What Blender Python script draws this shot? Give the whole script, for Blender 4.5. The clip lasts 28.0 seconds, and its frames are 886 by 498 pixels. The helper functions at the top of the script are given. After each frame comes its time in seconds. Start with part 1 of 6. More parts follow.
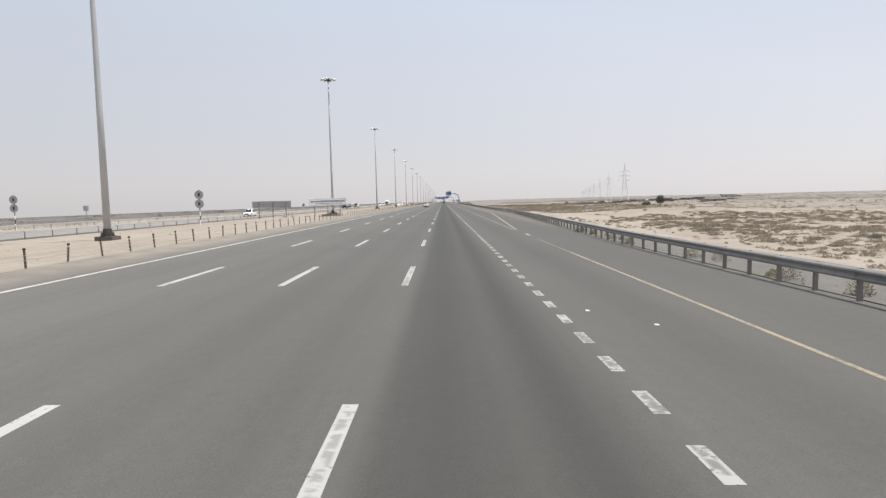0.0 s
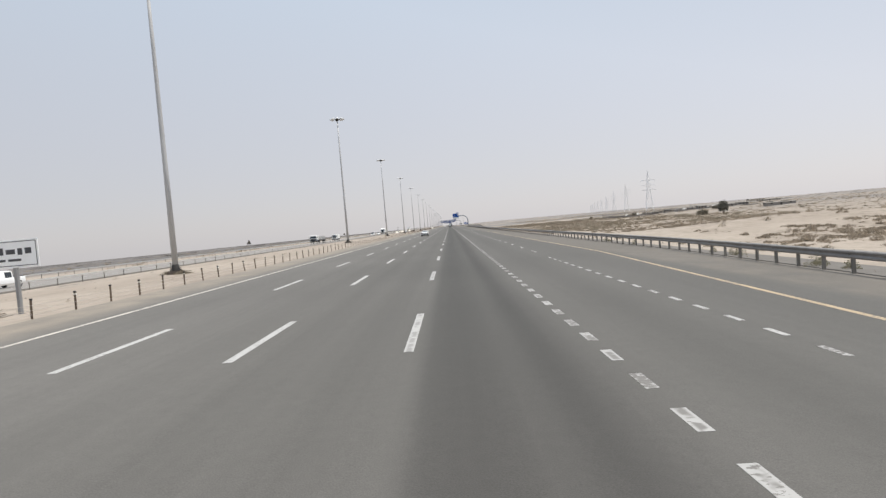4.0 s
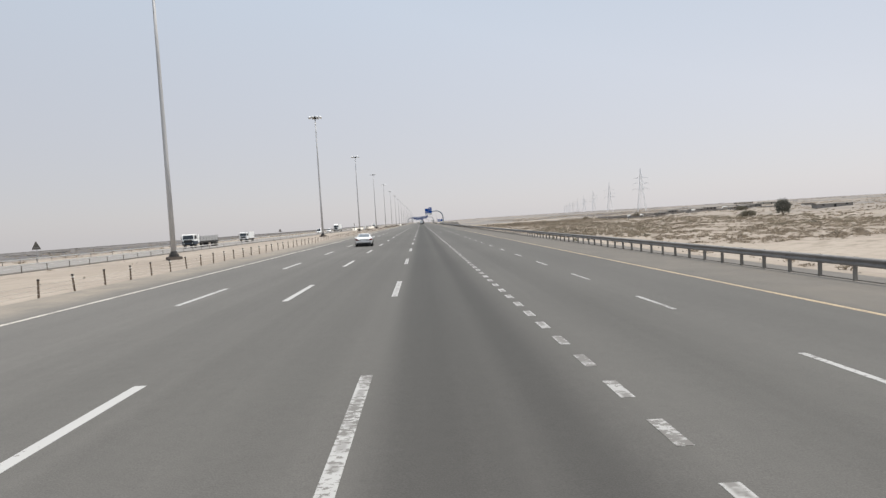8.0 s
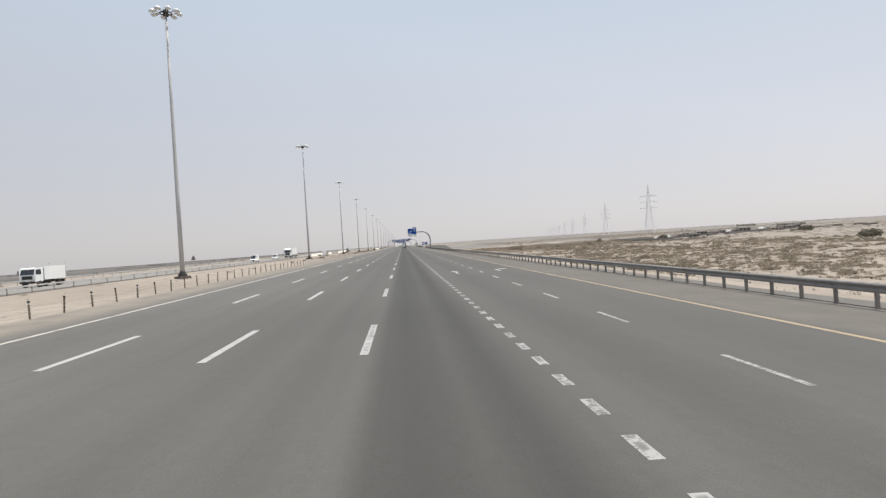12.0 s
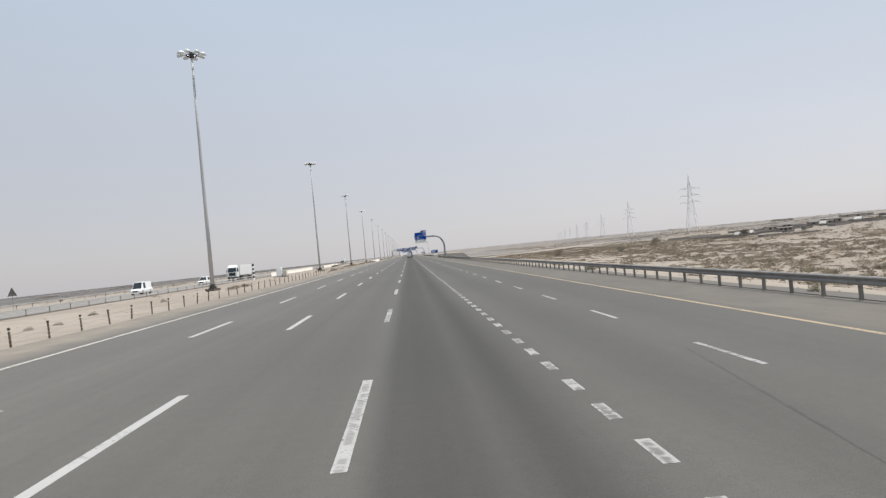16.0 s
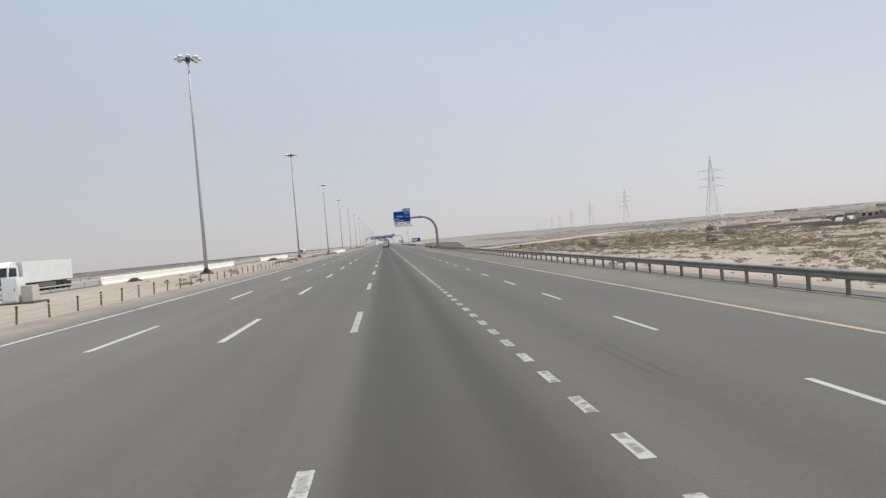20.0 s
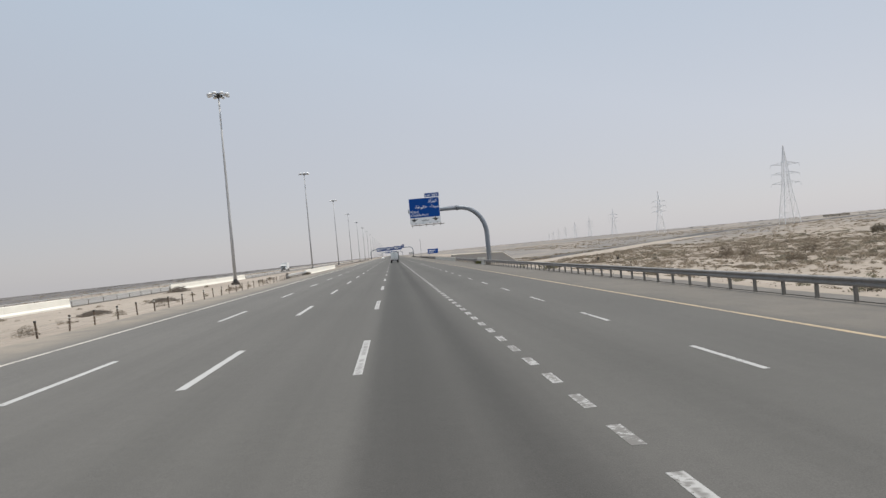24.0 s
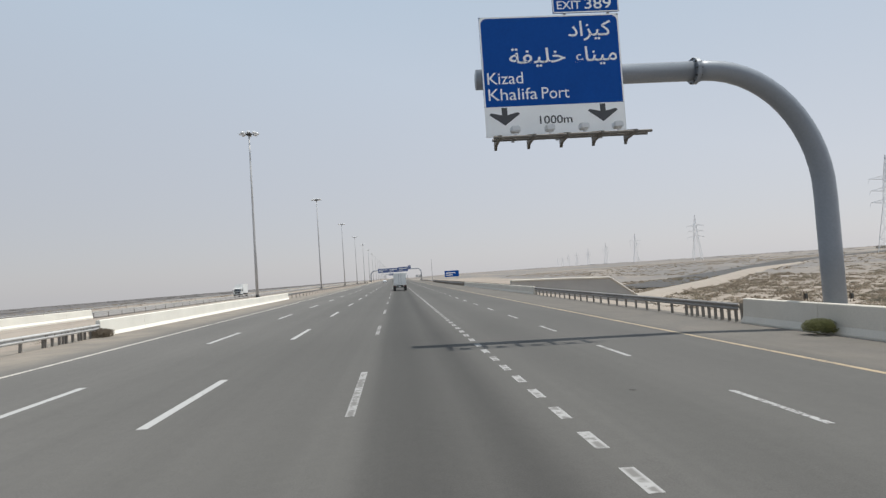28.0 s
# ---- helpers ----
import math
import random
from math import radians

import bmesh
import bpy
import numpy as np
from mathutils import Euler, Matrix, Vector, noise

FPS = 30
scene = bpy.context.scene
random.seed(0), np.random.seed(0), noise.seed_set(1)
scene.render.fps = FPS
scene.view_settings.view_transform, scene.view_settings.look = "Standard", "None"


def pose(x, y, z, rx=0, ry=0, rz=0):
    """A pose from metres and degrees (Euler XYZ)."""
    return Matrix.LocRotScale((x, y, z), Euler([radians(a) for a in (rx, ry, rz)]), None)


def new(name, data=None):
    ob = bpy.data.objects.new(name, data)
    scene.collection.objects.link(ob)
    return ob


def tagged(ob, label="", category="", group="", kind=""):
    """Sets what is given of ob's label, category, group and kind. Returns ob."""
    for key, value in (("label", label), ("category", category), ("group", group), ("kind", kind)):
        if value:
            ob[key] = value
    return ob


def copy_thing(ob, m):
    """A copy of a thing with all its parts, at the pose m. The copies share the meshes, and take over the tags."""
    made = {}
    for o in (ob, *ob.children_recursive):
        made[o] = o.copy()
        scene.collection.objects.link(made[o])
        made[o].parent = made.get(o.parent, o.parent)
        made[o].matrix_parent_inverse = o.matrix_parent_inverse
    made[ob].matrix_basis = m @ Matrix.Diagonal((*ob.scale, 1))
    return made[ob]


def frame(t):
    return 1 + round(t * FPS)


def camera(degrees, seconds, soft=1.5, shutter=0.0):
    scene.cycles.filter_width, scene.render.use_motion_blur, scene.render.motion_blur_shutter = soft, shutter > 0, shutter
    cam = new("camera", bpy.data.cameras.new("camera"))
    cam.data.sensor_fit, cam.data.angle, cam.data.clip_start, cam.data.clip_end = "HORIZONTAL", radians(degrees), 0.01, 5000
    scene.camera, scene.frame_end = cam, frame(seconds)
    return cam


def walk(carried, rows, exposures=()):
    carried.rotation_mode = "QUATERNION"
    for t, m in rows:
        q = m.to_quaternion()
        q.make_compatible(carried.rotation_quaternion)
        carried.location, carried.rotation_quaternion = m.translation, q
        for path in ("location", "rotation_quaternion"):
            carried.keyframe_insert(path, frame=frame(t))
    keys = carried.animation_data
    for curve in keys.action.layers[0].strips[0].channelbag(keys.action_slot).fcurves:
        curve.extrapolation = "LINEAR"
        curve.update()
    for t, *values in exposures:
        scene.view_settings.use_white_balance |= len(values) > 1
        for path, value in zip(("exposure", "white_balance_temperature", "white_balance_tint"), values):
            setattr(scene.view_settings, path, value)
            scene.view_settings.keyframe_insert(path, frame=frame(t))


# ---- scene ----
cam = camera(71.37, 28.0, soft=1.4)

# seconds, x, y, yaw, pitch, roll of the lens in the cab
PATH = [
    (0.0, 0.157, 0.000, -0.010, -4.463, 1.340),
    (0.5, 0.163, 10.635, 1.180, -5.844, 0.941),
    (1.0, 0.168, 21.441, -1.231, -3.624, 1.543),
    (1.5, 0.107, 31.878, -0.799, -3.962, 3.153),
    (2.0, 0.047, 42.350, -1.467, -4.900, 2.163),
    (2.5, 0.034, 53.265, -0.561, -4.102, 2.600),
    (3.0, 0.021, 64.080, 1.345, -1.904, 3.538),
    (3.5, 0.008, 74.689, 0.545, -1.704, 4.838),
    (5.5, -0.045, 118.100, 0.805, -4.930, 4.900),
    (6.0, -0.055, 129.056, -0.879, -3.108, 5.645),
    (6.5, -0.058, 139.883, -0.438, -0.975, 8.620),
    (7.0, -0.062, 150.662, -2.397, -4.043, 5.795),
    (7.5, -0.028, 161.564, -1.684, -2.458, 4.617),
    (8.0, 0.007, 172.460, -2.070, -2.673, 3.439),
    (8.5, 0.022, 183.281, -2.519, -2.863, 3.250),
    (9.0, 0.036, 194.021, -1.367, -4.453, 3.361),
    (9.5, 0.032, 204.598, -2.110, -3.868, 3.261),
    (10.0, 0.027, 215.175, -3.054, -0.583, 2.061),
    (10.5, 0.018, 225.910, -1.691, -1.317, 5.100),
    (11.0, 0.008, 236.726, -2.028, -2.750, 4.539),
    (11.5, 0.004, 247.583, -2.144, -2.236, 3.993),
    (12.0, -0.000, 258.535, -3.759, -0.623, 3.447),
    (12.5, -0.004, 269.300, -2.381, -0.799, 2.956),
    (14.5, -0.019, 312.525, -3.168, -2.503, 4.292),
    (15.0, -0.023, 323.361, -3.590, -0.380, 4.701),
    (15.5, -0.004, 334.332, -3.960, 0.340, 6.229),
    (16.0, 0.015, 345.077, -3.230, 0.161, 5.358),
    (16.5, 0.013, 356.019, -1.371, -0.244, 4.655),
    (17.0, 0.011, 366.840, -1.012, -1.748, 4.853),
    (17.5, 0.031, 377.245, -2.183, -2.394, 6.566),
    (18.0, 0.050, 387.597, -4.355, -2.841, 4.578),
    (18.5, 0.062, 398.231, -4.635, -1.586, 4.539),
    (19.0, 0.074, 408.937, -5.415, -1.731, 5.301),
    (19.5, 0.059, 419.623, -6.684, -1.086, 5.305),
    (20.0, 0.043, 430.274, -5.454, -1.041, 4.710),
    (20.5, -0.002, 440.804, -5.891, -0.204, 5.290),
    (21.0, -0.047, 451.325, -5.928, 0.232, 3.871),
    (21.5, -0.050, 461.905, -5.928, 2.532, 5.671),
    (23.5, -0.063, 503.700, -6.750, 1.010, 4.500),
    (24.0, -0.066, 514.230, -4.732, 0.123, 5.337),
    (24.5, -0.092, 524.595, -4.234, 1.443, 3.058),
    (25.0, -0.118, 535.054, -5.236, -0.337, 4.080),
    (25.5, -0.131, 545.049, -5.303, -0.984, 5.131),
    (26.0, -0.143, 554.999, -5.270, -1.231, 3.781),
    (26.5, -0.131, 565.218, -4.715, 1.004, 4.212),
    (27.0, -0.118, 575.465, -4.159, 2.639, 5.243),
    (27.5, -0.075, 585.496, -4.350, 1.253, 4.502),
    (28.0, -0.032, 595.636, -4.340, 2.367, 3.761),
]
EYE_Z = 2.482
# the phone's automatic exposure drifts a little
EXPOSURE = [(0.0, 0.21, 6560, 10), (1.0, 0.13, 6560, 9.5), (3.0, 0.12, 6560, 9.5), (6.0, 0.10, 6560, 9.5), (7.0, 0.03, 6560, 9.5), (8.0, 0.09, 6560, 9.5), (12.0, 0.10, 6580, 9.5),
            (15.0, 0.08, 6510, 9), (17.0, 0.0, 6480, 9), (21.0, 0.0, 6500, 9), (24.0, -0.09, 6500, 9), (25.0, -0.01, 6500, 9), (26.0, -0.02, 6490, 9), (27.0, -0.03, 6420, 7.8), (28.0, -0.07, 6410, 7.8)]
walk(cam, [(t, pose(x, y, EYE_Z, 90 + p, r, w)) for t, x, y, w, p, r in PATH], EXPOSURE)

# ---------------------------------------------------------------- light
SUN_TILT = 16.7            # degrees off the zenith, towards +x
world = bpy.data.worlds.new("sky")
scene.world = world
world.use_nodes = True
wn = world.node_tree
bg = wn.nodes["Background"]
sky = wn.nodes.new("ShaderNodeTexSky")
sky.sky_type = "NISHITA"
sky.sun_disc = False
sky.sun_elevation = radians(90 - SUN_TILT)
sky.sun_rotation = radians(90)
sky.air_density = 1.0
sky.dust_density = 0.7
sky.ozone_density = 1.0
# desert haze: an even pale veil over the clear sky
thin = wn.nodes.new("ShaderNodeVectorMath")
thin.operation = "SCALE"
thin.inputs["Scale"].default_value = 0.015
wn.links.new(sky.outputs[0], thin.inputs[0])
veil = wn.nodes.new("ShaderNodeVectorMath")
veil.operation = "ADD"
# the veil glows more on the sun's side
way = wn.nodes.new("ShaderNodeTexCoord")
near_sun = wn.nodes.new("ShaderNodeVectorMath")
near_sun.operation = "DOT_PRODUCT"
near_sun.inputs[1].default_value = (math.sin(radians(SUN_TILT)), 0, math.cos(radians(SUN_TILT)))
wn.links.new(way.outputs["Generated"], near_sun.inputs[0])
glow = wn.nodes.new("ShaderNodeMapRange")
glow.inputs["From Min"].default_value, glow.inputs["From Max"].default_value = -0.2, 0.3
glow.inputs["To Min"].default_value, glow.inputs["To Max"].default_value = 0.82, 1.14
wn.links.new(near_sun.outputs["Value"], glow.inputs["Value"])
haze = wn.nodes.new("ShaderNodeVectorMath")
haze.operation = "SCALE"
# mauve-grey dust near the ground, thinner and bluer higher up
height = wn.nodes.new("ShaderNodeSeparateXYZ")
wn.links.new(way.outputs["Generated"], height.inputs[0])
climb = wn.nodes.new("ShaderNodeMapRange")
climb.inputs["From Min"].default_value, climb.inputs["From Max"].default_value = 0.03, 0.46
wn.links.new(height.outputs["Z"], climb.inputs["Value"])
dusty = wn.nodes.new("ShaderNodeMix")
dusty.data_type = "RGBA"
dusty.inputs[6].default_value = (0.550, 0.534, 0.560, 1)
dusty.inputs[7].default_value = (0.412, 0.484, 0.572, 1)
wn.links.new(climb.outputs["Result"], dusty.inputs[0])
wn.links.new(dusty.outputs[2], haze.inputs[0])
wn.links.new(glow.outputs["Result"], haze.inputs["Scale"])
wn.links.new(haze.outputs[0], veil.inputs[1])
wn.links.new(thin.outputs[0], veil.inputs[0])
wn.links.new(veil.outputs[0], bg.inputs[0])
bg.inputs[1].default_value = 1.0
sun = new("sun", bpy.data.lights.new("sun", "SUN"))
sun.data.energy = 4.6
sun.data.angle = radians(0.9)
sun.data.color = (1.0, 0.95, 0.88)
sun.matrix_world = pose(0, 0, 60, 0, SUN_TILT, 0)

# ---------------------------------------------------------------- materials
def mat(name, color, rough=0.7, metal=0.0, spread=0.12, scale=3.0, bump=0.0, fine=40.0, coat=0.0, random_obj=0.0, gloss=0.5):
    """A surface with broad blotches and fine grain in its colour, and a little relief."""
    m = bpy.data.materials.new(name)
    m.use_nodes = True
    n, l = m.node_tree.nodes, m.node_tree.links
    b = n["Principled BSDF"]
    b.inputs["Roughness"].default_value = rough
    b.inputs["Metallic"].default_value = metal
    b.inputs["Coat Weight"].default_value = coat
    tc = n.new("ShaderNodeTexCoord")
    big, small = n.new("ShaderNodeTexNoise"), n.new("ShaderNodeTexNoise")
    big.inputs["Scale"].default_value, big.inputs["Detail"].default_value = scale, 4
    small.inputs["Scale"].default_value, small.inputs["Detail"].default_value = fine, 3
    mix = n.new("ShaderNodeMath")
    mix.operation = "ADD"
    for t in (big, small):
        l.new(tc.outputs["Object"], t.inputs["Vector"])
    l.new(big.outputs["Fac"], mix.inputs[0])
    l.new(small.outputs["Fac"], mix.inputs[1])
    ramp = n.new("ShaderNodeMapRange")
    ramp.inputs["From Min"].default_value, ramp.inputs["From Max"].default_value = 0.55, 1.45
    ramp.inputs["To Min"].default_value, ramp.inputs["To Max"].default_value = 1 - spread, 1 + spread
    l.new(mix.outputs[0], ramp.inputs["Value"])
    value = ramp.outputs["Result"]
    if random_obj:
        oi = n.new("ShaderNodeObjectInfo")
        r2 = n.new("ShaderNodeMapRange")
        r2.inputs["To Min"].default_value, r2.inputs["To Max"].default_value = 1 - random_obj, 1 + random_obj
        l.new(oi.outputs["Random"], r2.inputs["Value"])
        mul = n.new("ShaderNodeMath")
        mul.operation = "MULTIPLY"
        l.new(value, mul.inputs[0])
        l.new(r2.outputs["Result"], mul.inputs[1])
        value = mul.outputs[0]
    sc = n.new("ShaderNodeVectorMath")
    sc.operation = "SCALE"
    sc.inputs[0].default_value = color[:3]
    l.new(value, sc.inputs["Scale"])
    l.new(sc.outputs[0], b.inputs["Base Color"])
    if bump:
        bp = n.new("ShaderNodeBump")
        bp.inputs["Strength"].default_value = bump
        bp.inputs["Distance"].default_value = 0.02
        l.new(small.outputs["Fac"], bp.inputs["Height"])
        l.new(bp.outputs[0], b.inputs["Normal"])
    b.inputs["Specular IOR Level"].default_value = gloss
    return m


def node_math(nt, op, a, b=None, clamp=False):
    q = nt.nodes.new("ShaderNodeMath")
    q.operation, q.use_clamp = op, clamp
    for i, v in enumerate((a, b)):
        if v is None:
            continue
        if isinstance(v, (int, float)):
            q.inputs[i].default_value = v
        else:
            nt.links.new(v, q.inputs[i])
    return q.outputs[0]


def node_noise(nt, vec, scale, detail=4, rough=0.5):
    q = nt.nodes.new("ShaderNodeTexNoise")
    q.inputs["Scale"].default_value, q.inputs["Detail"].default_value, q.inputs["Roughness"].default_value = scale, detail, rough
    nt.links.new(vec, q.inputs["Vector"])
    return q.outputs["Fac"]


def node_stretch(nt, vec, s):
    q = nt.nodes.new("ShaderNodeMapping")
    q.inputs["Scale"].default_value = s
    nt.links.new(vec, q.inputs["Vector"])
    return q.outputs[0]


def node_range(nt, v, a, b, c, d, smooth=False):
    q = nt.nodes.new("ShaderNodeMapRange")
    if smooth:
        q.interpolation_type = "SMOOTHSTEP"
    for key, x in (("From Min", a), ("From Max", b), ("To Min", c), ("To Max", d)):
        q.inputs[key].default_value = x
    nt.links.new(v, q.inputs["Value"])
    return q.outputs["Result"]


def node_mix(nt, f, a, b):
    q = nt.nodes.new("ShaderNodeMix")
    q.data_type = "RGBA"
    if isinstance(f, (int, float)):
        q.inputs[0].default_value = f
    else:
        nt.links.new(f, q.inputs[0])
    for i, v in ((6, a), (7, b)):
        if isinstance(v, tuple):
            q.inputs[i].default_value = (*v[:3], 1)
        else:
            nt.links.new(v, q.inputs[i])
    return q.outputs[2]


def asphalt_material():
    """Aged asphalt: sand-greyed, with oil-dark lane middles and long tyre streaks."""
    m = bpy.data.materials.new("aged_asphalt")
    m.use_nodes = True
    nt = m.node_tree
    b = nt.nodes["Principled BSDF"]
    tc = nt.nodes.new("ShaderNodeTexCoord").outputs["Object"]
    xyz = nt.nodes.new("ShaderNodeSeparateXYZ")
    nt.links.new(tc, xyz.inputs[0])
    x = xyz.outputs["X"]
    wob = node_noise(nt, node_stretch(nt, tc, (0.1, 0.012, 1)), 1.0, 3)
    xw = node_math(nt, "ADD", x, node_math(nt, "MULTIPLY", node_math(nt, "SUBTRACT", wob, 0.5), 0.5))

    def band(c, w, k):
        d = node_math(nt, "ABSOLUTE", node_math(nt, "SUBTRACT", xw, c))
        return node_range(nt, d, 0.0, w, k, 0.0, True)
    # the truck lane: a firm edge at the lane line, fading towards the other, with a paler strip between the wheel paths
    core = node_math(nt, "MULTIPLY", node_range(nt, xw, -1.0, -0.45, 0.0, 1.0, True), node_range(nt, xw, 2.9, 1.5, 0.0, 1.0, True))
    dark = node_math(nt, "MULTIPLY", core, 0.33)
    for c, w, k in ((0.05, 0.8, 0.07), (1.55, 0.65, 0.10), (0.93, 0.4, -0.05), (4.55, 1.5, 0.14), (-2.0, 0.8, 0.07), (-3.7, 0.7, 0.06), (-5.7, 0.8, 0.06), (-7.3, 0.7, 0.06), (-10.1, 1.5, 0.06), (8.1, 1.6, 0.06)):
        dark = node_math(nt, "ADD", dark, band(c, w, k))
    streak = node_noise(nt, node_stretch(nt, tc, (3.0, 0.02, 1)), 1.0, 5, 0.6)
    blotch = node_noise(nt, tc, 0.07, 4)
    grain = node_noise(nt, tc, 55.0, 2)
    speck = node_noise(nt, tc, 4.0, 5, 0.7)
    v = node_math(nt, "SUBTRACT", 1.0, dark)
    v = node_math(nt, "MULTIPLY", v, node_range(nt, streak, 0.3, 0.7, 0.955, 1.045))
    v = node_math(nt, "MULTIPLY", v, node_range(nt, x, -2.0, -10.0, 1.0, 1.27, True))
    v = node_math(nt, "MULTIPLY", v, node_range(nt, blotch, 0.3, 0.7, 0.93, 1.07))
    v = node_math(nt, "MULTIPLY", v, node_range(nt, grain, 0.3, 0.7, 0.86, 1.14))
    v = node_math(nt, "MULTIPLY", v, node_range(nt, speck, 0.3, 0.7, 0.95, 1.05))
    # sand dust towards the shoulders
    dust = node_math(nt, "ADD", node_range(nt, x, -11.8, -14.2, 0.0, 0.85, True), node_range(nt, x, 9.9, 11.0, 0.0, 0.40, True))
    dust = node_math(nt, "MULTIPLY", dust, node_range(nt, node_noise(nt, tc, 0.6, 5), 0.25, 0.7, 0.4, 1.2))
    base = node_mix(nt, dust, (0.093, 0.0885, 0.082), (0.19, 0.165, 0.136))
    sc = nt.nodes.new("ShaderNodeVectorMath")
    sc.operation = "SCALE"
    nt.links.new(base, sc.inputs[0])
    nt.links.new(v, sc.inputs["Scale"])
    nt.links.new(sc.outputs[0], b.inputs["Base Color"])
    b.inputs["Roughness"].default_value = 0.85
    b.inputs["Specular IOR Level"].default_value = 0.3
    bp = nt.nodes.new("ShaderNodeBump")
    bp.inputs["Strength"].default_value, bp.inputs["Distance"].default_value = 0.35, 0.01
    nt.links.new(grain, bp.inputs["Height"])
    nt.links.new(bp.outputs[0], b.inputs["Normal"])
    return m


def paint_material(name, color, wear, hollow=0.0, rungs=2.0):
    """Road paint, worn through to the asphalt in flecks, and along its middle where tyres cross it."""
    color = tuple(0.68 * c for c in color)
    m = bpy.data.materials.new(name)
    m.use_nodes = True
    nt = m.node_tree
    b = nt.nodes["Principled BSDF"]
    geo = nt.nodes.new("ShaderNodeNewGeometry").outputs["Position"]
    n1 = node_noise(nt, node_stretch(nt, geo, (1.0, 1.4, 1.0)), 10.0, 4, 0.65)
    n2 = node_noise(nt, geo, 0.5, 3)
    f = node_math(nt, "ADD", n1, node_math(nt, "MULTIPLY", n2, 0.5))
    oi = nt.nodes.new("ShaderNodeObjectInfo")
    f = node_math(nt, "ADD", f, node_range(nt, oi.outputs["Random"], 0.0, 1.0, -0.05, 0.07))
    f = node_range(nt, f, wear, wear + 0.06, 0.0, 0.9)
    if hollow:
        own = nt.nodes.new("ShaderNodeTexCoord").outputs["Object"]
        sep = nt.nodes.new("ShaderNodeSeparateXYZ")
        nt.links.new(own, sep.inputs[0])
        middle = node_range(nt, node_math(nt, "ABSOLUTE", sep.outputs["X"]), 0.03, 0.085, 1.0, 0.0, True)
        blot = node_noise(nt, node_stretch(nt, geo, (1.5, rungs, 1.0)), 1.0, 3, 0.6)
        bare = node_math(nt, "MULTIPLY", middle, node_range(nt, blot, 0.44, 0.54, 0.0, hollow, True))
        f = node_math(nt, "MAXIMUM", f, bare)
    tone = node_noise(nt, geo, 1.3, 3)
    pc = node_mix(nt, tone, tuple(c * 0.82 for c in color), color)
    nt.links.new(node_mix(nt, f, pc, (0.108, 0.099, 0.089)), b.inputs["Base Color"])
    b.inputs["Roughness"].default_value = 0.6
    return m


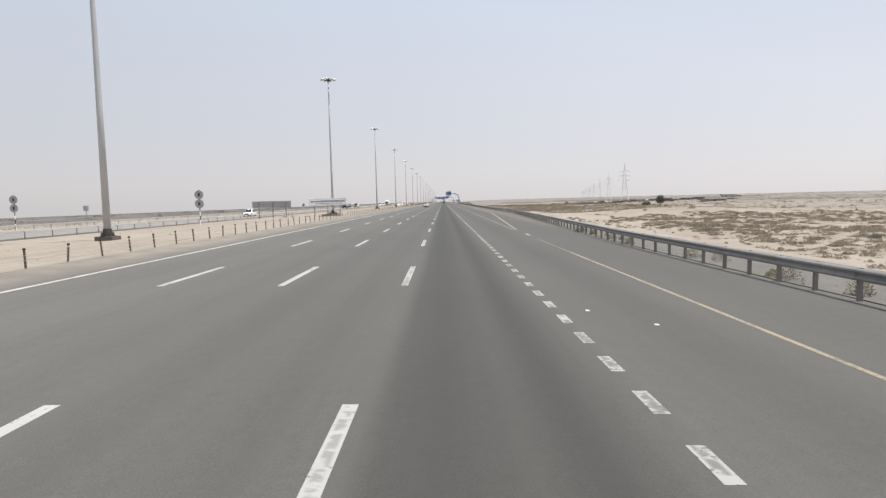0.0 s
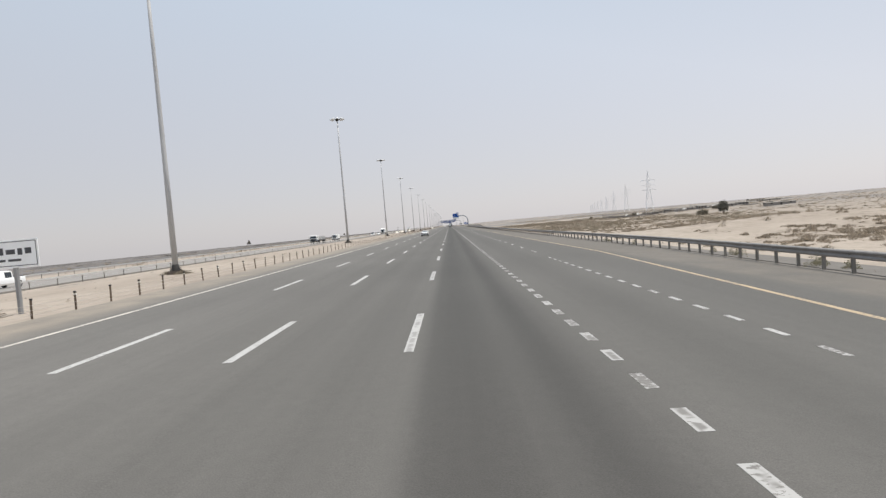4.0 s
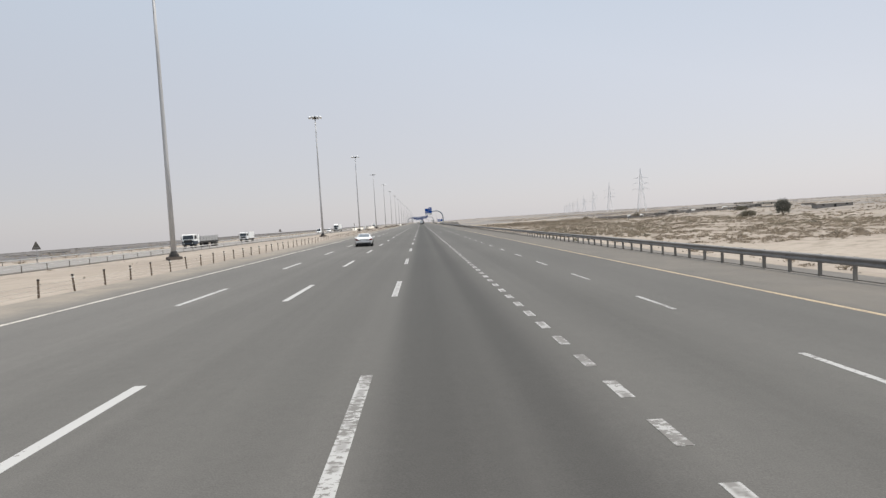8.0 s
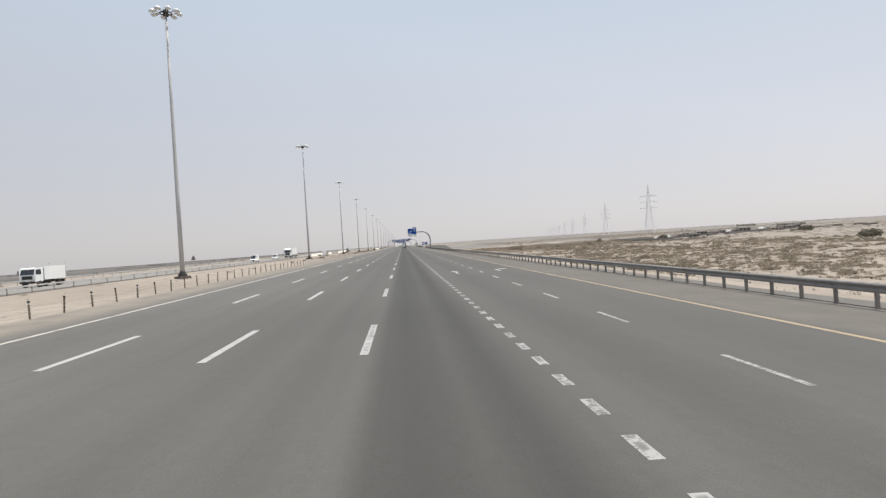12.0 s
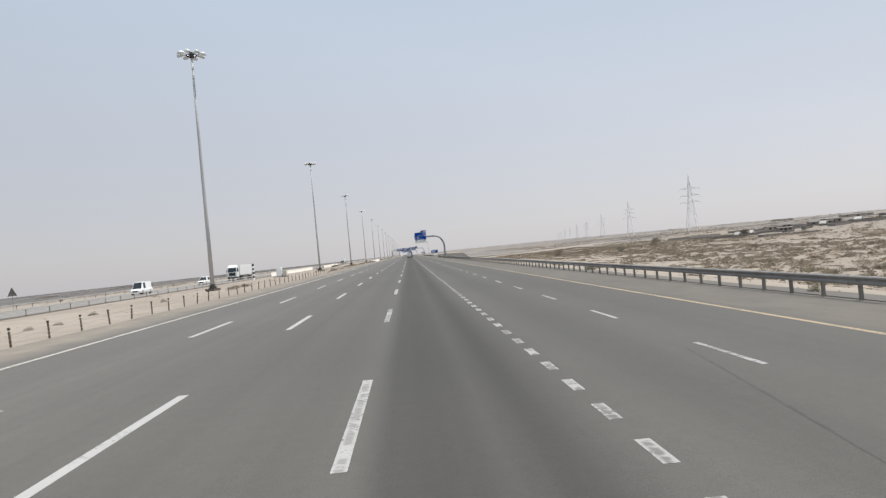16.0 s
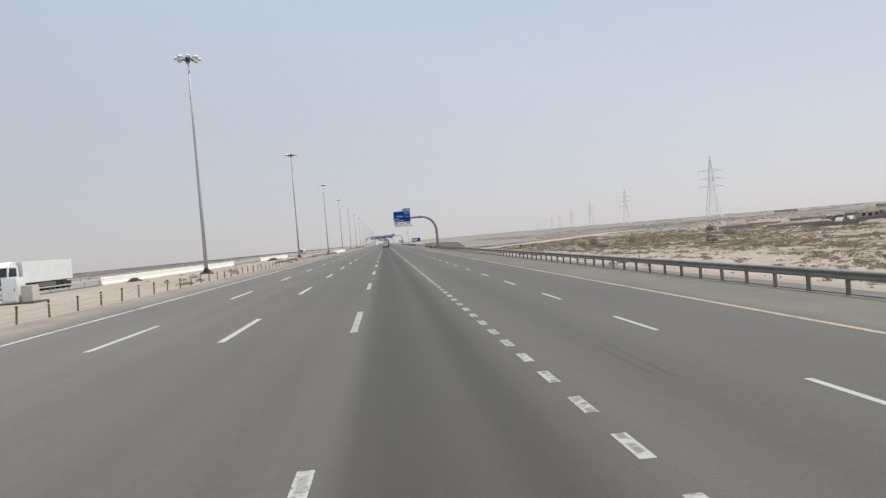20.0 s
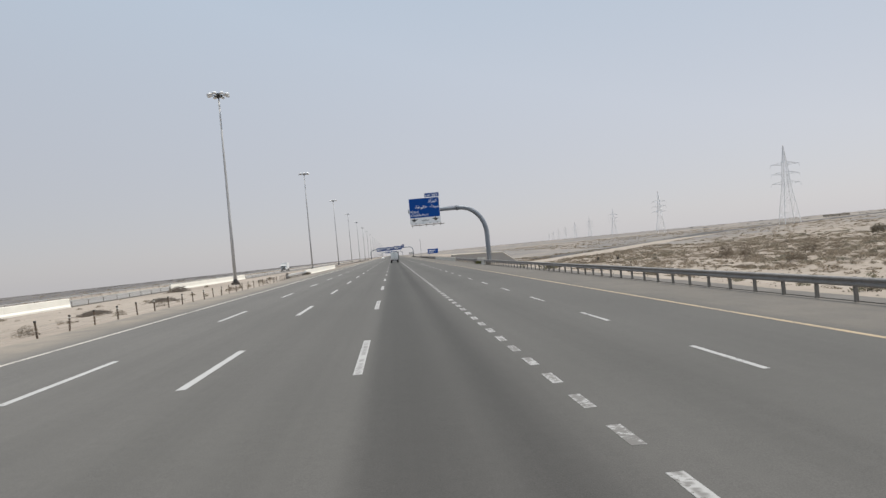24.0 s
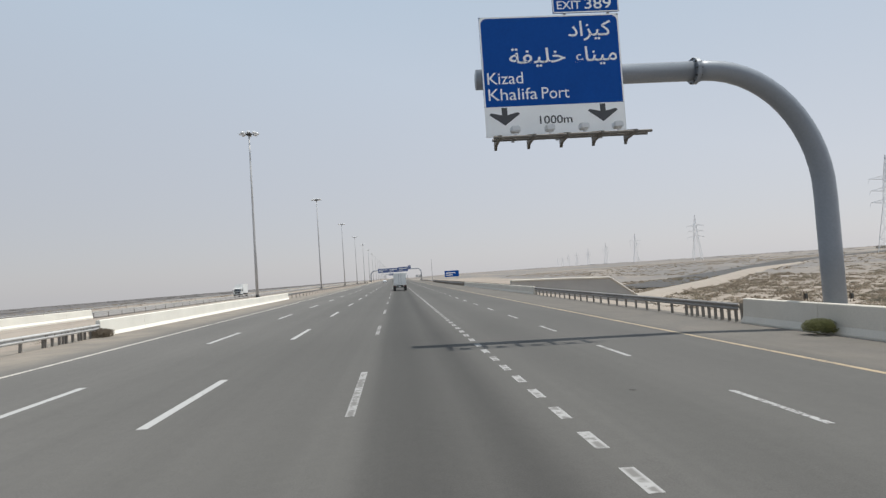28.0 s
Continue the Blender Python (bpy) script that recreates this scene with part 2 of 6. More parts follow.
def sand_material():
    m = bpy.data.materials.new("desert_sand")
    m.use_nodes = True
    nt = m.node_tree
    b = nt.nodes["Principled BSDF"]
    geo = nt.nodes.new("ShaderNodeNewGeometry").outputs["Position"]
    sep = nt.nodes.new("ShaderNodeSeparateXYZ")
    nt.links.new(geo, sep.inputs[0])
    a = node_noise(nt, geo, 0.03, 6, 0.6)
    c = node_noise(nt, geo, 0.5, 6, 0.65)
    d = node_noise(nt, geo, 14.0, 4)
    col = node_mix(nt, node_range(nt, a, 0.35, 0.65, 0, 1, True), (0.48, 0.418, 0.355), (0.395, 0.338, 0.285))
    col = node_mix(nt, node_range(nt, c, 0.45, 0.75, 0, 0.6, True), col, (0.30, 0.253, 0.21))
    col = node_mix(nt, node_range(nt, d, 0.4, 0.8, 0, 0.35), col, (0.49, 0.43, 0.36))
    # wheel tracks and wind ripples along the road
    rut = node_noise(nt, node_stretch(nt, geo, (1.6, 0.05, 1.0)), 1.0, 5, 0.65)
    near_road = node_math(nt, "MULTIPLY", node_range(nt, sep.outputs["X"], -44, -38, 0, 1, True), node_range(nt, sep.outputs["X"], 40, 24, 0, 1, True))
    col = node_mix(nt, node_math(nt, "MULTIPLY", near_road, node_range(nt, rut, 0.48, 0.66, 0, 0.55, True)), col, (0.325, 0.277, 0.235))
    litter = node_noise(nt, node_stretch(nt, geo, (0.45, 0.45, 0.45)), 1.0, 7, 0.72)
    belt = node_noise(nt, geo, 0.022, 3)
    grow = node_math(nt, "MULTIPLY", node_range(nt, sep.outputs["X"], 40, 64, 0, 1, True), node_range(nt, belt, 0.36, 0.52, 0.15, 1, True))
    grow = node_math(nt, "ADD", grow, node_range(nt, sep.outputs["X"], -70, -260, 0, 0.9, True))
    grow = node_math(nt, "MULTIPLY", grow, node_range(nt, litter, 0.46, 0.62, 0.0, 0.7, True), True)
    col = node_mix(nt, grow, col, (0.245, 0.208, 0.165))
    # far ground greyed on both sides; on the right this is painted haze
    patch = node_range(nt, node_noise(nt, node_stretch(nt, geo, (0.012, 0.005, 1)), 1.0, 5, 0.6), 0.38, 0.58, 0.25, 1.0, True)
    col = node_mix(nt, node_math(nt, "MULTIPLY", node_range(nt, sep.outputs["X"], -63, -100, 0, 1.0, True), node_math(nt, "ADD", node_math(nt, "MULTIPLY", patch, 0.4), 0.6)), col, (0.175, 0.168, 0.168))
    far_haze = node_math(nt, "MULTIPLY", node_range(nt, sep.outputs["X"], 16, 40, 0, 1, True), node_range(nt, sep.outputs["Y"], 690, 860, 0, 0.95, True))
    far_haze = node_math(nt, "MAXIMUM", far_haze, node_range(nt, sep.outputs["X"], 95, 300, 0, 0.95, True))
    col = node_mix(nt, node_math(nt, "MULTIPLY", far_haze, patch), col, (0.262, 0.248, 0.238))
    tone = nt.nodes.new("ShaderNodeVectorMath")
    tone.operation = "SCALE"
    tone.inputs["Scale"].default_value = 0.69
    nt.links.new(col, tone.inputs[0])
    nt.links.new(tone.outputs[0], b.inputs["Base Color"])
    b.inputs["Roughness"].default_value = 0.95
    b.inputs["Specular IOR Level"].default_value = 0.1
    bp = nt.nodes.new("ShaderNodeBump")
    bp.inputs["Strength"].default_value, bp.inputs["Distance"].default_value = 0.5, 0.12
    nt.links.new(node_math(nt, "ADD", c, node_math(nt, "MULTIPLY", d, 0.15)), bp.inputs["Height"])
    nt.links.new(bp.outputs[0], b.inputs["Normal"])
    return m


def scrub_material(name, c1, c2):
    c1, c2 = tuple(0.74 * c for c in c1), tuple(0.74 * c for c in c2)
    m = bpy.data.materials.new(name)
    m.use_nodes = True
    nt = m.node_tree
    b = nt.nodes["Principled BSDF"]
    geo = nt.nodes.new("ShaderNodeNewGeometry")
    n1 = node_noise(nt, geo.outputs["Position"], 0.15, 3)
    f = node_math(nt, "ADD", node_math(nt, "MULTIPLY", geo.outputs["Random Per Island"], 0.6), node_math(nt, "MULTIPLY", n1, 0.5), True)
    nt.links.new(node_mix(nt, f, c1, c2), b.inputs["Base Color"])
    b.inputs["Roughness"].default_value = 0.9
    b.inputs["Specular IOR Level"].default_value = 0.1
    thin_leaf = nt.nodes.new("ShaderNodeBsdfTranslucent")
    nt.links.new(b.inputs["Base Color"].links[0].from_socket, thin_leaf.inputs["Color"])
    both = nt.nodes.new("ShaderNodeMixShader")
    both.inputs[0].default_value = 0.5
    nt.links.new(b.outputs[0], both.inputs[1])
    nt.links.new(thin_leaf.outputs[0], both.inputs[2])
    nt.links.new(both.outputs[0], nt.nodes["Material Output"].inputs["Surface"])
    return m


def sign_blue():
    return mat("sign_blue", (0.005, 0.072, 0.33), 0.6, gloss=0.15, spread=0.10, scale=0.8, fine=9)


M_ASPHALT = asphalt_material()
M_WHITE = paint_material("worn_white_paint", (0.61, 0.60, 0.58), 0.865)
M_CREAM = paint_material("worn_cream_paint", (0.80, 0.74, 0.66), 0.86)
M_LADDER = paint_material("patchy_white_paint", (0.58, 0.57, 0.55), 0.835, 0.52, 3.2)
M_YELLOW = paint_material("worn_yellow_paint", (0.60, 0.46, 0.285), 0.84)
M_FADED = paint_material("faded_yellow_paint", (0.46, 0.37, 0.245), 0.80)
M_GHOST = paint_material("nearly_lost_yellow_paint", (0.36, 0.30, 0.21), 0.72)
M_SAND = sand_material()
M_TRACK = mat("graded_pale_sand", (0.31, 0.273, 0.234), 0.95, 0, 0.12, 0.3, 0.3, 6, gloss=0.1)
M_RUBBER = mat("tyre_smear", (0.084, 0.08, 0.075), 0.8, 0, 0.3, 2.0, gloss=0.2)
M_SCRUB = scrub_material("dry_scrub", (0.27, 0.226, 0.175), (0.475, 0.40, 0.315))
M_GREEN = scrub_material("green_scrub", (0.205, 0.192, 0.15), (0.37, 0.337, 0.268))
M_WEED = scrub_material("feathery_weeds", (0.20, 0.19, 0.125), (0.38, 0.35, 0.25))
# dusty leaves, paled further by haze put into both colours
M_FOLIAGE = scrub_material("tree_foliage", (0.205, 0.205, 0.175), (0.35, 0.34, 0.295))
M_TUMBLE = scrub_material("olive_green_tumbleweed", (0.19, 0.20, 0.09), (0.40, 0.40, 0.20))
M_OLIVE = scrub_material("olive_scrub", (0.25, 0.22, 0.168), (0.44, 0.382, 0.295))
M_TWIG = mat("dead_twigs", (0.24, 0.205, 0.17), 0.9, 0, 0.35, 2.0)
M_STONE = mat("dusty_stone", (0.20, 0.172, 0.142), 0.9, 0, 0.3, 3.0)
M_GRAVEL = mat("pale_verge_gravel", (0.145, 0.136, 0.126), 0.95, 0, 0.22, 0.8, 0.4, 25, gloss=0.1)
M_GALV = mat("galvanised_steel", (0.30, 0.30, 0.30), 0.5, 0.55, 0.18, 1.2, 0.0, 18, random_obj=0.12)
# galvanised steel, made paler to paint in the haze over the far pylons
M_PYLON = mat("hazed_galvanised_lattice", (0.76, 0.76, 0.765), 0.5, 0.05, 0.10, 0.3, random_obj=0.05)
M_RAIL = mat("weathered_guardrail", (0.235, 0.22, 0.205), 0.5, 0.2, 0.3, 1.5, 0.0, 14, random_obj=0.10)
M_POST = mat("rail_post_steel", (0.16, 0.145, 0.125), 0.6, 0.35, 0.3, 3, 0.0, 25, random_obj=0.2)
M_RAILPOST = mat("dusty_rail_post", (0.225, 0.205, 0.18), 0.65, 0.2, 0.3, 3, 0.0, 25, random_obj=0.15)
M_FARROAD = mat("sand_dusted_asphalt", (0.225, 0.212, 0.198), 0.9, 0, 0.16, 0.15, 0.2, 8, gloss=0.2)
M_OLDROAD = mat("dark_old_asphalt", (0.085, 0.082, 0.08), 0.9, 0, 0.25, 0.1, 0.2, 8, gloss=0.2)
M_WING = mat("grey_cast_concrete", (0.37, 0.355, 0.335), 0.85, 0, 0.16, 0.4, 0.15, 20)
M_GREYSCRUB = scrub_material("grey_scrub", (0.13, 0.125, 0.115), (0.25, 0.235, 0.215))
M_RUST = mat("rusty_post", (0.165, 0.122, 0.088), 0.85, 0.0, 0.35, 8, 0.0, 40, random_obj=0.25)
M_BLACK = mat("black_plastic", (0.02, 0.02, 0.02), 0.6, 0, 0.2, 4)
M_REFLECT = mat("pale_reflector", (0.62, 0.60, 0.54), 0.4, 0, 0.1, 6)
M_CABLE = mat("steel_cable", (0.40, 0.37, 0.33), 0.6, 0.4, 0.2, 2)
M_POLE = mat("grey_painted_pole", (0.46, 0.46, 0.46), 0.7, 0.05, 0.10, 0.5, 0.0, 9)
M_LAMP = mat("floodlight_shell", (0.64, 0.65, 0.66), 0.35, 0.0, 0.05, 3)
M_DARKSTEEL = mat("dark_steel", (0.045, 0.043, 0.04), 0.6, 0.2, 0.3, 5, 0.0, 30)
M_CONCRETE = mat("pale_concrete", (0.56, 0.52, 0.455), 0.85, 0, 0.14, 0.6, 0.15, 22)
M_WHITEWALL = mat("whitewashed_concrete", (0.80, 0.77, 0.69), 0.85, 0, 0.10, 0.5, 0.15, 20)
M_FOOT = mat("footing_concrete", (0.12, 0.10, 0.085), 0.9, 0, 0.35, 3, 0.3, 25)
M_BLUE = sign_blue()
M_SIGNWHITE = mat("sign_white", (0.92, 0.92, 0.91), 0.5, 0, 0.06, 1.2)
M_SIGNGREY = mat("sign_back_aluminium", (0.39, 0.39, 0.385), 0.5, 0.3, 0.15, 2)
M_BAR = mat("sign_dark_lettering", (0.07, 0.07, 0.075), 0.6, 0, 0.1, 5)
M_GANTRY = mat("gantry_grey_paint", (0.215, 0.238, 0.27), 0.45, 0.1, 0.10, 0.8, 0.0, 12)
M_CARWHITE = mat("white_car_paint", (0.86, 0.86, 0.85), 0.22, 0, 0.03, 1.0, coat=0.6)
M_TRUCKWHITE = mat("white_truck_panel", (0.78, 0.78, 0.76), 0.45, 0, 0.10, 1.0)
M_NAVY = mat("dark_blue_lorry_paint", (0.022, 0.036, 0.055), 0.5, 0, 0.2, 1.0)
M_TYRE = mat("tyre_rubber", (0.022, 0.021, 0.02), 0.85, 0, 0.2, 6)
M_RIM = mat("alloy_rim", (0.55, 0.55, 0.55), 0.3, 0.8, 0.08, 5)
M_GLASS = mat("tinted_glass", (0.035, 0.042, 0.05), 0.12, 0, 0.1, 1, gloss=0.25)
# the far gantries' sign blue, with distance haze mixed into its colour
M_HAZEBLUE = mat("hazed_blue_sign", (0.10, 0.14, 0.30), 0.6, 0, 0.1, 1.0)
M_RAILNEW = mat("bright_galvanised_rail", (0.52, 0.51, 0.49), 0.5, 0.2, 0.2, 1.5, 0.0, 14, random_obj=0.08)
M_SCUFFED = paint_material("half_lost_white_paint", (0.50, 0.49, 0.47), 0.76, 0.85, 2.4)
M_SHORTWHITE = paint_material("scuffed_white_paint", (0.53, 0.52, 0.50), 0.79, 0.8, 2.2)
M_WORNWHITE = paint_material("thin_worn_white_paint", (0.55, 0.54, 0.52), 0.79)
# tinted glass whose base grey carries a painted sky reflection
M_REARGLASS = mat("sky_toned_rear_glass", (0.13, 0.145, 0.16), 0.1, 0, 0.15, 1.5, coat=0.8)
M_TAIL = mat("red_tail_lamp", (0.115, 0.012, 0.016), 0.2, 0, 0.2, 8, coat=0.5)
# dusty camp cloth, its grey lifted to stand in for distance haze
M_CAMP = mat("hazed_dusty_tarpaulin", (0.235, 0.22, 0.205), 0.85, 0, 0.25, 1.0, random_obj=0.3)
M_CANVAS = mat("dusty_white_canvas", (0.50, 0.485, 0.46), 0.85, 0, 0.12, 1.0)
M_MASONRY = mat("far_building_wall", (0.42, 0.37, 0.31), 0.9, 0, 0.15, 0.2)

# ---------------------------------------------------------------- mesh helpers
FALL = 0.021               # the carriageway's cross slope


SHOULDER_X, SHOULDER_FALL = 10.4, 0.042


def road_z(x):
    return -FALL * min(x, SHOULDER_X) - SHOULDER_FALL * max(0.0, x - SHOULDER_X)


def link_mesh(name, bm, material, smooth=False):
    me = bpy.data.meshes.new(name)
    bm.to_mesh(me)
    bm.free()
    me.materials.append(material)
    if smooth:
        for p in me.polygons:
            p.use_smooth = True
    return me


def part(name, bm, material, parent=None, label="", smooth=False):
    me = bm if isinstance(bm, bpy.types.Mesh) else link_mesh(name, bm, material, smooth)
    ob = new(name, me)
    ob.parent = parent
    if label:
        ob["label"] = label
    return ob


def thing(name, label, category, group="", kind="", at=None):
    e = new(name)
    if at is not None:
        e.matrix_basis = at
    return tagged(e, label, category, group, kind)


def box(bm, x0, x1, y0, y1, z0, z1, bevel=0.0):
    b = bmesh.new() if bevel else bm
    vs = [b.verts.new((x, y, z)) for x in (x0, x1) for y in (y0, y1) for z in (z0, z1)]
    for f in ((0, 1, 3, 2), (4, 6, 7, 5), (0, 4, 5, 1), (2, 3, 7, 6), (0, 2, 6, 4), (1, 5, 7, 3)):
        b.faces.new([vs[i] for i in f])
    if bevel:
        bmesh.ops.bevel(b, geom=b.edges[:], offset=bevel, segments=2, affect="EDGES")
        me = bpy.data.meshes.new("tmp")
        b.to_mesh(me)
        b.free()
        bm.from_mesh(me)
        bpy.data.meshes.remove(me)
    return bm


def sweep(bm, pts, radii, n=8, caps=True):
    """A round tube through the points."""
    pts = [Vector(p) for p in pts]
    if isinstance(radii, (int, float)):
        radii = [radii] * len(pts)
    rings = []
    plane = pts[-1] - pts[0]
    plane.z = 0
    for i, p in enumerate(pts):
        d = (pts[min(i + 1, len(pts) - 1)] - pts[max(i - 1, 0)]).normalized()
        side = d.cross(Vector((0, 0, 1)))
        if side.length < 0.02:
            side = plane.cross(Vector((0, 0, 1))) if plane.length > 0.05 else Vector((1, 0, 0))
        side.normalize()
        up = side.cross(d)
        rings.append([bm.verts.new(p + radii[i] * (math.cos(a) * side + math.sin(a) * up)) for a in (2 * math.pi * (k + 0.5) / n for k in range(n))])
    for r, s in zip(rings, rings[1:]):
        for k in range(n):
            bm.faces.new((r[k], r[(k + 1) % n], s[(k + 1) % n], s[k]))
    if caps:
        bm.faces.new(rings[0][::-1])
        bm.faces.new(rings[-1])
    return bm


def prism(bm, outline, y0, y1, axis="y"):
    """An outline of (u, v) pushed from y0 to y1 along y (u is x) or along x (u is y)."""
    def at(u, v, w):
        return (u, w, v) if axis == "y" else (w, u, v)
    a = [bm.verts.new(at(u, v, y0)) for u, v in outline]
    b = [bm.verts.new(at(u, v, y1)) for u, v in outline]
    n = len(outline)
    for i in range(n):
        bm.faces.new((a[i], a[(i + 1) % n], b[(i + 1) % n], b[i]))
    bm.faces.new(a[::-1])
    bm.faces.new(b)
    bmesh.ops.recalc_face_normals(bm, faces=bm.faces[:])
    return bm


def smoothstep(a, b, x):
    t = min(1.0, max(0.0, (x - a) / (b - a)))
    return t * t * (3 - 2 * t)


# ---------------------------------------------------------------- ground
DUNE_H = 2.3


def dune(x, y):
    """A bare drift of pale sand beside the road."""
    return math.exp(-((x - 92) / 34) ** 2 - ((y - 246) / 26) ** 2)


def ground_z(x, y):
    """The sand's height: a low verge on the left, hummocks and low dunes on the right."""
    if x < -15.2:
        z = 0.30 - 0.16 * smoothstep(-16, -24, x) - 0.22 * smoothstep(-27, -36, x) - 0.50 * smoothstep(-38.5, -41, x)
        z += 0.20 * smoothstep(-60.5, -62, x) + 0.016 * min(0.0, x + 64)
        u = smoothstep(-15.6, -17, x) * (1 - smoothstep(-33, -36, x)) + smoothstep(-62, -70, x)
        z += u * 0.10 * noise.noise((x * 0.25, y * 0.2, 3.0)) + u * 0.05 * noise.noise((x * 1.1, y * 0.8, 7.0))
        far = smoothstep(-150, -900, x)
        z += far * 0.8 * noise.noise((x * 0.004, y * 0.004, 1.0))
        return z
    if x < 15.4:
        return -0.75
    edge = 15.4
    z = -0.52 - 4.1 * smoothstep(edge + 1.4, 31, x) + 2.0 * smoothstep(125, 240, x)
    k = smoothstep(32, 60, x)
    z += k * (0.9 * max(0.0, noise.noise((x * 0.018, y * 0.012, 5.0)) + 0.1) + 0.35 * noise.noise((x * 0.06, y * 0.05, 2.0)))
    z += smoothstep(17, 30, x) * 0.20 * noise.noise((x * 0.35, y * 0.3, 8.0)) + k * 0.22 * noise.noise((x * 0.17, y * 0.12, 12.0))
    z += DUNE_H * dune(x, y)
    z += 4.6 * smoothstep(120, 480, x) * smoothstep(1050, 1800, y)
    z += smoothstep(230, 560, x) * (1 - 0.9 * smoothstep(820, 1080, y)) * (2.6 + 2.2 * noise.noise((x * 0.004, y * 0.0035, 4.0)))
    return z


def build_ground():
    xs = [-4800, -3600, -2700, -2000, -1500, -1100, -800, -600, -450, -340, -260, -200, -160, -130, -108, -92, -80, -72, -66, -62]
    xs += [-60, -56, -50, -44, -40, -37, -35, -33]
    xs += list(np.arange(-31, -16.2, 1.25)) + [-16.0, -15.6, -15.25, -15.15, 0, 14.9, 15.0, 15.5, 16.5]
    xs += list(np.arange(17.5, 60, 1.6)) + list(np.arange(60, 130, 3.2)) + list(np.arange(130, 260, 7)) + list(np.arange(260, 520, 16))
    xs += [520, 560, 610, 680, 760, 860, 1000, 1200, 1500, 1900, 2500, 3400, 4800]
    ys = [-600, -400, -250, -150, -90, -50] + list(np.arange(-24, 700, 2.4)) + list(np.arange(700, 1000, 6)) + list(np.arange(1000, 1700, 20))
    ys += [1700, 1800, 1950, 2150, 2400, 2750, 3200, 3800, 4800]
    vs = [(float(x), float(y), ground_z(float(x), float(y))) for y in ys for x in xs]
    nx = len(xs)
    fs = [(j * nx + i, j * nx + i + 1, (j + 1) * nx + i + 1, (j + 1) * nx + i) for j in range(len(ys) - 1) for i in range(nx - 1)]
    me = bpy.data.meshes.new("ground")
    me.from_pydata(vs, [], fs)
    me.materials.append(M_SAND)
    for p in me.polygons:
        p.use_smooth = True
    return tagged(new("ground", me), "pale desert sand with low hummocks and sparse scrub", "ground", kind="structure")


ground = build_ground()

# ---------------------------------------------------------------- carriageways
bm = bmesh.new()
prism(bm, [(-15.45, road_z(-15.45)), (SHOULDER_X, road_z(SHOULDER_X)), (15.3, road_z(15.3)), (15.3, -1.0), (-15.45, -1.0)], -120, 2600)
road = tagged(part("road", bm, M_ASPHALT), "grey asphalt motorway carriageway with darker oil-stained truck lane", "road", kind="structure")
bm = bmesh.new()
prism(bm, [(-60.5, -0.33), (-38.8, -0.04), (-38.8, -0.9), (-60.5, -0.9)], -200, 2600)
road_far = tagged(part("road_opposite", bm, M_FARROAD), "dusty grey asphalt carriageway of the opposite direction", "road", kind="structure")

bm = bmesh.new()
prism(bm, [(-17.6, 0.31), (-15.46, road_z(-15.45)), (-15.46, -1.0), (-17.6, -1.0)], 603, 705)
tagged(part("bridge_deck", bm, M_ASPHALT), "dusty asphalt verge of the bridge deck beside the parapet", "bridge deck", kind="structure")

# lane lines: their x places
EDGE_L, LINE_A, LINE_B, LINE_C, LINE_S, LINE_D, EDGE_R = -12.03, -8.24, -4.68, -1.03, 2.66, 6.33, 10.17
DASH, STEP, FIRST = 5.3, 15.92, 2.08


def right_edge(y):
    wander = float(np.interp(y, (330, 430, 530, 590), (0.0, -0.09, -0.10, -0.03)))
    return 6.25 + (EDGE_R - 6.25) * min(1.0, max(0.0, (y - 50) / 78)) + wander


def right_rail(y):
    return 10.3 + 4.15 * min(1.0, max(0.0, (y - 36) / 89))


def verge_strip():
    """Loose gravel behind the guardrail, where it stands in from the slope."""
    bm = bmesh.new()
    prev = None
    for k in range(0, 180):
        y = -110 + 4 * k
        x0 = right_rail(y) + 0.16
        row = [bm.verts.new((x, y, road_z(x) + dz)) for x, dz in ((x0, -0.05), (x0 + 0.02, 0.03), (0.5 * (x0 + 15.3), 0.04), (15.4, 0.02), (15.95 + 0.12 * math.sin(k * 1.7) + 0.08 * math.sin(k * 0.61), 0.02), (16.25, -0.4))]
        if prev:
            for q in range(5):
                bm.faces.new((prev[q], prev[q + 1], row[q + 1], row[q]))
        prev = row
    return tagged(part("verge", bm, M_GRAVEL), "pale loose gravel verge behind the guardrail", "verge", kind="structure")


verge = verge_strip()


def stripe_mesh(name, length, width, material):
    bm = bmesh.new()
    w = width / 2
    prism(bm, [(-w, FALL * w + 0.004), (w, -FALL * w + 0.004), (w, -FALL * w - 0.01), (-w, FALL * w - 0.01)], 0, length)
    return link_mesh(name, bm, material)


def stripes(x, starts, me, parent, name="lane_dash"):
    for y in starts:
        o = part(name, me, None, parent)
        o.location = (x, y, road_z(x))


def joined_stripes(x, starts, length, width, material, parent):
    bm = bmesh.new()
    w = width / 2
    for y in starts:
        z = road_z(x) + 0.004
        bm.faces.new([bm.verts.new((a, y + b, z - FALL * a)) for a, b in ((-w, 0), (w, 0), (w, length), (-w, length))])
    o = part("distant_dashes", bm, material, parent)
    o.location = (x, 0, 0)
    o["kind"] = "stuff"


def line_strip(name, pts, width, material, parent):
    """A continuous edge line along (x, y) points."""
    bm = bmesh.new()
    w = width / 2
    prev = None
    for x, y in pts:
        a = [bm.verts.new((x + s * w, y, road_z(x + s * w) + 0.004)) for s in (-1, 1)]
        if prev:
            bm.faces.new((prev[0], prev[1], a[1], a[0]))
        prev = a
    return part(name, bm, material, parent)


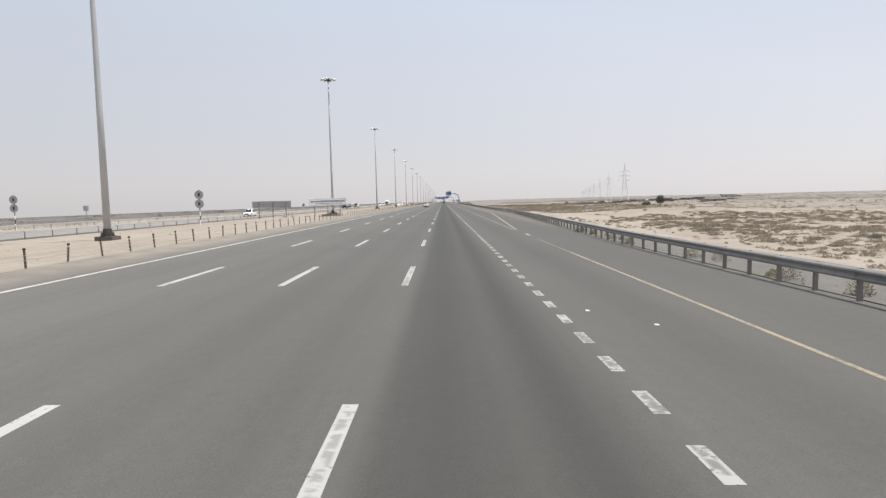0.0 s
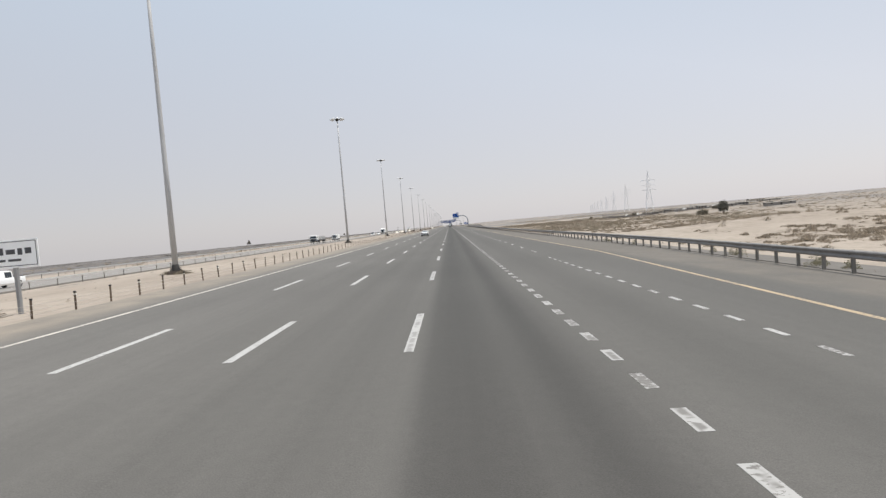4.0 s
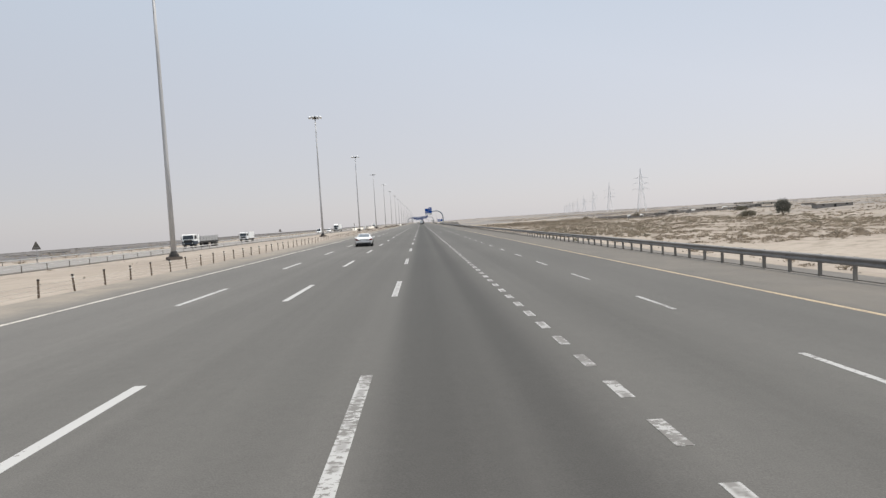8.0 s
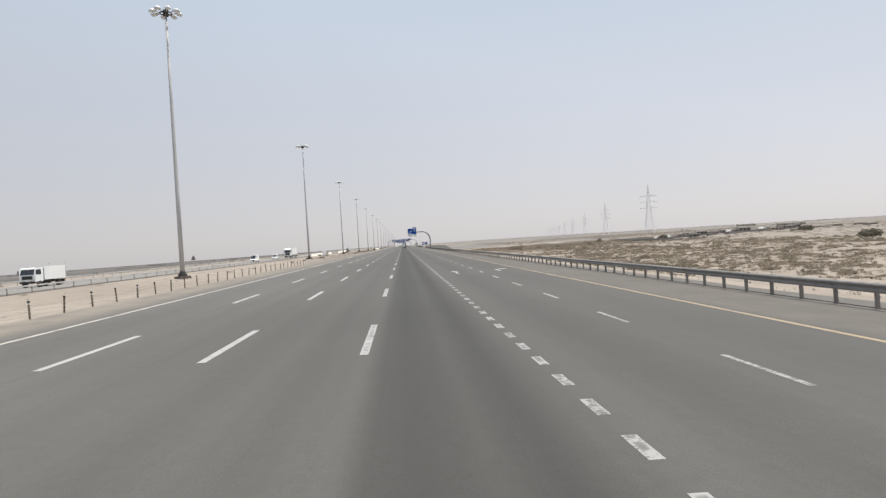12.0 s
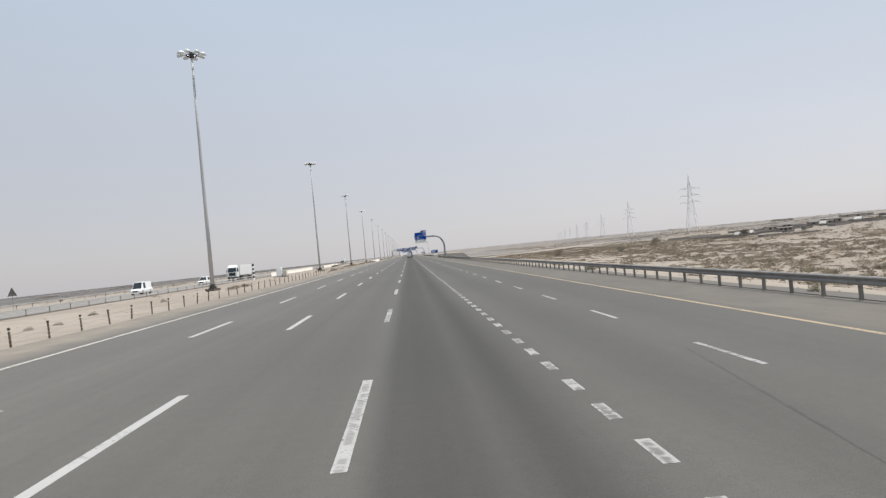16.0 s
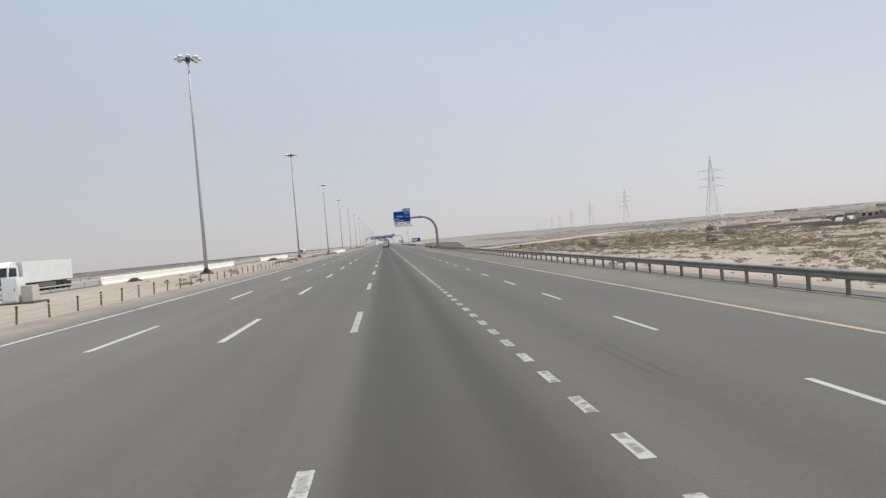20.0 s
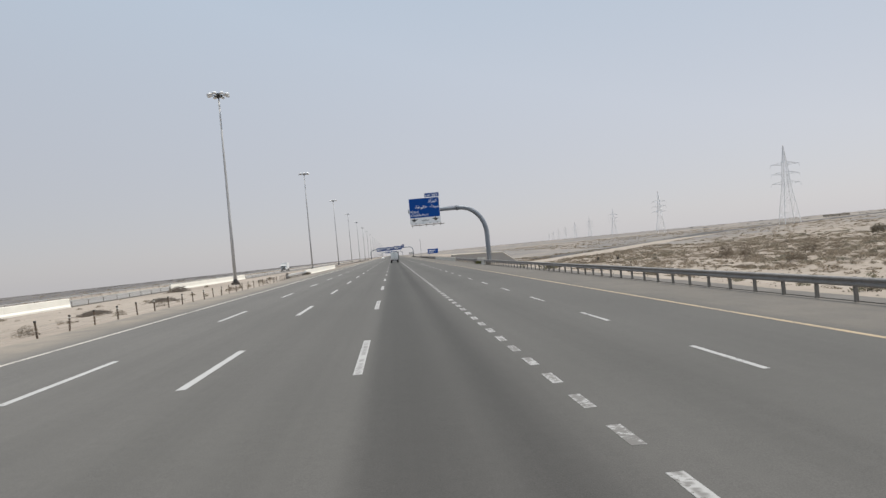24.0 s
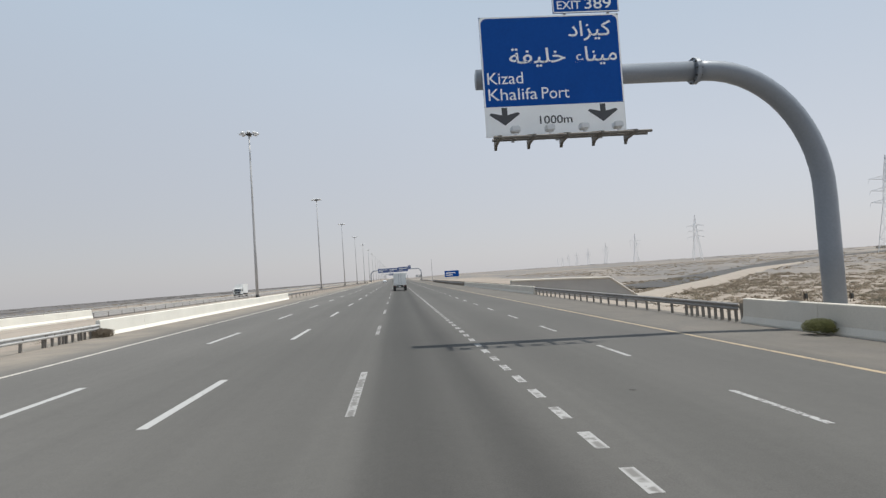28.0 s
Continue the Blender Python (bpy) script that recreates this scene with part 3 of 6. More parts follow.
line_strip("left_edge_line", [(EDGE_L, -120), (EDGE_L, 2600)], 0.18, M_CREAM, road)
line_strip("faded_edge_line", [(right_edge(y), y) for y in (53, 60, 70)], 0.14, M_FADED, road)
line_strip("right_edge_line", [(right_edge(y), y) for y in (70, 80, 100, 120, 128, 135, 330, 380, 430, 530, 590, 2600)], 0.17, M_YELLOW, road)
line_strip("faded_edge_line", [(right_edge(y), y) for y in (-120, 0, 29.5)], 0.12, M_FADED, road)
line_strip("faded_edge_line", [(right_edge(y), y) for y in (29.5, 40)], 0.08, M_GHOST, road)
# ---------------------------------------------------------------- guardrails and fences
def beam_mesh(length, name="rail_beam", material=None):
    """A W-shaped rail: two swells and a groove, facing -x."""
    prof = [(0.0, 0.155), (-0.035, 0.145), (-0.075, 0.115), (-0.082, 0.080), (-0.070, 0.050), (-0.025, 0.020), (-0.022, 0.0)]
    prof = prof + [(u, -v) for u, v in prof[-2::-1]]
    bm = bmesh.new()
    rows_ = []
    for u, v in prof:
        rows_.append([bm.verts.new((u, y, v)) for y in (0, length)])
    for u, v in prof[::-1]:
        rows_.append([bm.verts.new((u + 0.006, y, v)) for y in (0, length)])
    k = len(rows_)
    for i in range(k):
        a, b = rows_[i], rows_[(i + 1) % k]
        bm.faces.new((a[0], a[1], b[1], b[0]))
    return link_mesh(name, bm, material or M_RAIL)


def rail_post_mesh(h):
    bm = bmesh.new()
    prism(bm, [(0.0, -0.045), (0.11, -0.045), (0.11, -0.033), (0.012, -0.033), (0.012, 0.033), (0.11, 0.033), (0.11, 0.045), (0.0, 0.045)], -0.3, h)
    for v in bm.verts:
        v.co = Vector((v.co.x, v.co.z, v.co.y))
    box(bm, -0.03, 0.0, -0.05, 0.05, h - 0.28, h - 0.06)
    box(bm, -0.075, -0.03, -0.03, 0.03, h - 0.185, h - 0.125)
    bmesh.ops.recalc_face_normals(bm, faces=bm.faces[:])
    return link_mesh("rail_post", bm, M_RAILPOST)


def spaced(y0, y1, step):
    return [y0 + i * step for i in range(int((y1 - y0) / step) + 1)]


def guardrail(label, xf, zf, ys, face=1, height=0.82, extra=(), material=None):
    """A beam barrier along x = xf(y) with posts at ys. face 1: the beam looks to -x."""
    ox, oy = xf(ys[0]), ys[0]
    g = thing("guardrail", label, "guardrail", "motorway guardrails", at=pose(ox, oy, 0))
    pm, meshes = rail_post_mesh(height), {}
    rng = random.Random(len(ys))
    for y in list(ys) + list(extra):
        x = xf(y)
        part("rail_post", pm, None, g).matrix_basis = pose(x - ox, y - oy, zf(x), 0, rng.uniform(-1.2, 1.2), (0 if face > 0 else 180) + rng.uniform(-4, 4))
    hop = 2 if ys[1] - ys[0] < 2 else 1
    for i in range(0, len(ys) - 1, hop):
        y, e = ys[i], ys[min(i + hop, len(ys) - 1)]
        a, b = xf(y), xf(e)
        length = round(math.hypot(e - y, b - a), 2)
        if length not in meshes:
            meshes[length] = beam_mesh(length + 0.03, material=material)
        yaw = -math.degrees(math.atan2(b - a, e - y))
        m = pose(a - ox, y - oy, zf(a) + height - 0.155, 0, 0, yaw)
        if face < 0:
            m = pose(b - ox, e - oy, zf(b) + height - 0.155, 0, 0, yaw + 180)
        part("rail_beam", meshes[length], None, g).matrix_basis = m @ pose(-0.03, 0, 0)
    return g


def shoulder_posts(i0, i1):
    """The hard shoulder's posts: 1.83 m apart, set out by eye a little unevenly."""
    return [y + float(np.interp(y, (40, 177, 221, 283, 392, 537, 580), (0.0, 0.08, 0.25, -0.10, -0.30, -0.15, 0.23))) for y in (0.393 + 1.83 * i for i in range(i0, i1 + 1))]


guardrail("weathered steel beam guardrail on posts beside the slip road", right_rail, road_z, shoulder_posts(-8, 18))
guardrail("weathered steel beam guardrail on posts along the hard shoulder", right_rail, road_z, shoulder_posts(18, 180))
guardrail("weathered steel beam guardrail on posts leading up to the bridge", right_rail, road_z, shoulder_posts(180, 334), extra=[606.1 + 0.63 * k for k in range(8)])
guardrail("steel beam guardrail between two concrete parapets, closely set posts", lambda y: 14.5 + 0.7 * max(0, (y - 621) / 42), road_z, spaced(621.0, 663.0, 1.75), extra=[621.5 + 0.6 * k for k in range(9)])
guardrail("low steel guardrail past the exit ramp", lambda y: 15.1, road_z, spaced(735.0, 1000.0, 4.0))
guardrail("steel beam guardrail before a concrete parapet on the median side", lambda y: -16.05 - 0.2 * (y - 609.5) / 21, lambda x: 0.22, spaced(609.5, 630.5, 1.75), -1, 0.80, extra=[625.4 + 0.62 * k for k in range(8)], material=M_RAILNEW)
guardrail("steel beam guardrail after the median parapet", lambda y: -16.5, lambda x: 0.30, spaced(690.5, 960.0, 4.0), -1)
FAR_Z = -0.06
def box_rail(label, x, z, y0, y1, step=4.0):
    """A slim box-section rail on thin posts."""
    g = thing("box_rail_barrier", label, "guardrail", "opposite guardrails", at=pose(x, y0, z))
    bm = bmesh.new()
    box(bm, -0.03, 0.03, -0.03, 0.03, -0.3, 0.62)
    pm = link_mesh("rail_post", bm, M_POST)
    n = int((y1 - y0) / step)
    bm = bmesh.new()
    box(bm, -0.06, 0.06, 0.0, step * 3 - 0.03, 0.60, 0.74, 0.012)
    rm = link_mesh("box_rail", bm, M_RAILNEW)
    for i in range(n + 1):
        if i < 290:
            part("rail_post", pm, None, g).location = (0.1, i * step, 0)
        if i % 3 == 0 and i < n:
            part("box_rail", rm, None, g).location = (0, i * step, 0)
    return g


for a, b in ((-40.0, 516.0), (590.0, 622.0), (676.0, 1100.0)):
    box_rail("dusty slim steel box rail along the opposite carriageway", -38.0, FAR_Z, a, b)
box_rail("slim steel box rail on the far verge of the opposite carriageway", -61.0, -0.33, -40.0, 1100.0)


def cable_post_mesh():
    bm = bmesh.new()
    box(bm, -0.038, 0.038, -0.028, 0.028, -0.3, 0.72, 0.008)
    return link_mesh("cable_post", bm, M_RUST)


def cable_fence(x, ys):
    f = thing("cable_barrier", "low wire-rope barrier of rusty posts beside sandy median", "cable barrier", "median cable barriers", at=pose(x, ys[0], 0))
    pm = cable_post_mesh()
    bm = bmesh.new()
    box(bm, -0.05, 0.05, -0.038, 0.038, 0.69, 0.76, 0.01)
    cap = link_mesh("post_cap", bm, M_DARKSTEEL)
    bm = bmesh.new()
    box(bm, -0.052, 0.052, -0.036, 0.036, 0.60, 0.665)
    refl = link_mesh("reflector_band", bm, M_REFLECT)
    rng = random.Random(5)
    for i, y in enumerate(ys):
        p = part("cable_post", pm, None, f)
        p.matrix_basis = pose(rng.uniform(-0.04, 0.04), y - ys[0], 0.31, rng.uniform(-3, 3), rng.uniform(-4, 4), rng.uniform(-8, 8))
        part("post_cap", cap, None, p)
        if i % 2 == 0:
            part("reflector_band", refl, None, p)
    for z in (0.45, 0.62, 0.80):
        bm = bmesh.new()
        sweep(bm, [(0.055, y - ys[0], z + (0.0 if i % 2 else 0.006) + 0.01 * math.sin(i * 1.3)) for i, y in enumerate(ys)], 0.008, 5)
        part("steel_cable", bm, M_CABLE, f)
    return f


cable_ys = [y + float(np.interp(y, (70, 200, 290, 373, 461, 545), (0.22, 0.18, 0.05, -0.12, 0.38, 0.10))) for y in (1.819 + 2.6498 * i for i in range(-5, 218))]
# the posts stand closer together towards the barrier's end
cable_fence(-15.72, cable_ys + [579.4, 582.0, 584.7, 587.3, 589.7, 592.0, 594.1, 596.5, 598.7, 600.8, 602.8, 604.5, 606.0])

# ---------------------------------------------------------------- high-mast lights
MAST_X, MAST_Y, MAST_STEP, MAST_H = -24.9, 45.97, 94.62, 30.0


def high_mast():
    t = thing("high_mast_light", "tall tapered grey steel mast with a crown of floodlights", "street lamp", "median high masts", at=pose(MAST_X, MAST_Y, 0.1))
    bm = bmesh.new()
    sweep(bm, [(0, 0, 0.55), (0, 0, 10), (0, 0, 20), (0, 0, MAST_H)], [0.265, 0.215, 0.165, 0.115], 16)
    part("mast", bm, M_POLE, t, "tapered grey steel mast", smooth=True)
    bm = bmesh.new()
    box(bm, -0.66, 0.66, -0.66, 0.66, -0.5, 0.34, 0.03)
    part("footing", bm, M_FOOT, t, "dark stained concrete footing")
    bm = bmesh.new()
    sweep(bm, [(0, 0, 0.33), (0, 0, 0.42)], 0.52, 16)
    part("base_flange", bm, M_DARKSTEEL, t)
    for i in range(8):
        a = i * math.pi / 4
        bm = bmesh.new()
        sweep(bm, [(0.43 * math.cos(a), 0.43 * math.sin(a), 0.40), (0.43 * math.cos(a), 0.43 * math.sin(a), 0.62)], 0.035, 6)
        part("anchor_bolt", bm, M_DARKSTEEL, t)
    bm = bmesh.new()
    sweep(bm, [(0, 0, 0.42), (0, 0, 0.9)], [0.38, 0.29], 16)
    part("base_collar", bm, M_DARKSTEEL, t)
    bm = bmesh.new()
    ring = [(0.62 * math.cos(a), 0.62 * math.sin(a), MAST_H - 0.1) for a in (k * math.pi / 8 for k in range(17))]
    sweep(bm, ring, 0.07, 6)
    sweep(bm, [(0, 0, MAST_H - 0.4), (0, 0, MAST_H + 0.25)], 0.30, 12)
    for k in range(4):
        a = k * math.pi / 2
        sweep(bm, [(0, 0, MAST_H - 0.1), (0.62 * math.cos(a), 0.62 * math.sin(a), MAST_H - 0.1)], 0.05, 6)
    part("head_ring", bm, M_DARKSTEEL, t)
    for k in range(8):
        a = (k + 0.5) * math.pi / 4
        ca, sa = math.cos(a), math.sin(a)
        bm = bmesh.new()
        sweep(bm, [(0.6 * ca, 0.6 * sa, MAST_H - 0.1), (1.1 * ca, 1.1 * sa, MAST_H + 0.02)], 0.045, 6)
        part("lamp_arm", bm, M_GALV, t)
        bm = bmesh.new()
        # shell: a drooping bowl, wide at its front
        secs = [(-0.16, 0.14, 0.16), (0.08, 0.28, 0.28), (0.40, 0.33, 0.31), (0.66, 0.26, 0.20)]
        rings = []
        for u, w, h in secs:
            ring = []
            for q in range(10):
                b = 2 * math.pi * q / 10
                ring.append(bm.verts.new((u, w * math.cos(b), (h if math.sin(b) > 0 else 0.5 * h) * math.sin(b))))
            rings.append(ring)
        for r, s in zip(rings, rings[1:]):
            for q in range(10):
                bm.faces.new((r[q], r[(q + 1) % 10], s[(q + 1) % 10], s[q]))
        bm.faces.new(rings[0][::-1])
        bm.faces.new(rings[-1])
        shell = part("floodlight", bm, M_LAMP, t, "pale bowl floodlight", smooth=True)
        shell.matrix_basis = pose(1.08 * ca, 1.08 * sa, MAST_H + 0.04, 0, 14, math.degrees(a))
    return t


mast = high_mast()
for k in range(1, 24):
    copy_thing(mast, pose(MAST_X, MAST_Y + k * MAST_STEP, 0.1, 0, 0, 17 * k))

# ---------------------------------------------------------------- parapets
def parapet(label, x, z, y0, y1, h=0.95, name="concrete_parapet", material=None):
    """A cast barrier with a sloped foot, in lengths with open joints."""
    p = thing(name, label, "concrete barrier", "concrete parapets", at=pose(x, y0, z))
    n = max(1, round((y1 - y0) / 6.0))
    step = (y1 - y0) / n
    bm = bmesh.new()
    prism(bm, [(-0.28, -0.4), (-0.28, 0.08), (-0.16, 0.30), (-0.11, h - 0.03), (-0.08, h), (0.08, h), (0.11, h - 0.03), (0.16, 0.30), (0.28, 0.08), (0.28, -0.4)], 0, step - 0.02)
    me = link_mesh("barrier_block", bm, material or M_CONCRETE)
    for i in range(n):
        part("barrier_block", me, None, p).location = (0, i * step, 0)
    return p


parapet("pale concrete bridge parapet beside the hard shoulder", 14.62, road_z(14.62), 611.5, 620.8, 1.04)
parapet("long pale concrete parapet on the median edge of the bridge", -16.45, 0.22, 630.9, 690.0, 1.0, material=M_WHITEWALL)
parapet("white concrete barrier along the opposite carriageway", -38.0, -0.06, 516.5, 589.5, 1.0, material=M_WHITEWALL)
parapet("white concrete barrier along the opposite carriageway bridge", -38.0, -0.06, 622.5, 675.5, 1.05, material=M_WHITEWALL)
# the abutment's wing wall, across the low ground, with its fill behind
bm = bmesh.new()
prism(bm, [(15.7, -4.9), (15.7, 0.95), (22.0, 0.80), (29.7, 0.50), (33.3, -2.1), (37.0, -4.9)], 680.0, 680.8)
wing = tagged(part("abutment_wall", bm, M_WING), "smooth grey concrete wing wall of the bridge abutment", "wall", kind="structure")
bm = bmesh.new()
sweep(bm, [(15.7, 679.95, 0.98), (22.0, 679.95, 0.83), (29.7, 679.95, 0.53), (33.3, 679.95, -2.07), (37.0, 679.95, -4.87)], 0.13, 6)
part("coping", bm, M_CONCRETE, wing, "pale coping along the wall's top")
bm = bmesh.new()
prism(bm, [(15.6, -4.9), (15.6, 0.55), (29.3, 0.3), (33.0, -2.3), (40.0, -4.9)], 680.8, 860.0)
tagged(part("embankment", bm, M_SAND), "sandy fill of the exit ramp behind the abutment wall", "embankment", kind="structure")
parapet("pale concrete parapet of the bridge past the guardrail", 15.25, road_z(15.25), 663.5, 733.5, 0.9)

# ---------------------------------------------------------------- overhead cantilever sign
SIGN_Y, POST_X = 617.5, 16.18


def lettering(text, x, z, size, y, material, parent, name="lettering", width=0.0, bold=0.004):
    """Raised letters facing -y, with their left end at x and their foot at z."""
    c = bpy.data.curves.new(name, "FONT")
    c.body, c.size, c.extrude, c.offset = text, size, 0.004, bold
    tmp = bpy.data.objects.new("tmp", c)
    scene.collection.objects.link(tmp)
    me = bpy.data.meshes.new_from_object(tmp.evaluated_get(bpy.context.evaluated_depsgraph_get()))
    bpy.data.objects.remove(tmp)
    me.materials.clear()
    me.materials.append(material)
    xs = [v.co.x for v in me.vertices]
    s = width / (max(xs) - min(xs)) if width else 1.0
    lo = min(xs)
    for v in me.vertices:
        v.co = Vector(((v.co.x - lo) * s, v.co.y, v.co.z))
    o = part(name, me, None, parent)
    o.matrix_basis = pose(x, y, z, 90, 0, 0)
    return o


ARM_Z = 9.42


def cantilever_sign():
    t = thing("overhead_sign", "blue motorway exit sign hung from a curved grey steel cantilever post", "road sign", at=pose(0, SIGN_Y, 0))
    pts = [(POST_X, 0, -0.6), (POST_X, 0, 2.5), (POST_X, 0, 4.4)]
    for k in range(1, 15):
        a = math.radians(90 * k / 14)
        pts.append((POST_X - 4.28 * (1 - math.cos(a)), 0, 4.6 + 4.82 * math.sin(a)))
    pts.append((11.4, 0, ARM_Z))
    radii = [0.395] * 3 + [0.395 - 0.02 * k / 14 for k in range(1, 15)] + [0.37]
    bm = bmesh.new()
    sweep(bm, pts, radii, 20)
    part("curved_post", bm, M_GANTRY, t, "curved grey painted steel tube", smooth=True)
    bm = bmesh.new()
    sweep(bm, [(11.45, 0, ARM_Z), (3.28, 0, ARM_Z)], 0.365, 20)
    part("arm_tube", bm, M_GANTRY, t, smooth=True)
    bm = bmesh.new()
    sweep(bm, [(11.55, 0, ARM_Z), (11.41, 0, ARM_Z)], 0.49, 20)
    fl = part("arm_flange", bm, M_GANTRY, t)
    for k in range(10):
        a = 2 * math.pi * k / 10
        bm = bmesh.new()
        sweep(bm, [(11.60, 0.44 * math.cos(a), ARM_Z + 0.44 * math.sin(a)), (11.36, 0.44 * math.cos(a), ARM_Z + 0.44 * math.sin(a))], 0.03, 6)
        part("flange_bolt", bm, M_DARKSTEEL, fl)
    bm = bmesh.new()
    box(bm, POST_X - 0.9, POST_X + 0.9, -0.9, 0.9, -1.0, 0.0, 0.03)
    part("footing", bm, M_CONCRETE, t)
    bm = bmesh.new()
    sweep(bm, [(POST_X, 0, 0.0), (POST_X, 0, 0.07)], 0.66, 16)
    part("base_plate", bm, M_GANTRY, t)
    f = -0.48
    x0, x1 = 3.45, 8.54
    zt, zm, zb = 11.50, 8.27, 7.20
    bm = bmesh.new()
    box(bm, x0, x1, f, f + 0.06, zm, zt)
    blue = part("blue_panel", bm, M_BLUE, t, "blue panel with white place names")
    bm = bmesh.new()
    for a, b, c, d in ((x0, x1, zt - 0.05, zt), (x0, x0 + 0.05, zm, zt), (x1 - 0.05, x1, zm, zt)):
        box(bm, a, b, f - 0.006, f - 0.002, c, d)
    for cx, s in ((x0, 1), (x1, -1)):
        arc = [(cx + s * (0.05 + 0.22 * (1 - math.cos(a))), zt - 0.05 - 0.22 * (1 - math.sin(a))) for a in (k * math.pi / 12 for k in range(7))]
        outline = [(cx + s * 0.05, zt - 0.05)] + arc
        prism(bm, outline if s > 0 else outline[::-1], f - 0.006, f - 0.002)
    part("white_border", bm, M_SIGNWHITE, blue)
    bm = bmesh.new()
    box(bm, x0, x1, f, f + 0.06, zb, zm - 0.005)
    white = part("white_panel", bm, M_SIGNWHITE, t, "white lower panel with black arrows")
    bm = bmesh.new()
    box(bm, 6.16, x1 + 0.02, f, f + 0.06, 11.58, 12.26)
    tab = part("exit_tab", bm, M_BLUE, t, "small blue exit number plate")
    bm = bmesh.new()
    for a, b, c, d in ((6.16, 8.6, 12.22, 12.26), (6.16, 8.6, 11.58, 11.62), (6.16, 6.2, 11.58, 12.26), (8.56, 8.6, 11.58, 12.26)):
        box(bm, a, b, f - 0.006, f - 0.002, c, d)
    part("white_border", bm, M_SIGNWHITE, tab)
    for x in (6.6, 8.2):
        bm = bmesh.new()
        box(bm, x - 0.04, x + 0.04, f + 0.06, f + 0.12, 11.2, 12.2)
        part("tab_bracket", bm, M_GALV, tab)
    y = f - 0.004
    lettering("Kizad", 3.62, 9.08, 0.60, y, M_SIGNWHITE, blue, width=1.28, bold=0.0)
    lettering("Khalifa", 3.62, 8.50, 0.60, y, M_SIGNWHITE, blue, width=1.76, bold=0.0)
    lettering("Port", 5.54, 8.50, 0.60, y, M_SIGNWHITE, blue, width=1.0, bold=0.0)
    lettering("\ufea9\ufe8d\ufeb0\ufef4\ufedb", 6.66, 10.72, 0.76, y, M_SIGNWHITE, blue, width=1.58, bold=0.006)
    lettering("\ufe94\ufed4\ufef4\ufee0\ufea7", 4.45, 9.80, 0.74, y, M_SIGNWHITE, blue, width=2.05, bold=0.006)
    lettering("\ufe80\ufe8e\ufee8\ufef4\ufee3", 6.84, 9.80, 0.74, y, M_SIGNWHITE, blue, width=1.55, bold=0.006)
    lettering("EXIT", 6.32, 11.72, 0.42, y, M_SIGNWHITE, tab, width=0.88)
    lettering("389", 7.34, 11.71, 0.54, y, M_SIGNWHITE, tab, width=0.98)
    lettering("1000m", 5.40, 7.60, 0.40, y, M_BAR, white, width=1.18)
    for cx in (4.15, 7.72):
        bm = bmesh.new()
        shape = [(-0.55, 0.12), (-0.48, 0.18), (-0.10, 0.09), (-0.10, 0.36), (0.10, 0.36), (0.10, 0.09), (0.48, 0.18), (0.55, 0.12), (0.0, -0.28)]
        prism(bm, [(cx + u, 7.87 + v) for u, v in shape], y - 0.003, y + 0.003)
        part("down_arrow", bm, M_BAR, white)
    # lighting gantry below the panel
    bm = bmesh.new()
    for yy, zz in ((f - 0.55, 6.96), (f - 0.95, 6.96)):
        sweep(bm, [(3.55, yy, zz), (9.05, yy, zz)], 0.05, 6)
    part("lamp_rail", bm, M_POST, t)
    for k in range(5):
        x = 3.75 + k * 1.18
        bm = bmesh.new()
        prism(bm, [(f + 0.05, 7.24), (f - 1.05, 7.02), (f - 1.05, 6.92), (f - 0.1, 6.86), (f + 0.05, 6.72)], x - 0.05, x + 0.05, axis="x")
        part("lamp_bracket", bm, M_POST, t)
    for k in range(4):
        x = 4.32 + k * 1.20
        bm = bmesh.new()
        box(bm, x - 0.16, x + 0.16, f - 0.95, f - 0.62, 7.14, 7.36, 0.04)
        box(bm, x - 0.03, x + 0.03, f - 0.85, f - 0.78, 6.94, 7.18)
        part("sign_lamp", bm, M_LAMP, t, "pale box floodlight")
    for x in (4.4, 6.0, 7.6):
        bm = bmesh.new()
        box(bm, x - 0.05, x + 0.05, f + 0.06, f + 0.14, 7.0, 11.5)
        part("panel_stiffener", bm, M_GALV, t)
    return t


cantilever_sign()

# ---------------------------------------------------------------- roadside signs
def posts(t, xs, top, r=0.07):
    for x in xs:
        bm = bmesh.new()
        sweep(bm, [(x, 0.08, -0.5), (x, 0.08, top)], r, 10)
        part("post", bm, M_GALV, t)


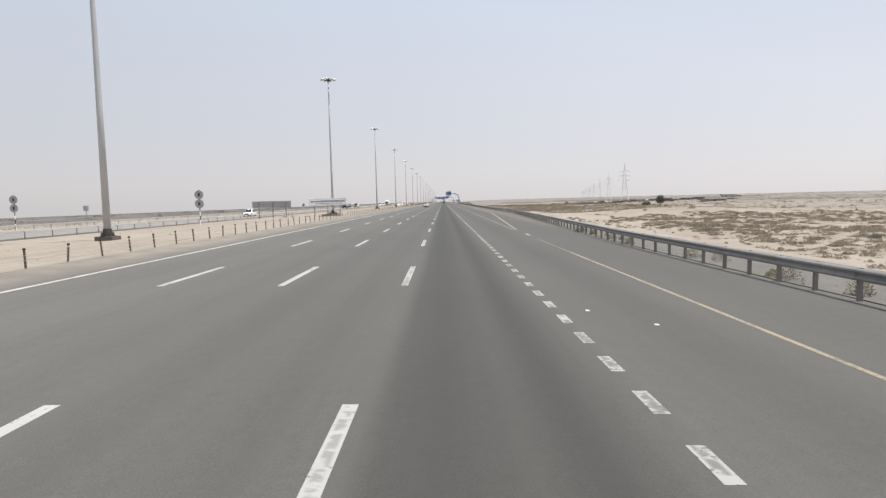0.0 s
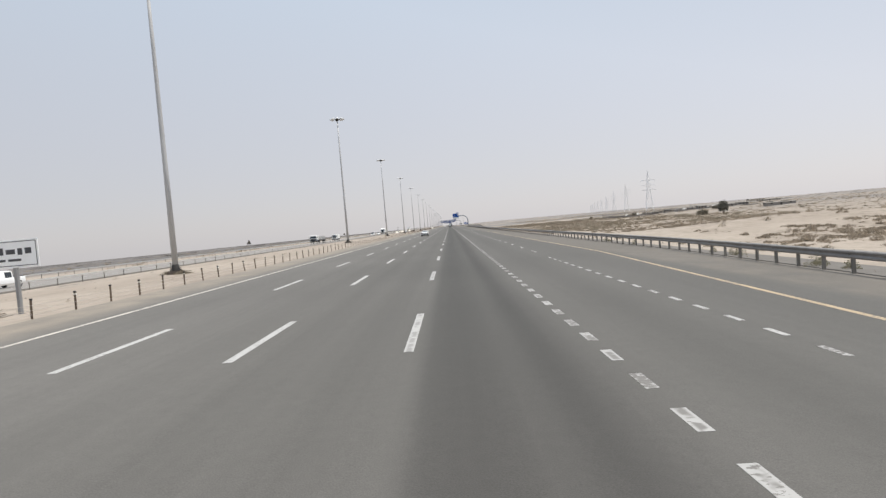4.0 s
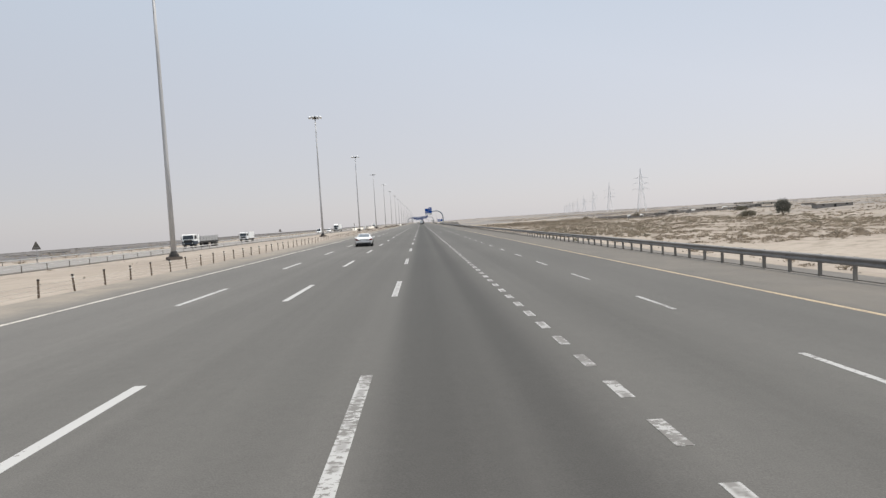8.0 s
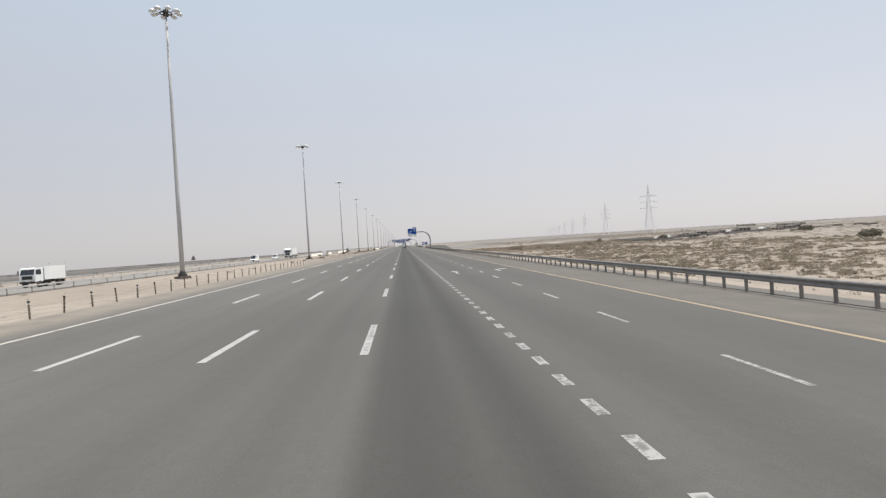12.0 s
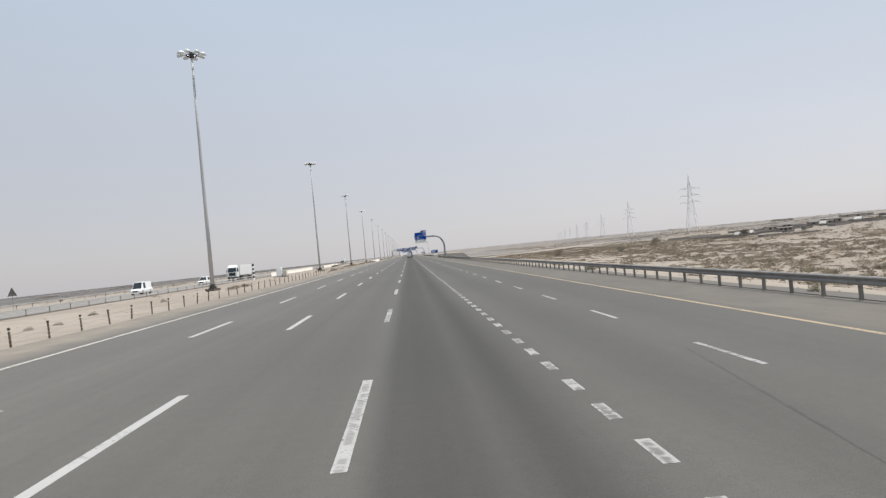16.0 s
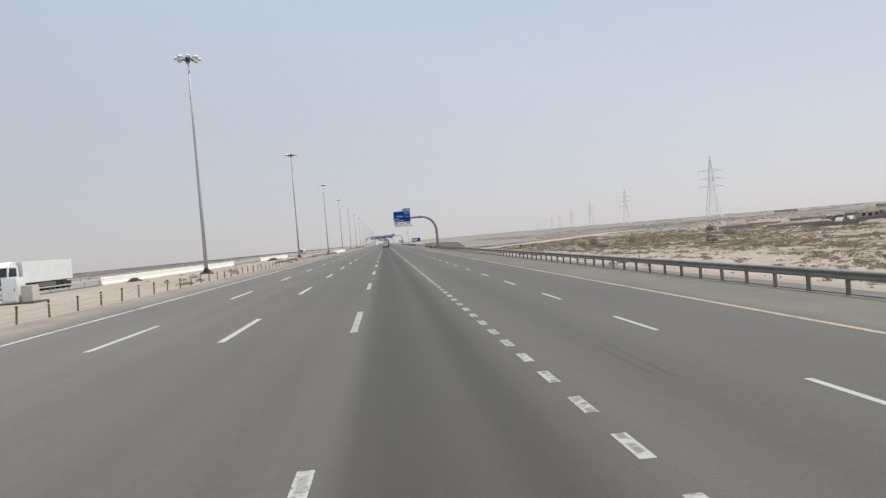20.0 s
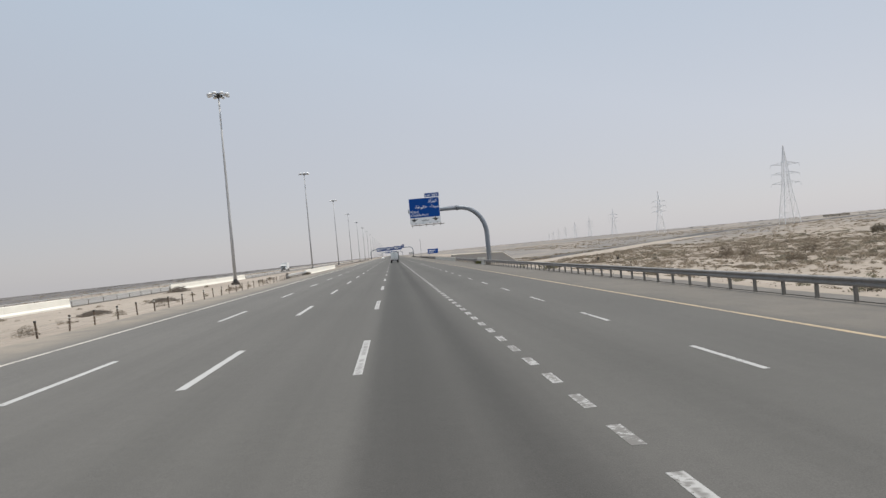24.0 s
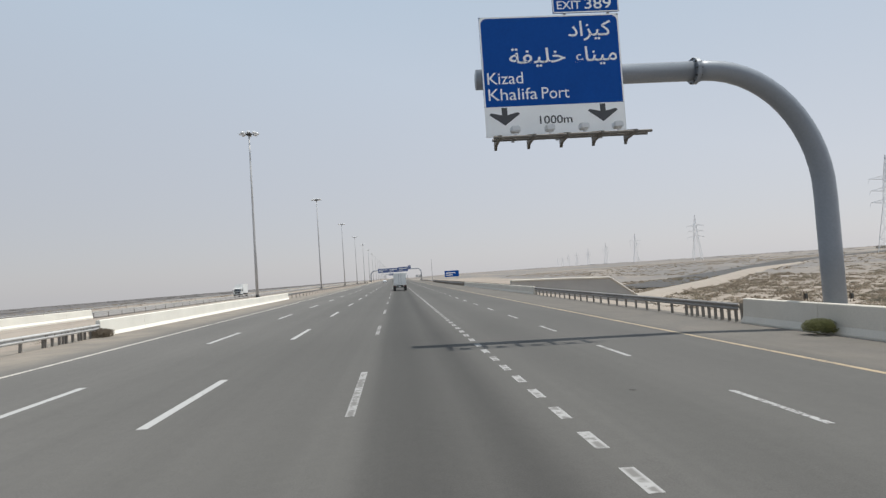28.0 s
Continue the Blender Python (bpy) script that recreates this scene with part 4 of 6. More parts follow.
def name_board():
    t = thing("road_name_board", "white road name board with dark lettering on three steel posts", "road sign", "median boards", at=pose(-20.55, 111, 0.12))
    posts(t, (-2.36, 0.0, 2.24), 3.1, 0.105)
    bm = bmesh.new()
    box(bm, -3.28, 3.34, -0.04, 0.0, 2.10, 3.28, 0.01)
    p = part("board", bm, M_SIGNWHITE, t)
    bm = bmesh.new()
    for a, b, c, d in ((-3.21, 3.27, 3.18, 3.21), (-3.21, 3.27, 2.17, 2.20), (-3.21, -3.18, 2.20, 3.18), (3.24, 3.27, 2.20, 3.18)):
        box(bm, a, b, -0.046, -0.042, c, d)
    part("dark_border", bm, M_BAR, p)
    bm = bmesh.new()
    sweep(bm, [(-2.82, -0.042, 2.70), (-2.82, -0.05, 2.70)], 0.19, 12)
    part("emblem", bm, M_BAR, p)
    rng = random.Random(3)
    x = -2.42
    while x < 2.8:
        w = rng.uniform(0.14, 0.42)
        bm = bmesh.new()
        box(bm, x, min(x + w, 3.05), -0.047, -0.042, 2.68 - 0.05 * rng.random(), 2.86 + 0.10 * rng.random())
        part("lettering_bar", bm, M_BAR, p)
        x += w + 0.11
    x = -2.1
    while x < 2.6:
        w = rng.uniform(0.25, 0.6)
        bm = bmesh.new()
        box(bm, x, min(x + w, 2.8), -0.047, -0.042, 2.37, 2.47)
        part("lettering_bar", bm, M_BAR, p)
        x += w + 0.12
    return t


def board_back():
    t = thing("road_name_board", "road name board from its grey aluminium back, on three posts", "road sign", "median boards", at=pose(-30.4, 111.5, 0.05, 0, 0, 180))
    posts(t, (-2.26, 0.1, 2.58), 3.0, 0.105)
    bm = bmesh.new()
    box(bm, -3.18, 3.84, -0.04, 0.0, 1.92, 3.10, 0.01)
    part("board", bm, M_SIGNGREY, t)
    for z in (2.1, 2.5, 2.88):
        bm = bmesh.new()
        box(bm, -3.0, 3.66, 0.0, 0.05, z - 0.04, z + 0.04)
        part("stiffener", bm, M_GALV, t)
    return t


name_board()
board_back()


def disc_pair(x, y):
    t = thing("speed_limit_sign", "two round signs one above the other seen from their grey backs", "road sign", "round signs", at=pose(x, y, 0.0))
    for k in range(8):
        bm = bmesh.new()
        sweep(bm, [(0, 0.08, k * 0.6 - (0.5 if k == 0 else 0)), (0, 0.08, k * 0.6 + 0.6)], 0.055, 10)
        part("post_band", bm, M_BLACK if k % 2 else M_SIGNWHITE, t, "black band" if k % 2 else "white band")
    for z in (4.12, 2.86):
        bm = bmesh.new()
        sweep(bm, [(0, -0.02, z), (0, 0.02, z)], 0.62, 28)
        d = part("disc", bm, M_SIGNGREY, t)
        bm = bmesh.new()
        for q in (-0.28, 0.28):
            box(bm, -0.40, 0.40, -0.05, -0.021, z + q - 0.03, z + q + 0.03)
        part("stiffener", bm, M_GALV, d)
        bm = bmesh.new()
        box(bm, -0.14, 0.14, -0.045, -0.022, z - 0.2, z + 0.2)
        part("clamp_plate", bm, M_DARKSTEEL, d)
    return t


disc_pair(-33.7, 86)
disc_pair(-63.0, 91.0)


def warning_triangle(x, y):
    t = thing("warning_sign", "triangular warning sign seen from its dark grey back", "road sign", "triangular signs", at=pose(x, y, -0.15))
    posts(t, (0,), 3.0, 0.05)
    bm = bmesh.new()
    prism(bm, [(-0.75, 1.85), (0.75, 1.85), (0.06, 3.12), (-0.06, 3.12)], -0.02, 0.02)
    part("triangle", bm, M_POST, t)
    bm = bmesh.new()
    box(bm, -0.45, 0.45, -0.05, -0.021, 2.1, 2.18)
    part("stiffener", bm, M_GALV, t)


warning_triangle(-61.4, 273)
warning_triangle(-61.4, 444)

# a small box sign far over the opposite verge
t = thing("traffic_counter", "small grey box on a slim steel post", "road sign", at=pose(-62.5, 108.5, -0.2))
bm = bmesh.new()
sweep(bm, [(0, 0, -0.4), (0, 0, 3.2)], 0.06, 8)
part("post", bm, M_GALV, t)
bm = bmesh.new()
box(bm, -0.4, 0.4, -0.2, 0.2, 2.4, 3.3, 0.04)
part("cabinet", bm, M_SIGNGREY, t)

# speed camera: striped column and a white cabinet
t = thing("striped_column", "black and white banded marker column standing in the sand", "speed camera", at=pose(-32.6, 476.3, 0.1))
for k in range(8):
    bm = bmesh.new()
    sweep(bm, [(0, 0, k * 0.41 - (0.3 if k == 0 else 0)), (0, 0, (k + 1) * 0.41)], 0.20, 16)
    part("band", bm, M_BLACK if k % 2 else M_SIGNWHITE, t, "black band" if k % 2 else "white band")
bm = bmesh.new()
sweep(bm, [(0, 0, 3.28), (0, 0, 3.36)], 0.24, 16)
part("cap", bm, M_BLACK, t)
t = thing("camera_cabinet", "white roadside equipment cabinet on a concrete slab in the median", "cabinet", at=pose(-27.5, 479.5, 0.14))
bm = bmesh.new()
box(bm, -1.5, 1.5, -1.1, 1.1, -0.4, 0.14, 0.03)
part("slab", bm, M_FOOT, t)
bm = bmesh.new()
box(bm, -0.95, 0.15, -0.6, 0.6, 0.14, 2.0, 0.04)
cab = part("body", bm, M_TRUCKWHITE, t)
bm = bmesh.new()
box(bm, -0.85, 0.05, -0.63, -0.605, 0.25, 1.9)
dr = part("door", bm, M_SIGNWHITE, cab)
bm = bmesh.new()
box(bm, -0.02, 0.02, -0.66, -0.63, 1.0, 1.2)
part("handle", bm, M_BLACK, dr)
bm = bmesh.new()
box(bm, 0.35, 1.15, -0.5, 0.5, 0.14, 1.35, 0.04)
part("side_box", bm, M_CONCRETE, t)

# hazard marker at the median guardrail's end
t = thing("hazard_marker", "black and yellow striped hazard board at the guardrail end", "road sign", at=pose(-16.1, 608.9, 0.30))
bm = bmesh.new()
box(bm, -0.04, 0.04, 0.0, 0.06, -0.3, 0.9)
part("post", bm, M_GALV, t)
bm = bmesh.new()
box(bm, -0.14, 0.24, -0.03, 0.0, 0.12, 0.92)
bd = part("board", bm, M_BLACK, t)
for k in range(4):
    bm = bmesh.new()
    z = 0.16 + 0.19 * k
    prism(bm, [(-0.13, z), (-0.13, z + 0.09), (0.23, z + 0.16), (0.23, z + 0.07)], -0.034, -0.031)
    part("stripe", bm, M_CREAM, bd)
# ---------------------------------------------------------------- vehicles
def wheel(parent, x, y, r, w, n=20, spokes=5, rim_mat=None):
    hub = part("wheel", sweep(bmesh.new(), [(x - w * 0.30, y, r), (x + w * 0.30, y, r)], r * 0.42, n), M_DARKSTEEL, parent)
    bm = bmesh.new()
    prof = [(-0.5, 0.66), (-0.5, 0.92), (-0.38, 1.0), (0.38, 1.0), (0.5, 0.92), (0.5, 0.66)]
    rings = [[bm.verts.new((x + u * w, y + v * r * math.cos(a), r + v * r * math.sin(a))) for a in (2 * math.pi * k / n for k in range(n))] for u, v in prof]
    for i in range(len(rings)):
        p, q = rings[i], rings[(i + 1) % len(rings)]
        for k in range(n):
            bm.faces.new((p[k], p[(k + 1) % n], q[(k + 1) % n], q[k]))
    bmesh.ops.recalc_face_normals(bm, faces=bm.faces[:])
    part("tyre", bm, M_TYRE, hub)
    bm = bmesh.new()
    s = 1 if x > 0 else -1
    face = x + s * w * 0.46
    for k in range(spokes):
        a = 2 * math.pi * k / spokes
        d, e = (math.cos(a), math.sin(a)), (-math.sin(a), math.cos(a))
        pts = [(0.12, -0.10), (0.66, -0.07), (0.66, 0.07), (0.12, 0.10)]
        vs = [[bm.verts.new((face - s * dx, y + r * (u * d[0] + v * e[0]), r + r * (u * d[1] + v * e[1]))) for u, v in pts] for dx in (0.0, 0.03)]
        bm.faces.new(vs[0])
        bm.faces.new(vs[1][::-1])
        for i in range(4):
            bm.faces.new((vs[0][i], vs[0][(i + 1) % 4], vs[1][(i + 1) % 4], vs[1][i]))
    sweep(bm, [(face - s * 0.05, y, r), (face, y, r)], r * 0.16, 10)
    a = [[bm.verts.new((face - s * dx, y + r * m * math.cos(b), r + r * m * math.sin(b))) for b in (2 * math.pi * k / n for k in range(n))] for m, dx in ((0.69, 0.0), (0.62, 0.0), (0.60, 0.06))]
    for p, q in zip(a, a[1:]):
        for k in range(n):
            bm.faces.new((p[k], p[(k + 1) % n], q[(k + 1) % n], q[k]))
    bmesh.ops.recalc_face_normals(bm, faces=bm.faces[:])
    part("rim", bm, rim_mat or M_RIM, hub)
    return hub


def loft(bm, stations, cap=True):
    """Sections across x: each station is y and a list of (x, z) from keel to crown, mirrored."""
    rings = []
    for y, prof in stations:
        full = prof + [(-x, z) for x, z in prof[::-1] if x > 1e-6]
        if prof[0][0] <= 1e-6:
            full = prof + [(-x, z) for x, z in prof[-2:0:-1]] if prof[-1][0] <= 1e-6 else full
        rings.append([bm.verts.new((x, y, z)) for x, z in full])
    n = len(rings[0])
    for r, s in zip(rings, rings[1:]):
        for k in range(n):
            bm.faces.new((r[k], r[(k + 1) % n], s[(k + 1) % n], s[k]))
    if cap:
        bm.faces.new(rings[0])
        bm.faces.new(rings[-1][::-1])
    bmesh.ops.recalc_face_normals(bm, faces=bm.faces[:])
    return bm


def sec(w, zb, zs, zt, tuck=0.90):
    """A car body's half section from sill to crown."""
    m = (zb + zs) / 2
    return [(w * 0.0, zb), (w * 0.80, zb), (w * 0.95, zb + 0.05), (w * 0.985, zb + 0.16), (w, m), (w * 0.985, zs - 0.07), (w * 0.95, zs), (w * tuck, zs + (zt - zs) * 0.55), (w * 0.6, zt), (0.0, zt + 0.012)]


def panel(name, pts, material, parent, label="", thick=0.008):
    """A thin plate on the polygon, its back set inwards."""
    pts = [Vector(p) for p in pts]
    nrm = (pts[1] - pts[0]).cross(pts[2] - pts[0]).normalized()
    bm = bmesh.new()
    a = [bm.verts.new(p + nrm * 0.004) for p in pts]
    b = [bm.verts.new(p - nrm * thick) for p in pts]
    bm.faces.new(a)
    bm.faces.new(b[::-1])
    for i in range(len(pts)):
        bm.faces.new((a[i - 1], a[i], b[i], b[i - 1]))
    bmesh.ops.recalc_face_normals(bm, faces=bm.faces[:])
    return part(name, bm, material, parent, label)


def coupe(at):
    t = thing("coupe", "clean white two-door coupe with dark tinted windows", "car", at=at)
    bm = bmesh.new()
    st = [(0.00, sec(0.70, 0.50, 0.78, 0.84)), (0.05, sec(0.82, 0.40, 0.86, 0.93)), (0.16, sec(0.885, 0.32, 0.93, 1.005)), (0.45, sec(0.915, 0.26, 0.965, 1.02)), (0.9, sec(0.925, 0.24, 0.965, 1.015)),
          (1.5, sec(0.935, 0.22, 0.955, 1.0)), (2.4, sec(0.93, 0.20, 0.945, 0.985)), (3.35, sec(0.93, 0.20, 0.925, 0.965)), (4.1, sec(0.92, 0.22, 0.86, 0.91)), (4.65, sec(0.88, 0.24, 0.76, 0.82)), (4.95, sec(0.78, 0.28, 0.66, 0.72)), (5.06, sec(0.62, 0.36, 0.58, 0.62))]
    loft(bm, st)
    body = part("body", bm, M_CARWHITE, t, smooth=True)

    # cabin: station y, half width and height of the roof rail
    cab = [(0.62, 0.66, 0.985), (0.95, 0.645, 1.155), (1.30, 0.625, 1.29), (1.75, 0.61, 1.345), (2.3, 0.60, 1.36), (2.75, 0.58, 1.33), (3.15, 0.60, 1.17), (3.62, 0.64, 0.945)]
    bm = bmesh.new()
    loft(bm, [(y, [(0.0, 0.90), (0.80, 0.90), (w + (0.80 - w) * 0.12, z - 0.05 * (z - 0.9)), (w * 0.88, z + 0.006), (w * 0.5, z + 0.025), (0.0, z + 0.032)]) for y, w, z in cab])
    part("roof", bm, M_CARWHITE, t, smooth=True)

    def rail(y):
        for (a, wa, za), (b, wb, zb) in zip(cab, cab[1:]):
            if a <= y <= b:
                k = (y - a) / (b - a)
                return wa + (wb - wa) * k, za + (zb - za) * k
        return cab[-1][1:]

    def side(y, f, s):
        w, z = rail(y)
        top = w + (0.80 - w) * 0.12
        return (s * (0.80 + (top - 0.80) * f + 0.006), y, 0.90 + (z - 0.05 * (z - 0.9) - 0.90) * f)
    for s in (-1, 1):
        up = [(1.42, 0.88), (1.80, 0.92), (2.3, 0.93), (2.72, 0.91), (3.05, 0.85)]
        lo = [(3.42, 0.22), (2.6, 0.16), (1.9, 0.16), (1.25, 0.24)]
        pts = [side(y, f, s) for y, f in up + lo]
        panel("side_window", pts if s < 0 else pts[::-1], M_GLASS, t, "dark tinted side glass")
        bm = bmesh.new()
        box(bm, s * 0.93 - 0.012, s * 0.93 + 0.012, 2.05, 2.24, 0.80, 0.83, 0.005)
        part("door_handle", bm, M_RIM, body)
        bm = bmesh.new()
        box(bm, s * 1.0 - 0.11, s * 1.0 + 0.11, 3.12, 3.26, 0.90, 1.04, 0.035)
        part("mirror", bm, M_CARWHITE, t)
        bm = bmesh.new()
        sweep(bm, [(s * 0.42 - 0.07, -0.01, 0.33), (s * 0.42 + 0.07, -0.01, 0.33)], 0.045, 8)
        part("exhaust_tip", bm, M_DARKSTEEL, t)
        # lamp wraps round the corner
        bm = bmesh.new()
        outer = [(0.50, -0.03, 0.665, 0.69), (0.58, -0.03, 0.655, 0.76), (0.70, -0.02, 0.655, 0.83), (0.82, 0.05, 0.67, 0.875), (0.90, 0.17, 0.71, 0.875), (0.925, 0.28, 0.77, 0.86)]
        a = [bm.verts.new((s * x, y, lo)) for x, y, lo, hi in outer]
        b = [bm.verts.new((s * x, y, hi)) for x, y, lo, hi in outer]
        c = [bm.verts.new((s * x * 0.92, y + 0.10, lo)) for x, y, lo, hi in outer]
        d = [bm.verts.new((s * x * 0.92, y + 0.10, hi)) for x, y, lo, hi in outer]
        for k in range(5):
            bm.faces.new((a[k], a[k + 1], b[k + 1], b[k]))
            bm.faces.new((c[k], c[k + 1], a[k + 1], a[k]))
            bm.faces.new((b[k], b[k + 1], d[k + 1], d[k]))
        bm.faces.new((a[0], b[0], d[0], c[0]))
        bm.faces.new((a[5], b[5], d[5], c[5]))
        bmesh.ops.recalc_face_normals(bm, faces=bm.faces[:])
        part("tail_lamp", bm, M_TAIL, t, "dark red tail lamp")
        for y in (0.98, 3.98):
            bm = bmesh.new()
            sweep(bm, [(s * 0.70, y, 0.345), (s * 0.942, y, 0.345)], 0.375, 24)
            part("wheel_arch", bm, M_BLACK, body)
            wheel(t, s * 0.835, y, 0.345, 0.235)
        bm = bmesh.new()
        box(bm, s * 0.90, s * 0.955, 1.45, 3.5, 0.20, 0.30, 0.02)
        part("side_sill", bm, M_CARWHITE, body)
    # rear screen: a curved pane laid over the cabin's back
    bm = bmesh.new()
    grid = []
    for y in (0.64, 0.82, 1.05, 1.30):
        w, z = rail(y)
        row = []
        for u in (-0.94, -0.7, -0.35, 0.0, 0.35, 0.7, 0.94):
            crown = 0.032 - 0.034 * abs(u) ** 2.2
            row.append(bm.verts.new((u * w, y - 0.012, z + crown + 0.014)))
        grid.append(row)
    for p, q in zip(grid, grid[1:]):
        for k in range(6):
            bm.faces.new((p[k], p[k + 1], q[k + 1], q[k]))
    part("rear_window", bm, M_REARGLASS, t, "dark tinted rear screen", smooth=True)
    w0, z0 = rail(3.55)
    w1, z1 = rail(2.82)
    panel("windscreen", [(w0, 3.56, z0 + 0.01), (-w0, 3.56, z0 + 0.01), (-w1 * 0.9, 2.84, z1 + 0.02), (0, 2.8, z1 + 0.06), (w1 * 0.9, 2.84, z1 + 0.02)], M_GLASS, t)
    bm = bmesh.new()
    box(bm, -0.74, 0.74, -0.015, 0.12, 0.30, 0.43, 0.02)
    part("diffuser", bm, M_BLACK, t, "black lower bumper")
    bm = bmesh.new()
    box(bm, -0.44, 0.44, -0.012, 0.05, 0.655, 0.80, 0.01)
    part("plate_recess", bm, M_SIGNGREY, t)
    bm = bmesh.new()
    box(bm, -0.26, 0.26, -0.024, -0.013, 0.67, 0.78)
    pl = part("number_plate", bm, M_SIGNWHITE, t)
    for a, b in ((-0.22, -0.14), (-0.04, 0.20)):
        bm = bmesh.new()
        box(bm, a, b, -0.028, -0.024, 0.70, 0.75)
        part("plate_bar", bm, M_BAR, pl)
    bm = bmesh.new()
    box(bm, -0.30, 0.30, -0.005, 0.03, 0.815, 0.835)
    part("boot_trim", bm, M_RIM, t)
    bm = bmesh.new()
    box(bm, -0.70, 0.70, 0.3, 4.7, 0.16, 0.28)
    part("underbody", bm, M_BLACK, t)
    return t


def cab_box(t, w, y0, y1, z0, z1, paint, lean=0.25, glass_low=0.50):
    """A forward-control lorry cab whose front is at y1."""
    bm = bmesh.new()
    prism(bm, [(y0, z0), (y1, z0), (y1 + 0.05, z0 + (z1 - z0) * 0.45), (y1 - lean, z1 - 0.1), (y1 - lean - 0.15, z1), (y0 + 0.05, z1), (y0, z1 - 0.08)], -w / 2, w / 2, axis="x")
    c = part("cab", bm, paint, t)
    zm = z0 + (z1 - z0) * glass_low
    panel("windscreen", [(w * 0.45, y1 + 0.052, zm), (-w * 0.45, y1 + 0.052, zm), (-w * 0.43, y1 - lean + 0.045, z1 - 0.22), (w * 0.43, y1 - lean + 0.045, z1 - 0.22)], M_GLASS, t, "dark windscreen")
    for s in (-1, 1):
        x = s * (w / 2 + 0.004)
        pts = [(x, y1 - 0.25, zm), (x, y0 + 0.45, zm), (x, y0 + 0.45, z1 - 0.25), (x, y1 - lean - 0.1, z1 - 0.25)]
        panel("side_window", pts if s > 0 else pts[::-1], M_GLASS, t)
        bm = bmesh.new()
        box(bm, s * (w / 2 + 0.16) - 0.06, s * (w / 2 + 0.16) + 0.06, y1 - 0.1, y1 + 0.02, zm, zm + 0.55, 0.02)
        part("mirror", bm, M_BLACK, t)
        bm = bmesh.new()
        box(bm, s * w * 0.36 - 0.17, s * w * 0.36 + 0.17, y1 + 0.0, y1 + 0.06, z0 + 0.05, z0 + 0.25, 0.02)
        part("headlamp", bm, M_REFLECT, t)
    bm = bmesh.new()
    box(bm, -w * 0.5, w * 0.5, y1 - 0.1, y1 + 0.08, z0 - 0.22, z0 + 0.02, 0.03)
    part("bumper", bm, M_BLACK, t)
    bm = bmesh.new()
    box(bm, -w * 0.34, w * 0.34, y1 + 0.01, y1 + 0.065, z0 + 0.30, zm - 0.12, 0.02)
    part("grille", bm, M_BLACK, t)
    return c


def chassis(t, y0, y1, z, axles, r=0.48, w=2.3, twin=()):
    bm = bmesh.new()
    for x in (-0.42, 0.42):
        box(bm, x - 0.06, x + 0.06, y0, y1, z - 0.24, z)
    for y in np.arange(y0 + 0.3, y1, 1.2):
        box(bm, -0.42, 0.42, y - 0.05, y + 0.05, z - 0.2, z - 0.06)
    part("chassis", bm, M_DARKSTEEL, t)
    for y in axles:
        for s in (-1, 1):
            wheel(t, s * (w / 2 - 0.16), y, r, 0.30 if y not in twin else 0.5, 18, 6, M_POST)


def rear_gear(t, w, y, z):
    """Rear bumper bar, lamps, plate and mud flaps at the tail."""
    bm = bmesh.new()
    box(bm, -w * 0.46, w * 0.46, y - 0.03, y + 0.06, z - 0.42, z - 0.30, 0.01)
    bar = part("rear_bumper", bm, M_DARKSTEEL, t)
    for s in (-1, 1):
        bm = bmesh.new()
        box(bm, s * w * 0.40 - 0.16, s * w * 0.40 + 0.16, y - 0.05, y, z - 0.26, z - 0.12)
        part("tail_lamp", bm, M_TAIL, t)
        bm = bmesh.new()
        box(bm, s * (w / 2 - 0.2) - 0.24, s * (w / 2 - 0.2) + 0.24, y + 0.55, y + 0.57, 0.16, z - 0.1)
        part("mud_flap", bm, M_BLACK, t)
    bm = bmesh.new()
    box(bm, -0.26, 0.26, y - 0.05, y - 0.03, z - 0.28, z - 0.14)
    part("number_plate", bm, M_SIGNWHITE, bar)


def box_truck(at, label, w=2.35, box_h=2.45, box_l=5.4, paint=None, box_mat=None, floor=1.05, name="box_truck"):
    t = thing(name, label, "truck", at=at)
    chassis(t, 0.1, box_l + 2.1, floor - 0.05, (1.5, box_l + 1.0), 0.43, w, (1.5,))
    bm = bmesh.new()
    box(bm, -w / 2, w / 2, 0, box_l, floor, floor + box_h, 0.04)
    b = part("cargo_box", bm, box_mat or M_TRUCKWHITE, t)
    for s in (-1, 1):
        bm = bmesh.new()
        box(bm, s * 0.56 - 0.53, s * 0.56 + 0.53, -0.035, -0.004, floor + 0.08, floor + box_h - 0.08, 0.01)
        d = part("rear_door", bm, box_mat or M_TRUCKWHITE, b)
        bm = bmesh.new()
        sweep(bm, [(s * 0.2, -0.06, floor + 0.1), (s * 0.2, -0.06, floor + box_h - 0.1)], 0.02, 6)
        part("locking_bar", bm, M_GALV, d)
        for z in (0.3, 1.2, 2.1):
            bm = bmesh.new()
            box(bm, s * 1.07 - 0.06, s * 1.07 + 0.06, -0.05, -0.03, floor + z, floor + z + 0.08)
            part("hinge", bm, M_GALV, d)
    rear_gear(t, w, 0.05, floor)
    cab_box(t, w * 0.92, box_l + 0.2, box_l + 2.0, 0.75, 2.55, paint or M_TRUCKWHITE)
    return t


